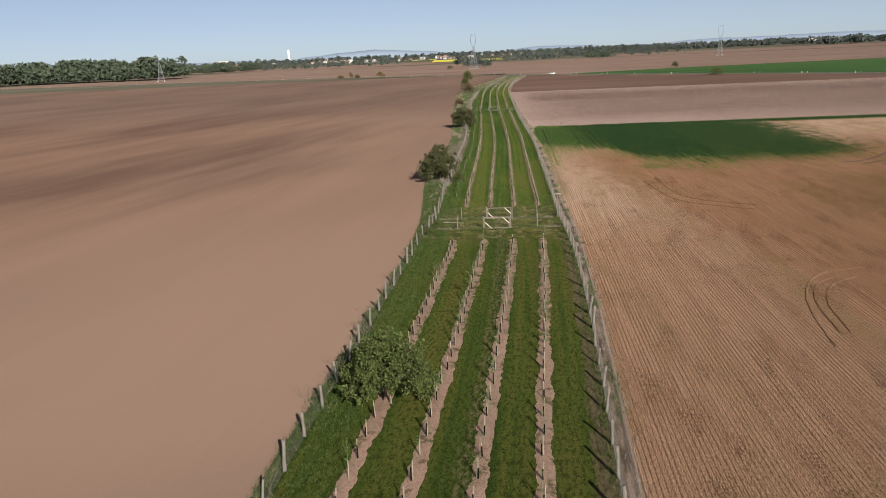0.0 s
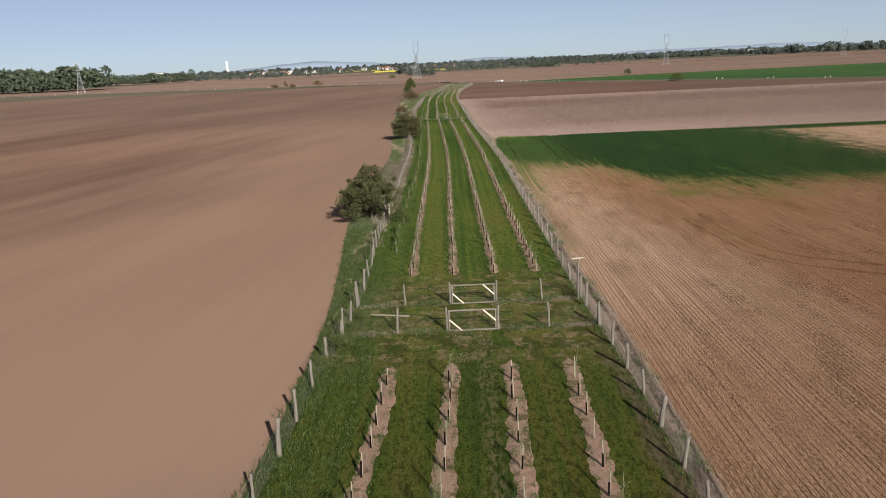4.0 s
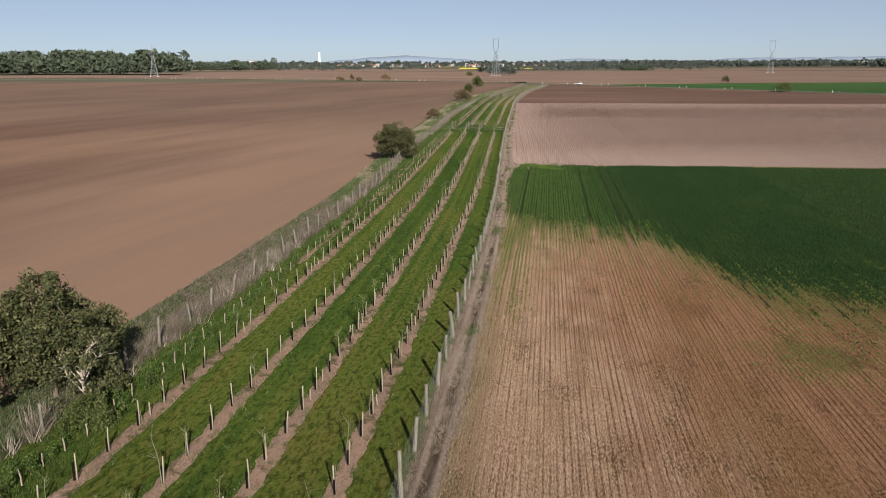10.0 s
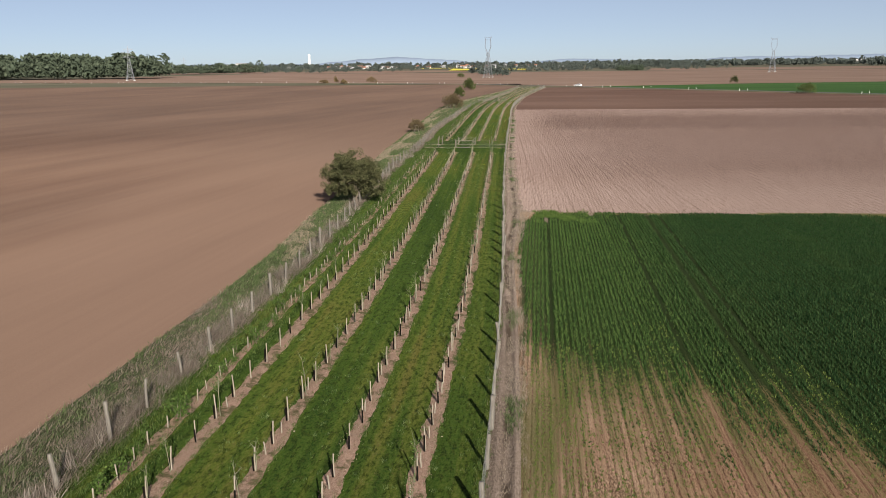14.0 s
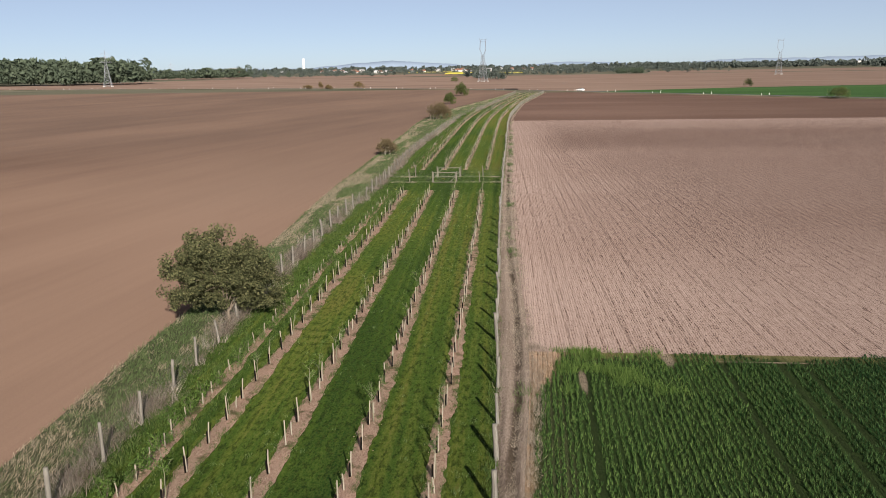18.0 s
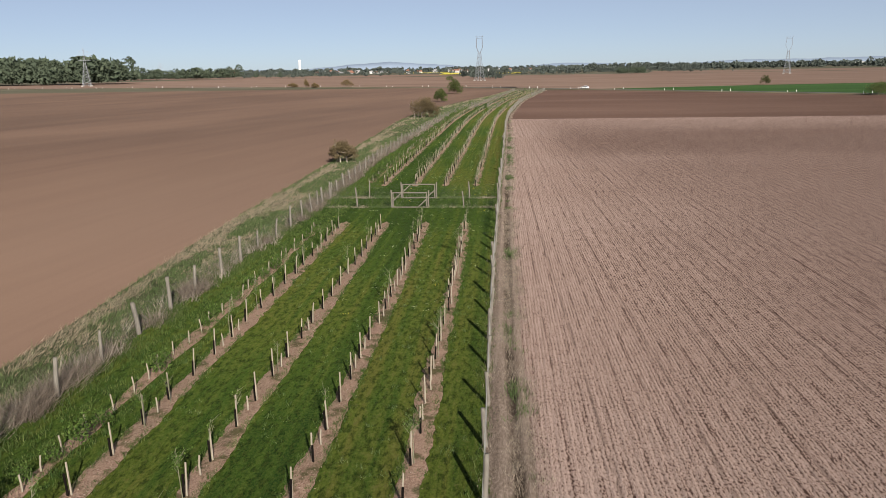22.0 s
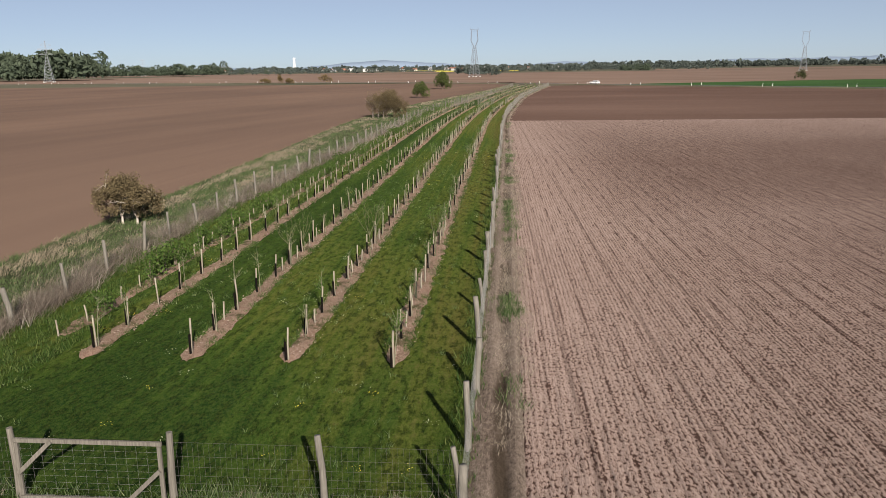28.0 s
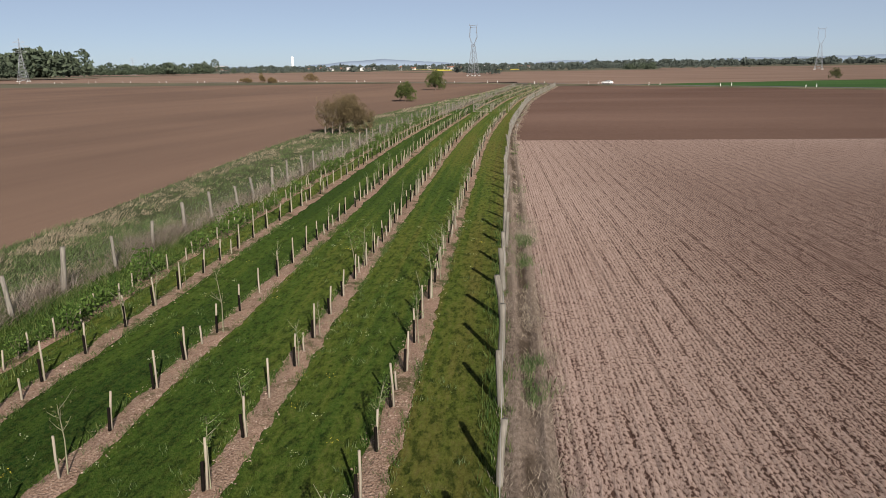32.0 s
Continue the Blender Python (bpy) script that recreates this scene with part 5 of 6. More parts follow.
for i in range(6, len(cx) - 20, 5):
    for sd in (-1, 1):
        mk = new("marker_post", DEL)
        mk.matrix_world = pose(cx[i] + sd * nx_[i] * 3.15, cy[i] + sd * ny_[i] * 3.15, float(height(cy[i])) + 0.33)
        tagged(mk, "white plastic marker post with a dark band on the road verge", "marker post", "road marker posts")
        child("reflector_band", DELB, mk)

# pylons
STEEL = flat("grey_galvanised_steel", (0.20, 0.21, 0.225), 0.6, 0.3)


def lattice_tower(at, h, yaw, window, label):
    p = thing("power_pylon", at, label, "pylon", "high voltage pylons")
    p.matrix_world = Matrix.Translation(at) @ pose(0, 0, 0, 0, 0, yaw)
    waist = h * 0.62
    half0, half1 = h * 0.085 if window else h * 0.11, h * 0.022
    t = 0.20
    for sx in (-1, 1):
        for sy in (-1, 1):
            bm = bmesh.new()
            beam(bm, (sx * half0, sy * half0, 0), (sx * half1, sy * half1, waist), t, t, (0, 1, 0))
            part("leg", bm, STEEL, p)
            bm = bmesh.new()
            beam(bm, (sx * half0, sy * half0, -0.2), (sx * half0, sy * half0, 0.8), 1.3, 1.3, (0, 1, 0))
            part("footing", bm, CONCRETE, p, "pale concrete footing")
    bm = bmesh.new()
    n = 9
    for i in range(n):
        za, zb = waist * i / n, waist * (i + 1) / n
        wa, wb = half0 + (half1 - half0) * i / n, half0 + (half1 - half0) * (i + 1) / n
        for a, b in (((-1, -1), (1, -1)), ((1, -1), (1, 1)), ((1, 1), (-1, 1)), ((-1, 1), (-1, -1))):
            beam(bm, (a[0] * wa, a[1] * wa, za), (b[0] * wb, b[1] * wb, zb), 0.10, 0.10)
            beam(bm, (b[0] * wa, b[1] * wa, za), (a[0] * wb, a[1] * wb, zb), 0.10, 0.10)
    part("bracing", bm, STEEL, p)
    if window:
        w = h * 0.085
        for sx in (-1, 1):
            bm = bmesh.new()
            for o in (-0.35, 0.35):
                beam(bm, (sx * half1, o, waist), (sx * w, o, h * 0.75), 0.2, 0.2, (0, 1, 0))
                beam(bm, (sx * w, o, h * 0.75), (sx * w * 0.78, o, h * 0.95), 0.2, 0.2, (0, 1, 0))
            for j in range(5):
                z = h * 0.64 + j * h * 0.06
                beam(bm, (sx * w * 0.8, -0.35, z), (sx * w * 0.8, 0.35, z + h * 0.03), 0.1, 0.1)
            part("window_side", bm, STEEL, p)
        bm = bmesh.new()
        for o in (-0.4, 0.4):
            beam(bm, (-w * 1.1, o, h * 0.965), (w * 1.1, o, h * 0.965), 0.22, 0.22)
            beam(bm, (-w * 0.9, o, h * 0.93), (w * 0.9, o, h * 0.93), 0.18, 0.18)
        for sx in (-1, 1):
            beam(bm, (sx * w * 1.0, 0, h * 0.965), (sx * w * 1.05, 0, h), 0.15, 0.15, (0, 1, 0))
        part("crossarm", bm, STEEL, p)
    else:
        bm = bmesh.new()
        for sx in (-1, 1):
            for sy in (-1, 1):
                beam(bm, (sx * half1, sy * half1, waist), (sx * 0.1, sy * 0.1, h), 0.16, 0.16, (0, 1, 0))
        part("peak", bm, STEEL, p)
        for z, w in ((0.68, 0.16), (0.80, 0.20), (0.90, 0.13)):
            bm = bmesh.new()
            beam(bm, (-w * h, 0, z * h), (w * h, 0, z * h), 0.22, 0.22)
            for sx in (-1, 1):
                beam(bm, (sx * w * h, 0, z * h), (0, 0, (z + 0.05) * h), 0.14, 0.14)
            part("crossarm", bm, STEEL, p)
    return p


for x, y in ((-33, 948), (304, 1131), (641, 1314)):
    lattice_tower((x, y, 0), 41, -28, True, "tall grey lattice pylon with a window-shaped head")
lattice_tower((-415, 945, 0), 36, 20, False, "grey lattice pylon before the dark copse")
lattice_tower((-640, 1600, 0), 30, 20, False, "grey lattice pylon far beyond the fields")

# water tower, sheds and houses far off
WALL_W = flat("white_render", (0.46, 0.45, 0.43), 0.8, 0.0, 0.05, 0.2)
ROOF_R = flat("dull_red_tiles", (0.24, 0.12, 0.085), 0.85, 0.0, 0.2, 0.6)
ROOF_G = flat("grey_roofing", (0.26, 0.26, 0.27), 0.8, 0.0, 0.15, 0.6)
wtw = thing("water_tower", (-1196, 4578, 0), "tall slim white tower on the horizon", "tower")
TOWER_W = flat("white_tower_paint", (0.66, 0.65, 0.62), 0.8, 0.0, 0.05, 0.2)
bm = bmesh.new()
tube(bm, [(0, 0, 0), (0, 0, 40), (0, 0, 62)], [7, 6.5, 6.5], 16)
part("shaft", bm, TOWER_W, wtw)
bm = bmesh.new()
tube(bm, [(0, 0, 62), (0, 0, 66), (0, 0, 70)], [7.6, 7.6, 5.5], 16)
part("head", bm, TOWER_W, wtw)


def house(x, y, w, d, h, rise, yaw, roof, label, wall=None):
    hs = thing("house", (x, y, 0), label, "house", "distant village houses")
    hs.matrix_world = pose(x, y, 0, 0, 0, yaw)
    bm = bmesh.new()
    beam(bm, (-w / 2, 0, h / 2), (w / 2, 0, h / 2), d, h)
    part("wall", bm, wall or WALL_W, hs)
    bm = bmesh.new()
    v = [bm.verts.new(c) for c in ((-w / 2 - 0.4, -d / 2 - 0.5, h), (w / 2 + 0.4, -d / 2 - 0.5, h), (w / 2 + 0.4, 0, h + rise), (-w / 2 - 0.4, 0, h + rise), (-w / 2 - 0.4, d / 2 + 0.5, h), (w / 2 + 0.4, d / 2 + 0.5, h))]
    for q in ((0, 1, 2, 3), (3, 2, 5, 4), (0, 3, 4), (1, 5, 2), (0, 4, 5, 1)):
        bm.faces.new([v[i] for i in q])
    part("roof", bm, roof, hs)


house(1420, 3626, 120, 30, 11, 2, 10, ROOF_G, "long low white hall on the horizon")
house(-1420, 4100, 60, 30, 22, 3, 0, ROOF_G, "large pale block near the tower")
house(-1330, 3700, 46, 26, 14, 3, 5, ROOF_G, "pale low industrial hall on the horizon")
rg = random.Random(44)
for i in range(18):
    yy = rg.uniform(2300, 3000)
    xx = rg.uniform(-0.36, 0.03) * yy
    house(xx, yy, rg.uniform(8, 14), rg.uniform(8, 11), rg.uniform(3.0, 5), rg.uniform(2.5, 4.5), rg.uniform(-40, 40), ROOF_R if rg.random() < 0.6 else ROOF_G, "small pale house with a pitched roof in the far village")

# the white car on the road
PAINT = flat("white_car_paint", (0.82, 0.82, 0.80), 0.25, 0.0, 0.02)
GLASS = flat("dark_car_glass", (0.02, 0.025, 0.03), 0.08)
TYRE = flat("black_rubber", (0.02, 0.02, 0.02), 0.9)
ALLOY = flat("alloy_wheel", (0.5, 0.5, 0.52), 0.3, 0.8)
ci = int(np.argmin(np.hypot(cx - 34, cy - 620)))
car = thing("car", (cx[ci], cy[ci], 0), "white estate car driving on the country road", "car")
car.matrix_world = pose(cx[ci] - nx_[ci] * 1.2, cy[ci] - ny_[ci] * 1.2, float(height(cy[ci])) + 0.40, 0, 0, math.degrees(math.atan2(dy[ci], dx[ci])))
bm = bmesh.new()
prof = [(-2.2, 0.35), (-2.25, 0.75), (-2.1, 1.0), (-0.9, 1.03), (0.8, 1.0), (1.7, 0.9), (2.2, 0.72), (2.25, 0.38)]
sidev = [[bm.verts.new((x, sy * (0.88 if z > 0.9 else 0.92), z)) for x, z in prof] for sy in (-1, 1)]
bm.faces.new(sidev[0])
bm.faces.new(sidev[1][::-1])
for i in range(len(prof)):
    j = (i + 1) % len(prof)
    bm.faces.new((sidev[0][i], sidev[1][i], sidev[1][j], sidev[0][j]))
bmesh.ops.recalc_face_normals(bm, faces=bm.faces[:])
part("body", bm, PAINT, car)
bm = bmesh.new()
lo = [(-2.05, 1.0), (1.0, 0.98)]
hi = [(-1.75, 1.42), (0.2, 1.42)]
vs = [bm.verts.new((x, sy * w, z)) for sy in (-1, 1) for (x, z), w in zip(lo + hi, (0.84, 0.84, 0.66, 0.66))]
for q in ((0, 1, 3, 2), (5, 4, 6, 7), (1, 5, 7, 3), (4, 0, 2, 6), (0, 4, 5, 1)):
    bm.faces.new([vs[i] for i in q])
part("windows", bm, GLASS, car, "dark tinted glass")
bm = bmesh.new()
beam(bm, (-1.8, 0, 1.44), (0.25, 0, 1.44), 1.34, 0.06)
part("roof", bm, PAINT, car)
for wx in (-1.4, 1.4):
    for sy in (-1, 1):
        bm = bmesh.new()
        tube(bm, [(wx, sy * 0.72, 0.32), (wx, sy * 0.94, 0.32)], [0.32, 0.32], 14)
        whl = part("wheel", bm, TYRE, car)
        bm = bmesh.new()
        tube(bm, [(wx, sy * 0.935, 0.32), (wx, sy * 0.955, 0.32)], [0.2, 0.19], 12)
        part("rim", bm, ALLOY, whl)
rv = random.Random(77)
for i in range(24):
    hx_ = rv.uniform(-1150, 120)
    house(hx_, rv.uniform(2150, 3000), rv.uniform(9, 20), rv.uniform(8, 11), rv.uniform(3.5, 7), rv.uniform(2, 4), rv.uniform(0, 90), (ROOF_R, ROOF_G)[i % 2], "small pale village house among far trees")


# ---- young trees and shrubs along the rows ----


def sapling_meshes(seed, h, leafy, fresh=True):
    r = random.Random(seed)
    ng = np.random.default_rng(seed)
    bm = bmesh.new()
    top = Vector((r.uniform(-0.08, 0.08), r.uniform(-0.08, 0.08), h))
    tube(bm, [(0.07, 0, -0.05), (0.06, 0.02, h * 0.5), top], [0.017, 0.013, 0.006], 5)
    tips = [top]
    for j in range(r.randint(5, 9)):
        u = r.uniform(0.5, 0.95)
        s0 = Vector((0.06, 0.02, h * 0.5)).lerp(top, (u - 0.5) * 2)
        az = r.uniform(0, 6.283)
        ln = r.uniform(0.25, 0.6) * h * 0.6
        e = s0 + Vector((math.cos(az) * ln * 0.6, math.sin(az) * ln * 0.6, ln * r.uniform(0.4, 0.9)))
        tube(bm, [s0, s0.lerp(e, 0.5) + Vector((0, 0, -0.02)), e], [0.009, 0.007, 0.003], 3)
        tips += [e, s0.lerp(e, 0.6), s0.lerp(e, 0.35)]
    stem = mesh_of("stem", bm, YOUNG_BARK)
    t = np.array([tuple(v) for v in tips])
    n = leafy
    c = t[ng.integers(0, len(t), n)] + ng.normal(size=(n, 3)) * 0.06
    return stem, leaf_cloud("leaves", c, ng.uniform(0.018, 0.045, n), LEAF_FRESH if fresh else LEAF_OLIVE, ng)


SAPLINGS = [sapling_meshes(300 + i, 1.25 + 0.16 * (i % 5), (40, 90, 150, 60, 200, 25)[i % 6], i % 3 != 0) for i in range(9)]
rg = random.Random(9)
far_stem, far_leaf = [], []
for x, y, key in stake_sites:
    if rg.random() > 0.55 or (298.5 < y < 302.5 and key in "bcd"):
        continue
    i = rg.randrange(9)
    m = pose(x + rg.uniform(-0.05, 0.12), y + rg.uniform(-0.35, 0.35), float(height(y)) + 0.06, rg.uniform(-4, 4), rg.uniform(-4, 4), rg.uniform(0, 360)) @ Matrix.Scale(rg.uniform(0.75, 1.2), 4)
    if any(a <= y <= b for a, b in NEAR_STRETCH):
        s = thing("young_tree", (0, 0, 0), "slender young tree with sparse fresh leaves beside its stake", "young tree", "young trees along the rows")
        s.matrix_world = m
        child("stem", SAPLINGS[i][0], s)
        child("leaves", SAPLINGS[i][1], s)
    else:
        far_stem.append((i, m))
        far_leaf.append((i, m))
# a few older trees with long upright limbs, some in full leaf


def limbed_meshes(seed, h, leafy):
    r = random.Random(seed)
    ng = np.random.default_rng(seed)
    bm = bmesh.new()
    fork = h * 0.42
    tube(bm, [(0, 0, -0.05), (0.02, 0.01, fork * 0.6), (0, 0, fork)], [0.022, 0.018, 0.014], 6)
    tips = []
    for j in range(6):
        az = j * 1.047 + r.uniform(-0.4, 0.4)
        out = h * r.uniform(0.10, 0.27)
        rise = (h - fork) * r.uniform(0.6, 1.0)
        a = Vector((0, 0, fork * r.uniform(0.78, 1.0)))
        e = Vector((math.cos(az) * out, math.sin(az) * out, fork + rise))
        mid_ = a.lerp(e, 0.45) + Vector((math.cos(az), math.sin(az), -0.3)) * 0.07
        tube(bm, [a, mid_, e], [0.010, 0.008, 0.004], 5)
        tips += [e, a.lerp(e, 0.8), mid_]
        for _ in range(2):
            b0 = mid_.lerp(e, r.uniform(0.1, 0.7))
            b1 = b0 + Vector((r.uniform(-0.22, 0.22), r.uniform(-0.22, 0.22), r.uniform(0.12, 0.35)))
            tube(bm, [b0, b1], [0.007, 0.003], 3)
            tips.append(b1)
    t = np.array([tuple(v) for v in tips])
    c = t[ng.integers(0, len(t), leafy)] + ng.normal(size=(leafy, 3)) * 0.09
    return mesh_of("stem", bm, BARK_OLIVE), leaf_cloud("leaves", c, ng.uniform(0.018, 0.04, leafy), LEAF_FRESH, ng)


for x, y, h, leafy in ((-7.9, 299.45, 2.75, 70), (-7.96, 301.65, 2.3, 45), (-4.85, 299.3, 2.5, 420), (-4.85, 301.5, 2.0, 320), (-11.2, 297.6, 2.3, 60), (-11.1, 299.8, 2.0, 110)):
    stem, leaves = limbed_meshes(int(y * 10 - x * 7), h, leafy)
    s = thing("young_tree", (x, y, float(height(y)) + 0.04), "taller young fruit tree with long upright limbs in the mulch", "young tree", "young trees along the rows")
    child("stem", stem, s)
    child("leaves", leaves, s)
tagged(new("distant_young_stems", joined("distant_young_stems", [s for s, _ in SAPLINGS], far_stem, YOUNG_BARK)), "thin young tree stems along the far rows", "young tree", kind="stuff")
tagged(new("distant_young_leaves", joined("distant_young_leaves", [s for _, s in SAPLINGS], far_leaf, LEAF_FRESH)), "sparse fresh leaves on the far young trees", "young tree", kind="stuff")


def shrub_meshes(seed, h, w, n):
    r = random.Random(seed)
    ng = np.random.default_rng(seed)
    bm = bmesh.new()
    tips = []
    for j in range(7):
        az = r.uniform(0, 6.283)
        e = Vector((math.cos(az) * w * 0.4 * r.random(), math.sin(az) * w * 0.4 * r.random(), h * r.uniform(0.6, 1)))
        tube(bm, [(0, 0, -0.05), e * 0.5, e], [0.012, 0.009, 0.004], 3)
        tips += [e, e * 0.7, e * 0.45]
    t = np.array([tuple(v) for v in tips])
    c = t[ng.integers(0, len(t), n)] + ng.normal(size=(n, 3)) * np.array([w * 0.16, w * 0.16, h * 0.13])
    c[:, 2] = np.maximum(c[:, 2], 0.03)
    return mesh_of("stems", bm, BARK), leaf_cloud("leaves", c, ng.uniform(0.03, 0.065, n), LEAF_FRESH, ng)


SHRUBS = [shrub_meshes(400 + i, 0.55 + 0.1 * (i % 4), 0.7 + 0.12 * (i % 3), 320) for i in range(6)]
SHORT = [stake_mesh(50 + i, 0.55 + 0.06 * i) for i in range(3)]
far_a, far_b, far_c = [], [], []
for x, y, key in stake_sites:
    if y < 120 or rg.random() > (0.5 if key in "cd" else 0.2):
        continue
    yy = y + 1.1 + rg.uniform(-0.2, 0.2)
    m = pose(x + rg.uniform(-0.08, 0.08), yy, float(height(yy)) + 0.06, rg.uniform(-4, 4), rg.uniform(-4, 4), rg.uniform(0, 360))
    if 246 < yy < 265 or 287 < yy < 330:
        s = new("short_stake", SHORT[rg.randrange(3)])
        s.matrix_world = m
        tagged(s, "short pale wooden stub between two taller stakes", "stake", "short stubs between the stakes")
    elif yy < 264 or yy > 288:
        far_c.append((rg.randrange(3), m))
ROW_S = lambda y: ROW_D(y) + ROW_OFF["a"] - 1.75
for y0, y1 in ((108.0, 264.5), (288.0, 440.0)):
    y = y0
    while y < y1:
        x = float(ROW_S(y)) + rg.uniform(-0.15, 0.15)
        z = float(height(y)) + 0.05
        near = (150 < y < 200) or (y > 240 and y < 264) or (288 < y < 330)
        m = pose(x, y, z, rg.uniform(-3, 3), rg.uniform(-3, 3), rg.uniform(0, 360))
        if near:
            s = new("short_stake", SHORT[rg.randrange(3)])
            s.matrix_world = m
            tagged(s, "short pale wooden stake beside a low shrub", "stake", "short stakes along the shrub row")
        else:
            far_c.append((rg.randrange(3), m))
        if rg.random() < 0.8:
            i = rg.randrange(6)
            m = pose(x + rg.uniform(-0.3, 0.3), y + rg.uniform(0.3, 0.9), z, 0, 0, rg.uniform(0, 360)) @ Matrix.Scale(rg.uniform(0.6, 1.35) * (1.25 if y > 286 else 1.0), 4)
            if near:
                s = thing("young_shrub", (0, 0, 0), "low leafy green shrub in the row by the fence", "shrub", "young shrubs along the fence row")
                s.matrix_world = m
                child("stems", SHRUBS[i][0], s)
                child("leaves", SHRUBS[i][1], s)
            else:
                far_a.append((i, m))
                far_b.append((i, m))
        y += 1.35 + rg.uniform(-0.2, 0.3)
tagged(new("distant_shrub_stems", joined("distant_shrub_stems", [s for s, _ in SHRUBS], far_a, BARK)), "thin stems of low shrubs", "shrub", kind="stuff")
tagged(new("distant_shrub_leaves", joined("distant_shrub_leaves", [s for _, s in SHRUBS], far_b, LEAF_FRESH)), "leafy low green shrubs in a row", "shrub", kind="stuff")
tagged(new("distant_short_stakes", joined("distant_short_stakes", SHORT, far_c, WOOD_STAKE)), "short pale stakes in a row", "stake", kind="stuff")

# ---- grass, weeds and crops ----


def blades(name, x, y, h, mat, label, category, k=5, spread=0.10, width=0.012, lean=0.5, lift=0.03, seed=0, wind=(0.0, 0.0)):
    """Tufts of k bent-over blades each at the places x, y with heights h."""
    ng = np.random.default_rng(seed)
    n = len(x)
    az = ng.uniform(0, 6.283, (n, k))
    bx = x[:, None] + ng.normal(size=(n, k)) * spread
    by = y[:, None] + ng.normal(size=(n, k)) * spread
    bz = (height(y) + lift)[:, None] + np.zeros((n, k))
    hh = h[:, None] * ng.uniform(0.55, 1.1, (n, k))
    ln = lean * hh * ng.uniform(0.2, 1.0, (n, k))
    tx, ty = bx + np.cos(az) * ln + wind[0] * hh, by + np.sin(az) * ln + wind[1] * hh
    wa = ng.uniform(0, 6.283, (n, k))
    wx, wy = np.cos(wa) * width, np.sin(wa) * width
    co = np.stack([np.stack([bx - wx, by - wy, bz], -1), np.stack([bx + wx, by + wy, bz], -1), np.stack([tx, ty, bz + hh], -1)], 2).reshape(-1, 3)
    uv = np.repeat(np.stack([bx - FENCE_E(by), by], -1).reshape(-1, 2), 3, 0)
    ob = new(name, raw_mesh(name, co, np.arange(len(co)).reshape(-1, 3), mat, uv))
    return tagged(ob, label, category, kind="stuff")


def strewn(left, right, y0, y1, per_m2, seed, keep=None):
    """Random places between two lines."""
    ng = np.random.default_rng(seed)
    wmax = float(np.max(right(np.linspace(y0, y1, 50)) - left(np.linspace(y0, y1, 50))))
    n = int((y1 - y0) * wmax * per_m2)
    y = ng.uniform(y0, y1, n)
    u = ng.uniform(0, wmax, n)
    l, r = left(y), right(y)
    ok = u < (r - l)
    x = l + u
    x, y = x[ok], y[ok]
    if keep is not None:
        p = keep(x, y)
        q = ng.random(len(x)) < p
        x, y = x[q], y[q]
    return x, y


def uneven(x, y, lo, hi, cell, seed):
    return lo + (hi - lo) * (0.6 * lattice(x, y, cell, seed) + 0.4 * lattice(x, y, cell * 0.3, seed + 1))


# tall dead weeds by the west fence, thickest in the middle stretch
wl = lambda y: FENCE_W(y) - 2.6
wr = lambda y: FENCE_W(y) + 0.5
amount = lambda y: np.interp(y, [0, 118, 135, 225, 250, 345, 420, 610], [0.12, 0.16, 1.0, 1.0, 0.9, 0.9, 0.7, 0.3])


def weedy(a, b):
    off = a - FENCE_W(b) + 0.3
    patch = lattice(a * 0.7, b * 0.7, 1.8, 121) + 0.6 * lattice(a, b, 0.8, 122)
    return amount(b) * np.maximum(np.clip((patch - 0.84) * 5.0, 0.0, 1), np.interp(b, [118, 130, 178, 190, 270, 290], [0.05, 0.35, 0.35, 0.08, 0.08, 0.40])) * np.exp(-((off / np.interp(b, [130, 180, 240, 260], [1.0, 0.7, 0.55, 0.7])) ** 2))


for y0, y1, d, nm in ((6, 118, 20, 31), (118, 345, 75, 32), (345, 610, 30, 33)):
    x, y = strewn(wl, wr, y0, y1, d, nm, weedy)
    hi = uneven(x, y, 0.10, 1.15, 1.3, nm)
    blades("dry_weeds", x, y, hi, WEED_BLADE, "tall dead grey-brown weeds tangled in the fence", "weeds", 7, 0.16, 0.009, 1.5, 0.02, nm, (0.15, 0.10))
# bundles of stiff pale stalks that lean in the netting
for y0, y1, per, nm in ((116, 160, 0.6, 131), (160, 262, 0.35, 132), (288, 400, 0.35, 133)):
    x, y = strewn(lambda q: FENCE_W(q) - 1.1, lambda q: FENCE_W(q) + 0.7, y0, y1, per, nm)
    blades("dead_stalks", x, y, uneven(x, y, 0.55, 1.15, 1.6, nm), STALK, "stiff pale dead stalks leaning against the fence", "weeds", 16, 0.16, 0.019 if nm == 131 else 0.013, 0.85, 0.02, nm, (0.1, 0.1))
# low dark brush at the foot of the fence
x, y = strewn(lambda q: FENCE_W(q) - 0.9, lambda q: FENCE_W(q) + 0.8, 6, 345, 36, 46, lambda a, b: np.clip((lattice(a, b * 0.6, 1.8, 123) - 0.35) * 2.5, 0, 1) * np.interp(b, [220, 260], [0.5, 1.0]))
blades("fence_brush", x, y, uneven(x, y, 0.12, 0.5, 1.0, 46), GREEN_BLADE, "low dark green brush at the foot of the fence", "weeds", 8, 0.14, 0.016, 1.0, 0.02, 46)
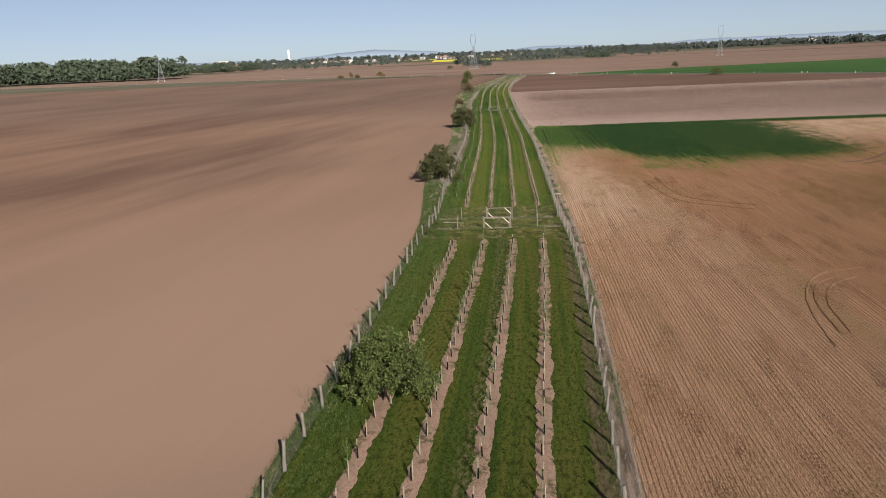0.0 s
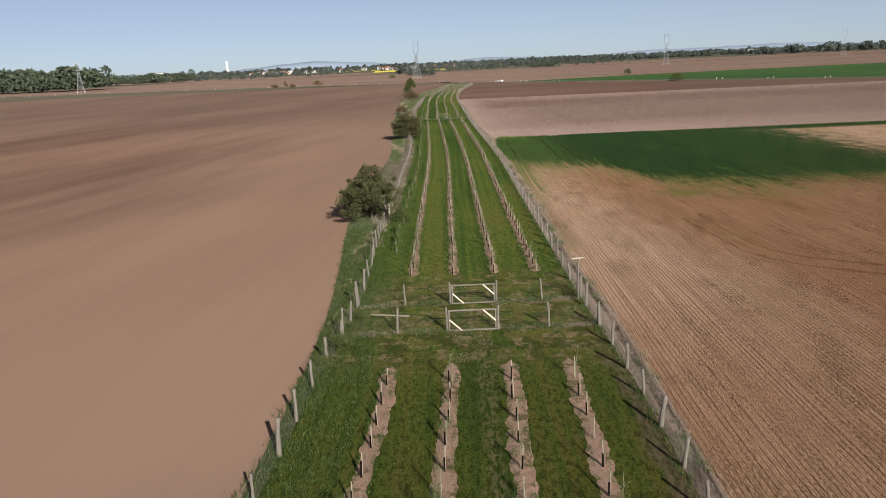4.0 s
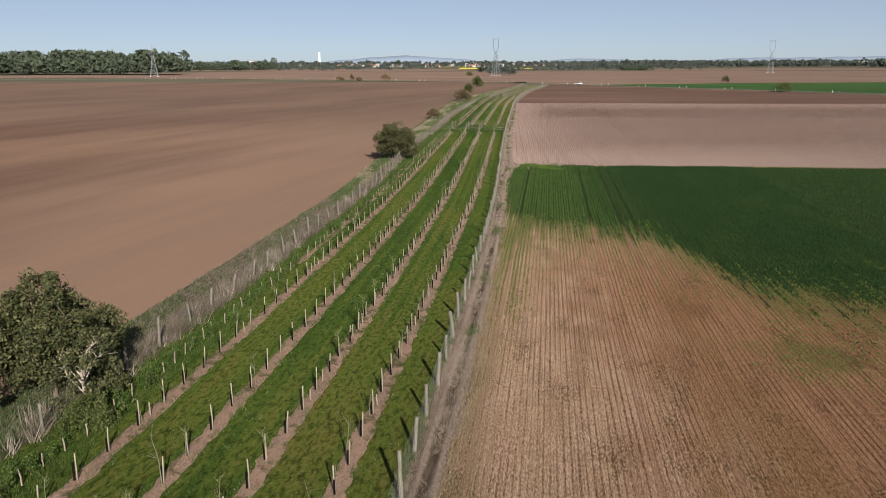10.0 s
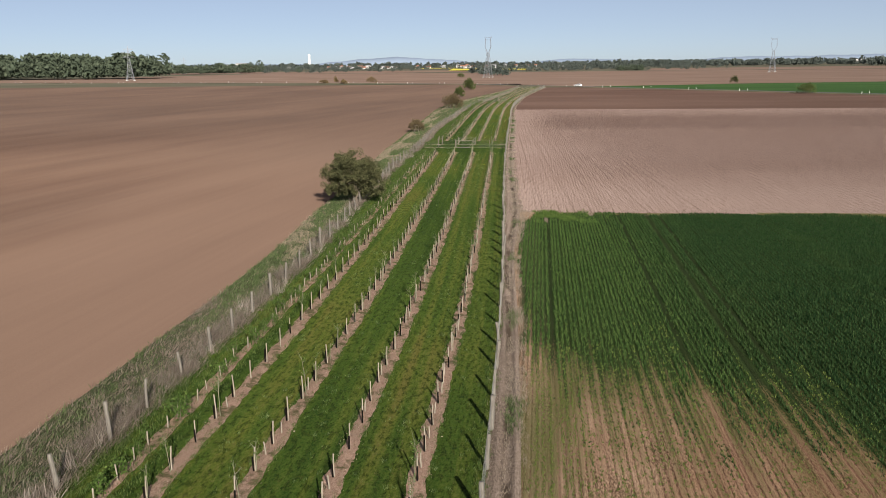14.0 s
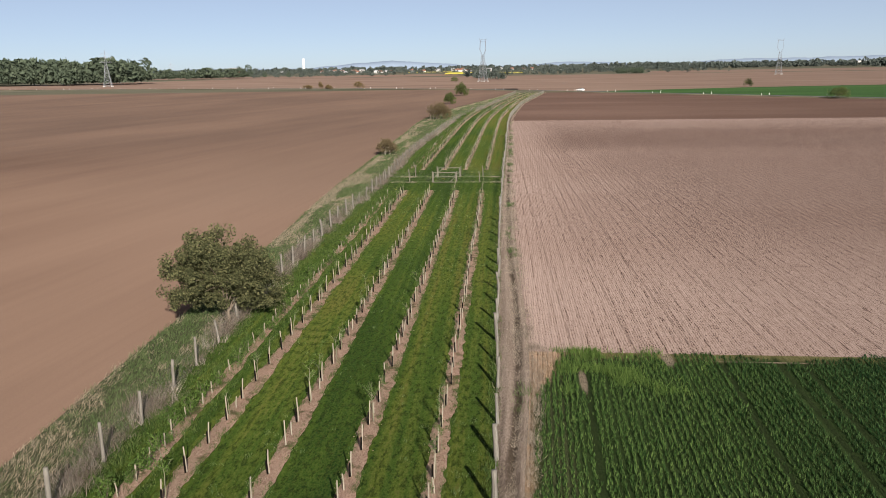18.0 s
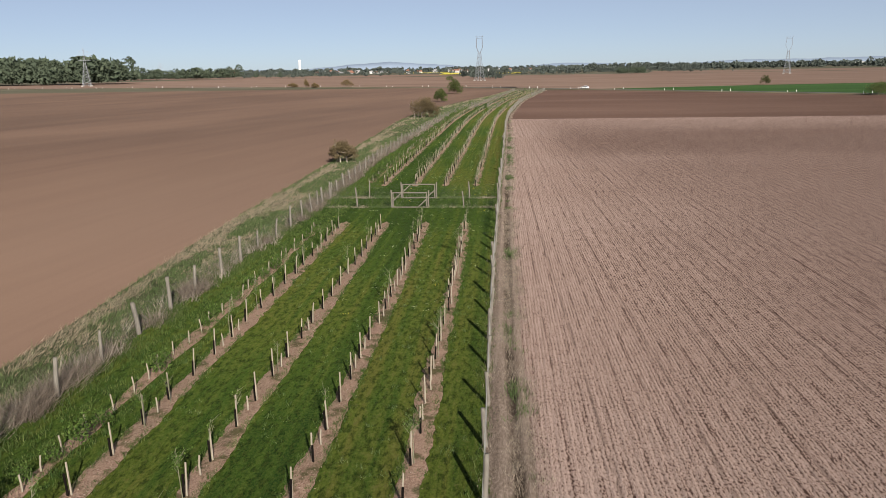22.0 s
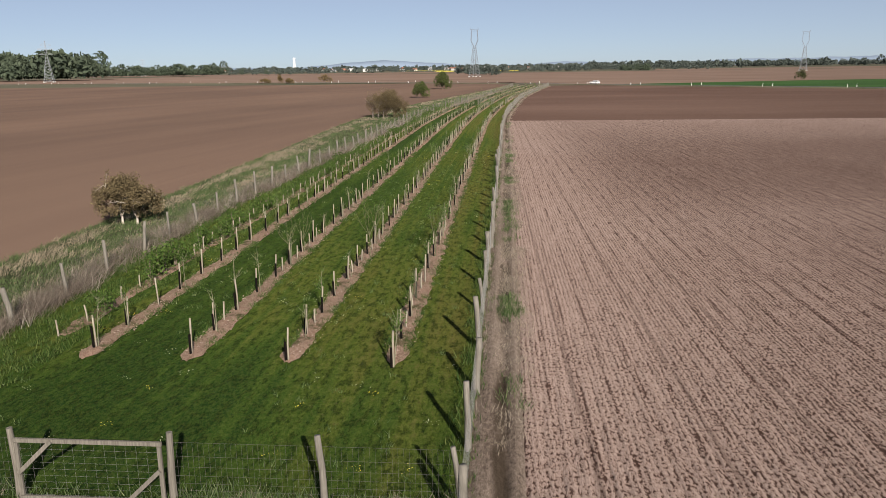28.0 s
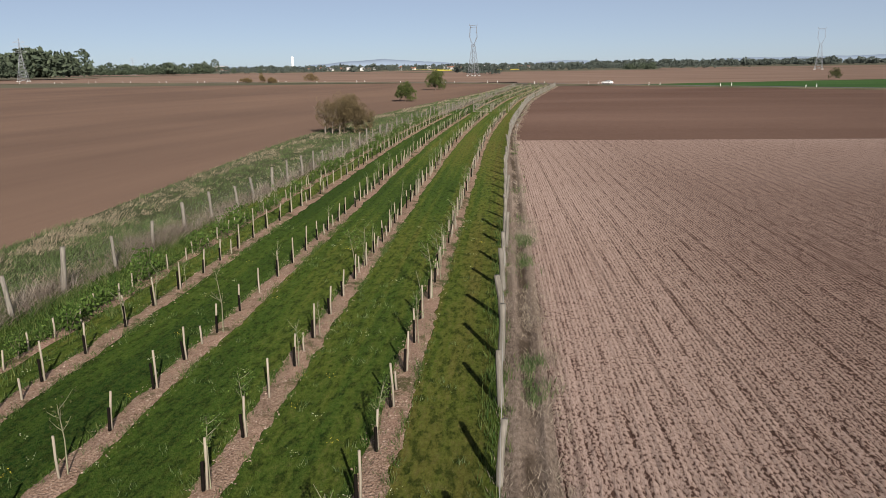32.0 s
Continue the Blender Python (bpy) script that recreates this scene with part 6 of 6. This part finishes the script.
# verge grass between field and fence: pale and swept over at the field edge, olive by the fence
vr = lambda y: FENCE_W(y) - 0.4
for y0, y1, d, nm in ((6, 119, 25, 34), (119, 181, 25, 47), (181, 238, 25, 49), (238, 345, 22, 35), (345, 610, 6, 36)):
    x, y = strewn(FIELD_W, vr, y0, y1, d, nm)
    side = np.clip((x - FIELD_W(y)) / (FENCE_W(y) - FIELD_W(y)), 0, 1)
    pale = lattice(x * 0.9, y * 0.22, 1.5, 124) + 0.5 * lattice(x, y * 0.6, 0.7, 125)
    isdry = np.random.default_rng(nm).random(len(x)) < np.clip((pale - 0.78 - 0.25 * side + 0.62 * np.exp(-(((side - 0.16) / 0.09) ** 2)) * np.clip((y - 225) / 20, 0, 1)) * 3.0 + 0.08, 0.06, 0.95) * np.interp(y, [95, 130, 250], [0.3, 0.6, 1.0]) + np.interp(y, [120, 132, 172, 182], [0.0, 0.5, 0.5, 0.0])
    for flag, mat, nm2, lab in ((True, WEED_BLADE if nm == 47 else DRY_BLADE, "dry_verge_grass", "pale dry bent grass on the verge"), (False, GREEN_BLADE if y1 < 120 else VERGE_BLADE, "green_verge_grass", "rough olive green grass on the verge")):
        s = isdry == flag
        blades(nm2, x[s], y[s], uneven(x[s], y[s], 0.10, 0.46, 1.1, nm), mat, lab, "grass", 6, 0.12, 0.013, 1.1, 0.02, nm, (0.55, 0.25) if flag else (0.2, 0.1))
# unmown green strip inside the west fence
gl = lambda y: FENCE_W(y) + 0.2
gr = lambda y: np.maximum(ROW_D(y) + ROW_OFF["a"] - 0.9, FENCE_W(y) + 0.4)
for y0, y1, d, nm in ((6, 266, 14, 37), (266, 345, 14, 38), (345, 610, 4, 39)):
    x, y = strewn(gl, gr, y0, y1, d, nm)
    blades("unmown_grass", x, y, uneven(x, y, 0.08, 0.30, 0.9, nm), GREEN_BLADE, "lush unmown green grass along the fence", "grass", 7, 0.10, 0.014, 0.8, 0.03, nm)
# uncut grass left under the cross fences, part of it dead
for i, (gy_, gx0, gx1, _) in enumerate(GATES[:4]):
    x, y = strewn(lambda q: FENCE_W(q) + 0.2, FENCE_E, gy_ - 0.45, gy_ + 0.45, 75, 141 + i, lambda a, b: np.exp(-(((b - gy_) / 0.28) ** 2)) * np.where((a > gx0) & (a < gx1), 0.25, 1.0) * np.clip(0.3 + lattice(a, b, 1.1, 146), 0, 1))
    dead = np.random.default_rng(147 + i).random(len(x)) < np.clip((lattice(x, y * 0, 1.6, 148) - 0.35) * 2.0, 0.08, 0.8)
    blades("fence_line_grass", x[~dead], y[~dead], uneven(x[~dead], y[~dead], 0.12, 0.40, 0.8, 149), VERGE_BLADE, "uncut green grass under the cross fence", "grass", 7, 0.10, 0.012, 0.8, 0.03, 150 + i)
    blades("fence_line_straw", x[dead], y[dead], uneven(x[dead], y[dead], 0.10, 0.34, 0.8, 149), STRAW_BLADE, "pale dead grass under the cross fence", "grass", 7, 0.12, 0.012, 1.2, 0.03, 155 + i)
# straw margin along the east fence
for y0, y1, d, nm in ((6, 100, 24, 48), (100, 345, 46, 40), (345, 610, 6, 41)):
    x, y = strewn(FENCE_E, lambda q: FIELD_E(q) + np.interp(q, [160, 180, 207, 211, 213], [0.25, 0.35, 0.6, 1.2, 0.35]), y0, y1, d, nm, lambda a, b: np.clip(0.25 + 2.2 * (lattice(a, b * 0.4, 0.8, 47) - 0.3), 0, 1))
    g = np.random.default_rng(nm).random(len(x)) < 0.75 * (lattice(x, y * 0.5, 1.6, 77) > 0.60) * np.exp(-(((x - FIELD_E(y) + 0.35) / 0.3) ** 2))
    blades("dead_margin_grass", x[~g], y[~g], uneven(x[~g], y[~g], 0.07, 0.30, 0.8, nm), STRAW_BLADE, "flattened dead grass beside the fence", "grass", 7, 0.12, 0.008, 1.5, 0.02, nm)
    blades("green_margin_weeds", x[g], y[g], uneven(x[g], y[g], 0.14, 0.48, 0.8, nm), VERGE_BLADE, "green weeds in the dead margin", "weeds", 7, 0.12, 0.014, 0.8, 0.02, nm)
el = lambda y: FENCE_E(y) - 0.45
x, y = strewn(el, lambda q: FENCE_E(q) + 0.15, 6, 345, 22, 42, lambda a, b: np.clip(0.35 + lattice(a, b * 0.5, 1.1, 48), 0, 1))
blades("fence_foot_grass", x, y, uneven(x, y, 0.12, 0.5, 1.2, 42) * np.interp(y, [250, 300], [0.8, 1.1]), GREEN_BLADE, "longer green grass at the foot of the fence", "grass", 6, 0.10, 0.012, 0.6, 0.03, 42)


def off_mulch(x, y):
    d = ROW_D(y)
    near = np.min([np.abs(x - d - o) for o in ROW_OFF.values()], axis=0)
    insec = np.any([(y > a - 0.6) & (y < b + 0.6) for a, b in SECTIONS], axis=0)
    return np.where(insec & (near < 0.22), 0.10, np.where(insec & (near < 0.40), 0.85, 1.0))


for y0, y1, d, nm in ((6, 100, 12, 43), (100, 345, 20, 44), (345, 610, 3, 45)):
    x, y = strewn(lambda q: ROW_D(q) + ROW_OFF["a"] - 1.2, el, y0, y1, d, nm, off_mulch)
    blades("mown_grass", x, y, uneven(x, y, 0.03, 0.10, 0.9, nm), GRASS_BLADE, "short mown grass between the rows", "grass", 4, 0.08, 0.011, 1.1, 0.04, nm)

# longer tufts that grow over the edges of the mulch
for o in ROW_OFF.values():
    for y0, y1 in ((52, 81), (100, 266), (287, 345)):
        x, y = strewn(lambda q: ROW_D(q) + o - 0.5, lambda q: ROW_D(q) + o + 0.5, y0, y1, 80, 110 + int(y0), lambda a, b: np.exp(-(((np.abs(a - ROW_D(b) - o) - 0.32) / 0.11) ** 2)) * np.clip(lattice(a, b, 0.7, 112) * 2 - 0.4, 0, 1))
        blades("row_edge_grass", x, y, uneven(x, y, 0.07, 0.26, 0.8, 113), GREEN_BLADE, "longer grass tufts along the edge of the mulch", "grass", 6, 0.06, 0.010, 0.8, 0.04, 114)

# young wheat in drill rows


def wheat(x0, x1, spacing, step, k, seed, width):
    ng = np.random.default_rng(seed)
    cols = np.arange(x0, x1, spacing)
    cols = cols + ng.uniform(-0.12, 0.12, len(cols)) * spacing
    ys = np.arange(126, 212, step)
    x, y = np.meshgrid(cols, ys)
    x, y = x.ravel() + (y.ravel() - 211) * 0.026, y.ravel() + ng.uniform(-step, step, x.size) * 0.5
    south = np.interp(x, [q for q, _ in WHEAT_EDGE], [v for _, v in WHEAT_EDGE])
    depth = y - south + 9 * (lattice(x, y * 0.5, 3.0, 61) - 0.5) + 14 * (lattice(x * 2.5, y * 0.1, 0.5, 62) - 0.5) + 9 * (lattice(x, y * 0.4, 0.4, 66) - 0.5)
    patch = 1.5 - np.hypot((x - 17.8) / 2.6, (y - 133.4) / 2.8) - 1.2 * (lattice(x, y, 0.8, 65) - 0.5)
    p = np.maximum(np.clip((depth + 22 + 22 * np.clip((3.4 - x) / 1.6, 0, 1)) / 29, 0, 1) ** 1.6, np.clip(patch, 0, 0.55)) * np.maximum(np.clip((63 - x + 12 * (lattice(x, y * 0.5, 6.0, 69) - 0.5)) / 13, 0, 1), 0.8 * np.clip((y - 202) / 5, 0, 1))
    north = 211.9 - 2.4 * np.clip(lattice(x, x * 0, 4.0, 63) - 0.6, 0, 1) - 0.6 * lattice(x, x * 0, 0.9, 64) - 0.5 * lattice(x, y, 0.4, 67)
    xs_ = x - (y - 190) * 0.026
    tram = np.min([np.abs(xs_ - c) - w_ for c, w_ in ((2.5, 0.07), (9.5, 0.10), (12.4, 0.19), (13.6, 0.19))], axis=0) < 0
    gap = np.min([((x - a) / c) ** 2 + ((y - b_) / d) ** 2 for a, b_, c, d in WHEAT_GAPS], axis=0) < 1
    ok = ~gap & (ng.random(x.size) < p) & (y < north) & (x > FIELD_E(y) + 0.2 + 0.4 * lattice(x * 0, y, 1.5, 68) + 1.4 * np.clip((y - 204) / 6.5, 0, 1) ** 2) & ~(tram & (ng.random(x.size) < 0.95))
    x, y = x[ok] + ng.normal(size=ok.sum()) * 0.040, y[ok]
    depth = depth[ok]
    young = ng.random(len(x)) > np.clip((depth + 4) / 10, 0, 1)
    tall = uneven(x, y, 0.12, 0.30, 2.2, seed) * np.clip(0.42 + depth / 16, 0.42, 1)
    blades("wheat_sprouts", x[young], y[young], tall[young], SPROUT_BLADE, "thin yellowish green sprouts at the edge of the wheat", "wheat", k, 0.04, width, 0.7, 0.0, seed + 5)
    x, y, tall = x[~young], y[~young], tall[~young]
    blades("young_wheat", x, y, tall, WHEAT_BLADE, "dense young green wheat in fine drill rows", "wheat", k, 0.030, width, 0.5, 0.0, seed)


wheat(0.1, 34, 0.27, 0.095, 5, 50, 0.018)
x, y = strewn(lambda q: FIELD_E(q) + 0.4, lambda q: FIELD_E(q) + 9, 205.8, 211.5, 50, 55, lambda a, b: np.clip((lattice(a, b, 0.9, 56) - 0.4) * 3, 0, 1) * np.interp(a, [1.2, 2.2, 5, 8], [0, 1, 0.8, 0.05]) * (np.min([((a - p_) / r_) ** 2 + ((b - q_) / s_) ** 2 for p_, q_, r_, s_ in WHEAT_GAPS], axis=0) > 1))
blades("wheat_headland", x, y, uneven(x, y, 0.2, 0.55, 0.8, 57), HEADLAND, "taller yellowish green tufts at the end of the wheat", "wheat", 8, 0.12, 0.014, 0.8, 0.0, 58)
wheat(34, 130, 0.30, 0.34, 3, 51, 0.035)

# broken crust and low furrows near the fence, as real relief


def furrows(u0, u1, du, dv, deep):
    fx = np.arange(u0, u1 + du * 0.5, du)
    fy = np.arange(211.3, 347.0, dv)
    U, V = np.meshgrid(fx, fy, indexing="ij")
    Xf = FIELD_E(V) + U
    row = np.sin((Xf - V * 0.02) * 2 * math.pi / 0.34 + 1.8 * lattice(Xf, V * 0.3, 1.3, 71))
    rough = 0.75 + 0.35 * lattice(Xf, V * 0.25, 2.4, 75)
    pit = lattice(Xf, V * 0.7, 0.19, 74) * 0.5 + lattice(Xf, V * 0.7, 0.12, 77) * 0.5
    z = rough * (0.013 * row + 0.060 * deep * np.clip(pit - 0.48, -0.2, 0.2) + 0.02 * (lattice(Xf, V, 0.6, 79) - 0.5))
    z = 0.008 + 0.042 * np.clip((V - 211.3) / 1.2, 0, 1) + z * np.clip(U / 0.5, 0.1, 1) * np.clip((24.0 - U) / 4, 0, 1) * np.clip((347 - V) / 8, 0, 1) * np.clip((V - 211.3) / 0.8, 0, 1)
    z = np.where(U < 0.1, z - (0.1 - U) * (0.12 + 0.25 * lattice(Xf, V, 0.3, 80)), z)
    co = np.stack([Xf, V, height(V) + np.maximum(z, 0.006)], -1).reshape(-1, 3)
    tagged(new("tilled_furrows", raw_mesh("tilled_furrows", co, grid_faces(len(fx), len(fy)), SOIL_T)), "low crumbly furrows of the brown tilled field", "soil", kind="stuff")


furrows(-0.3, 10.05, 0.10, 0.19, 1.0)
furrows(10.0, 24.0, 0.17, 0.34, 1.0)


def clods(x, y, size, mat, seed):
    """Loose lumps of soil: squat uneven octahedra."""
    ng = np.random.default_rng(seed)
    n = len(x)
    base = np.array([(1, 0, 0), (0, 1, 0), (-1, 0, 0), (0, -1, 0), (0, 0, 0.8), (0, 0, -0.5)], float)
    a = ng.uniform(0, 6.283, n)
    v = base[None] * ng.uniform(0.6, 1.3, (n, 6, 1)) + ng.normal(size=(n, 6, 3)) * 0.12
    v *= size[:, None, None]
    vx = v[..., 0] * np.cos(a)[:, None] - v[..., 1] * np.sin(a)[:, None]
    vy = v[..., 0] * np.sin(a)[:, None] + v[..., 1] * np.cos(a)[:, None]
    co = np.stack([vx + x[:, None], vy + y[:, None], v[..., 2] + (height(y) + 0.03 + size * 0.05)[:, None]], -1).reshape(-1, 3)
    f = np.array([(0, 1, 4), (1, 2, 4), (2, 3, 4), (3, 0, 4)])
    faces = (f[None] + 6 * np.arange(n)[:, None, None]).reshape(-1, 3)
    return tagged(new("soil_clods", raw_mesh("soil_clods", co, faces, mat)), "countless small lumps of dry brown soil", "soil", kind="stuff")


def in_rows(x, y):
    s = 0.5 + 0.5 * np.sin((x - y * 0.02) * 2 * math.pi / 0.34 + 1.5 * lattice(x, y * 0.3, 1.3, 71))
    return np.clip(0.25 + 0.75 * s, 0, 1) * np.clip(0.3 + 1.1 * lattice(x, y, 3.5, 78), 0, 1)


for y0, y1, wid, d, s0, s1, nm in ((211.5, 345, 11, 20, 0.017, 0.050, 81), (211.5, 345, 28, 8, 0.024, 0.065, 82), (211.5, 360, 60, 4, 0.03, 0.06, 85), (345, 391, 30, 4, 0.03, 0.05, 83)):
    x, y = strewn(FIELD_E, lambda q: FIELD_E(q) + wid, y0, y1, d, nm, in_rows)
    sz = s0 + (s1 - s0) * np.random.default_rng(nm).random(len(x)) ** 2.6
    clods(x, y, sz, SOIL_T, nm)
x, y = strewn(FIELD_E, lambda q: FIELD_E(q) + 16, 40, 165, 9, 84, lambda a, b: np.clip(0.3 + 0.7 * np.sin(a * 38.0), 0, 1))
clods(x, y, 0.012 + 0.022 * np.random.default_rng(84).random(len(x)) ** 2, SOIL_D, 84)

# loose chips spilling over the edges of the mulch
for y0, y1, d, nm in ((60, 81.5, 40, 101), (100, 150, 55, 102), (150, 266, 40, 103), (286.5, 345, 110, 104)):
    for o in ROW_OFF.values():
        x, y = strewn(lambda q: ROW_D(q) + o - 0.5, lambda q: ROW_D(q) + o + 0.5, y0, y1, d, nm + int(o * 10) % 7, lambda a, b: np.exp(-(((a - ROW_D(b) - o) / 0.36) ** 2)))
        ng = np.random.default_rng(nm)
        c = np.stack([x, y, height(y) + 0.10 - 0.09 * np.abs(x - ROW_D(y) - o)], -1)
        tagged(new("loose_wood_chips", leaf_cloud("loose_wood_chips", c, ng.uniform(0.012, 0.042, len(x)), CHIP, ng, 0.75)), "loose pale wood chips spread on the mulch", "mulch", kind="stuff")

# cut straw left on the turf about the gates, and small flowers in the grass
x, y = strewn(lambda q: FENCE_W(q) + 2, lambda q: FENCE_E(q) - 0.3, 80.5, 101, 46, 91, lambda a, b: np.clip((lattice(a, b, 1.5, 92) + 0.6 * lattice(a, b, 0.5, 93) - 0.98) * 4, 0, 1))
blades("cut_straw", x, y, uneven(x, y, 0.03, 0.07, 0.6, 94), DRY_BLADE, "thin pale straw left on the grass by the gates", "straw", 6, 0.14, 0.006, 2.2, 0.05, 91)
PETAL_Y = leaf_mat("yellow_petals", (0.35, 0.26, 0.02), (0.50, 0.40, 0.05), (0.62, 0.52, 0.16))
PETAL_W = leaf_mat("whitish_flower_heads", (0.24, 0.26, 0.15), (0.36, 0.38, 0.24), (0.50, 0.50, 0.36))
ng = np.random.default_rng(95)
for nm, mat, n, lab in (("yellow_flowers", PETAL_Y, 45, "small yellow flowering clumps in the grass"), ("pale_flowers", PETAL_W, 190, "small whitish flowering weeds in the grass")):
    fy_ = ng.uniform(240, 345, n)
    fx_ = ROW_D(fy_) + ng.uniform(-11.5, 1.8, n)
    c = np.repeat(np.stack([fx_, fy_, height(fy_) + 0.14], -1), 12, 0) + ng.normal(size=(n * 12, 3)) * np.array([0.10, 0.10, 0.03])
    tagged(new(nm, leaf_cloud(nm, c, ng.uniform(0.010, 0.022, n * 12), mat, ng)), lab, "flowers", kind="stuff")

# lugged tyre tracks curving across the seedbed
bm = bmesh.new()
for knots in (((13.0, 118.0), (13.3, 110.0), (13.5, 104.0), (14.4, 100.8), (16.3, 98.0), (22.0, 93.5)), ((15.2, 120.0), (15.1, 112.0), (15.1, 106.0), (15.8, 103.0), (17.6, 100.2), (23.0, 96.2))):
    kx, ky = np.array([q[0] for q in knots]), np.array([q[1] for q in knots])
    run = np.concatenate([[0], np.cumsum(np.hypot(np.diff(kx), np.diff(ky)))])
    at_ = np.arange(0, run[-1], 0.13)
    tx, ty = np.interp(at_, run, kx), np.interp(at_, run, ky)
    for _ in range(40):
        tx[1:-1], ty[1:-1] = (tx[:-2] + 2 * tx[1:-1] + tx[2:]) / 4, (ty[:-2] + 2 * ty[1:-1] + ty[2:]) / 4
    for i in range(1, len(tx)):
        d = Vector((tx[i] - tx[i - 1], ty[i] - ty[i - 1], 0)).normalized()
        n = Vector((-d.y, d.x, 0)) * (1 if i % 2 else -1)
        p = Vector((tx[i], ty[i], float(height(ty[i])) + 0.015))
        beam(bm, p + n * 0.02 + d * 0.05, p + n * 0.28 - d * 0.07, 0.05, 0.075)
tagged(new("tyre_tracks", mesh_of("tyre_tracks", bm, SOIL_D)), "two curving tyre tracks with lug marks on the seedbed", "tracks", kind="stuff")

# ruts swung across the far seedbed, and drill marks that bend round at its corner


def rut(name, knots, half, mat, label):
    kx, ky = np.array([q[0] for q in knots]), np.array([q[1] for q in knots])
    run = np.concatenate([[0], np.cumsum(np.hypot(np.diff(kx), np.diff(ky)))])
    at_ = np.linspace(0, run[-1], int(run[-1] / (half * 2)) + 4)
    tx, ty = np.interp(at_, run, kx), np.interp(at_, run, ky)
    for _ in range(30):
        tx[1:-1], ty[1:-1] = (tx[:-2] + 2 * tx[1:-1] + tx[2:]) / 4, (ty[:-2] + 2 * ty[1:-1] + ty[2:]) / 4
    dx, dy = np.gradient(tx), np.gradient(ty)
    ln = np.hypot(dx, dy)
    nx, ny = -dy / ln, dx / ln
    wob = half * (0.8 + 0.4 * lattice(tx, ty, 0.7, 181))
    rows_ = [np.stack([tx + nx * wob * u, ty + ny * wob * u, height(ty) + up], -1) for u, up in ((-1, 0.0), (-0.6, 0.05), (0, 0.03), (0.6, 0.05), (1, 0.0))]
    co = np.stack(rows_).reshape(-1, 3)
    tagged(new(name, raw_mesh(name, co, grid_faces(5, len(tx)), mat)), label, "tracks", kind="stuff")


rut("wheel_rut", ((47.6, 130.7), (51.3, 131.5), (56.6, 137.0), (64.6, 148.2), (76.1, 167.4), (83.0, 176.9), (91.0, 183.0)), 0.34, SOIL_DARK, "dark curving wheel rut across the seedbed")
rut("wheel_rut", ((49.8, 128.3), (57.6, 133.4), (65.8, 144.0), (75.6, 160.2), (82.9, 171.4), (91.5, 180.1)), 0.34, SOIL_DARK, "dark curving wheel rut across the seedbed")
for knots in (((12.8, 48.8), (13.7, 54.8), (14.9, 59.6), (16.3, 62.9), (17.6, 65.0), (19.6, 66.7), (23.5, 67.8)), ((14.2, 51.5), (14.9, 57.0), (15.7, 60.1), (17.0, 62.8), (18.1, 64.2), (19.7, 65.0)), ((14.9, 51.4), (15.7, 56.9), (16.4, 59.3), (17.5, 61.7), (19.0, 63.6), (20.8, 64.5))):
    rut("drill_mark", knots, 0.10, SOIL_D, "brown drill mark bending round at the turn")

# lighter tufts scattered over the mown lanes
x, y = strewn(lambda q: ROW_D(q) + ROW_OFF["a"] - 1.0, el, 100, 345, 1.1, 161, lambda a, b: np.clip((lattice(a, b * 0.5, 2.4, 162) - 0.3) * 2.0, 0, 1))
blades("pale_grass_tufts", x, y, uneven(x, y, 0.07, 0.22, 0.7, 163), VERGE_BLADE, "paler green grass tufts in the mown lanes", "grass", 9, 0.09, 0.010, 0.9, 0.04, 164)

# pale lumps of dug soil along the first cross fences
for ly, xa, xb, n, sd in ((92.2, -6.4, -2.0, 420, 171), (86.8, -6.5, -2.4, 160, 172), (90.0, -9.6, -7.6, 120, 173)):
    ng = np.random.default_rng(sd)
    x = ng.uniform(xa, xb, n)
    y = ly + 0.25 * np.sin(x * 1.7) + ng.normal(size=n) * 0.14
    clods(x, y, 0.02 + 0.06 * ng.random(n) ** 2, CLOD, sd)
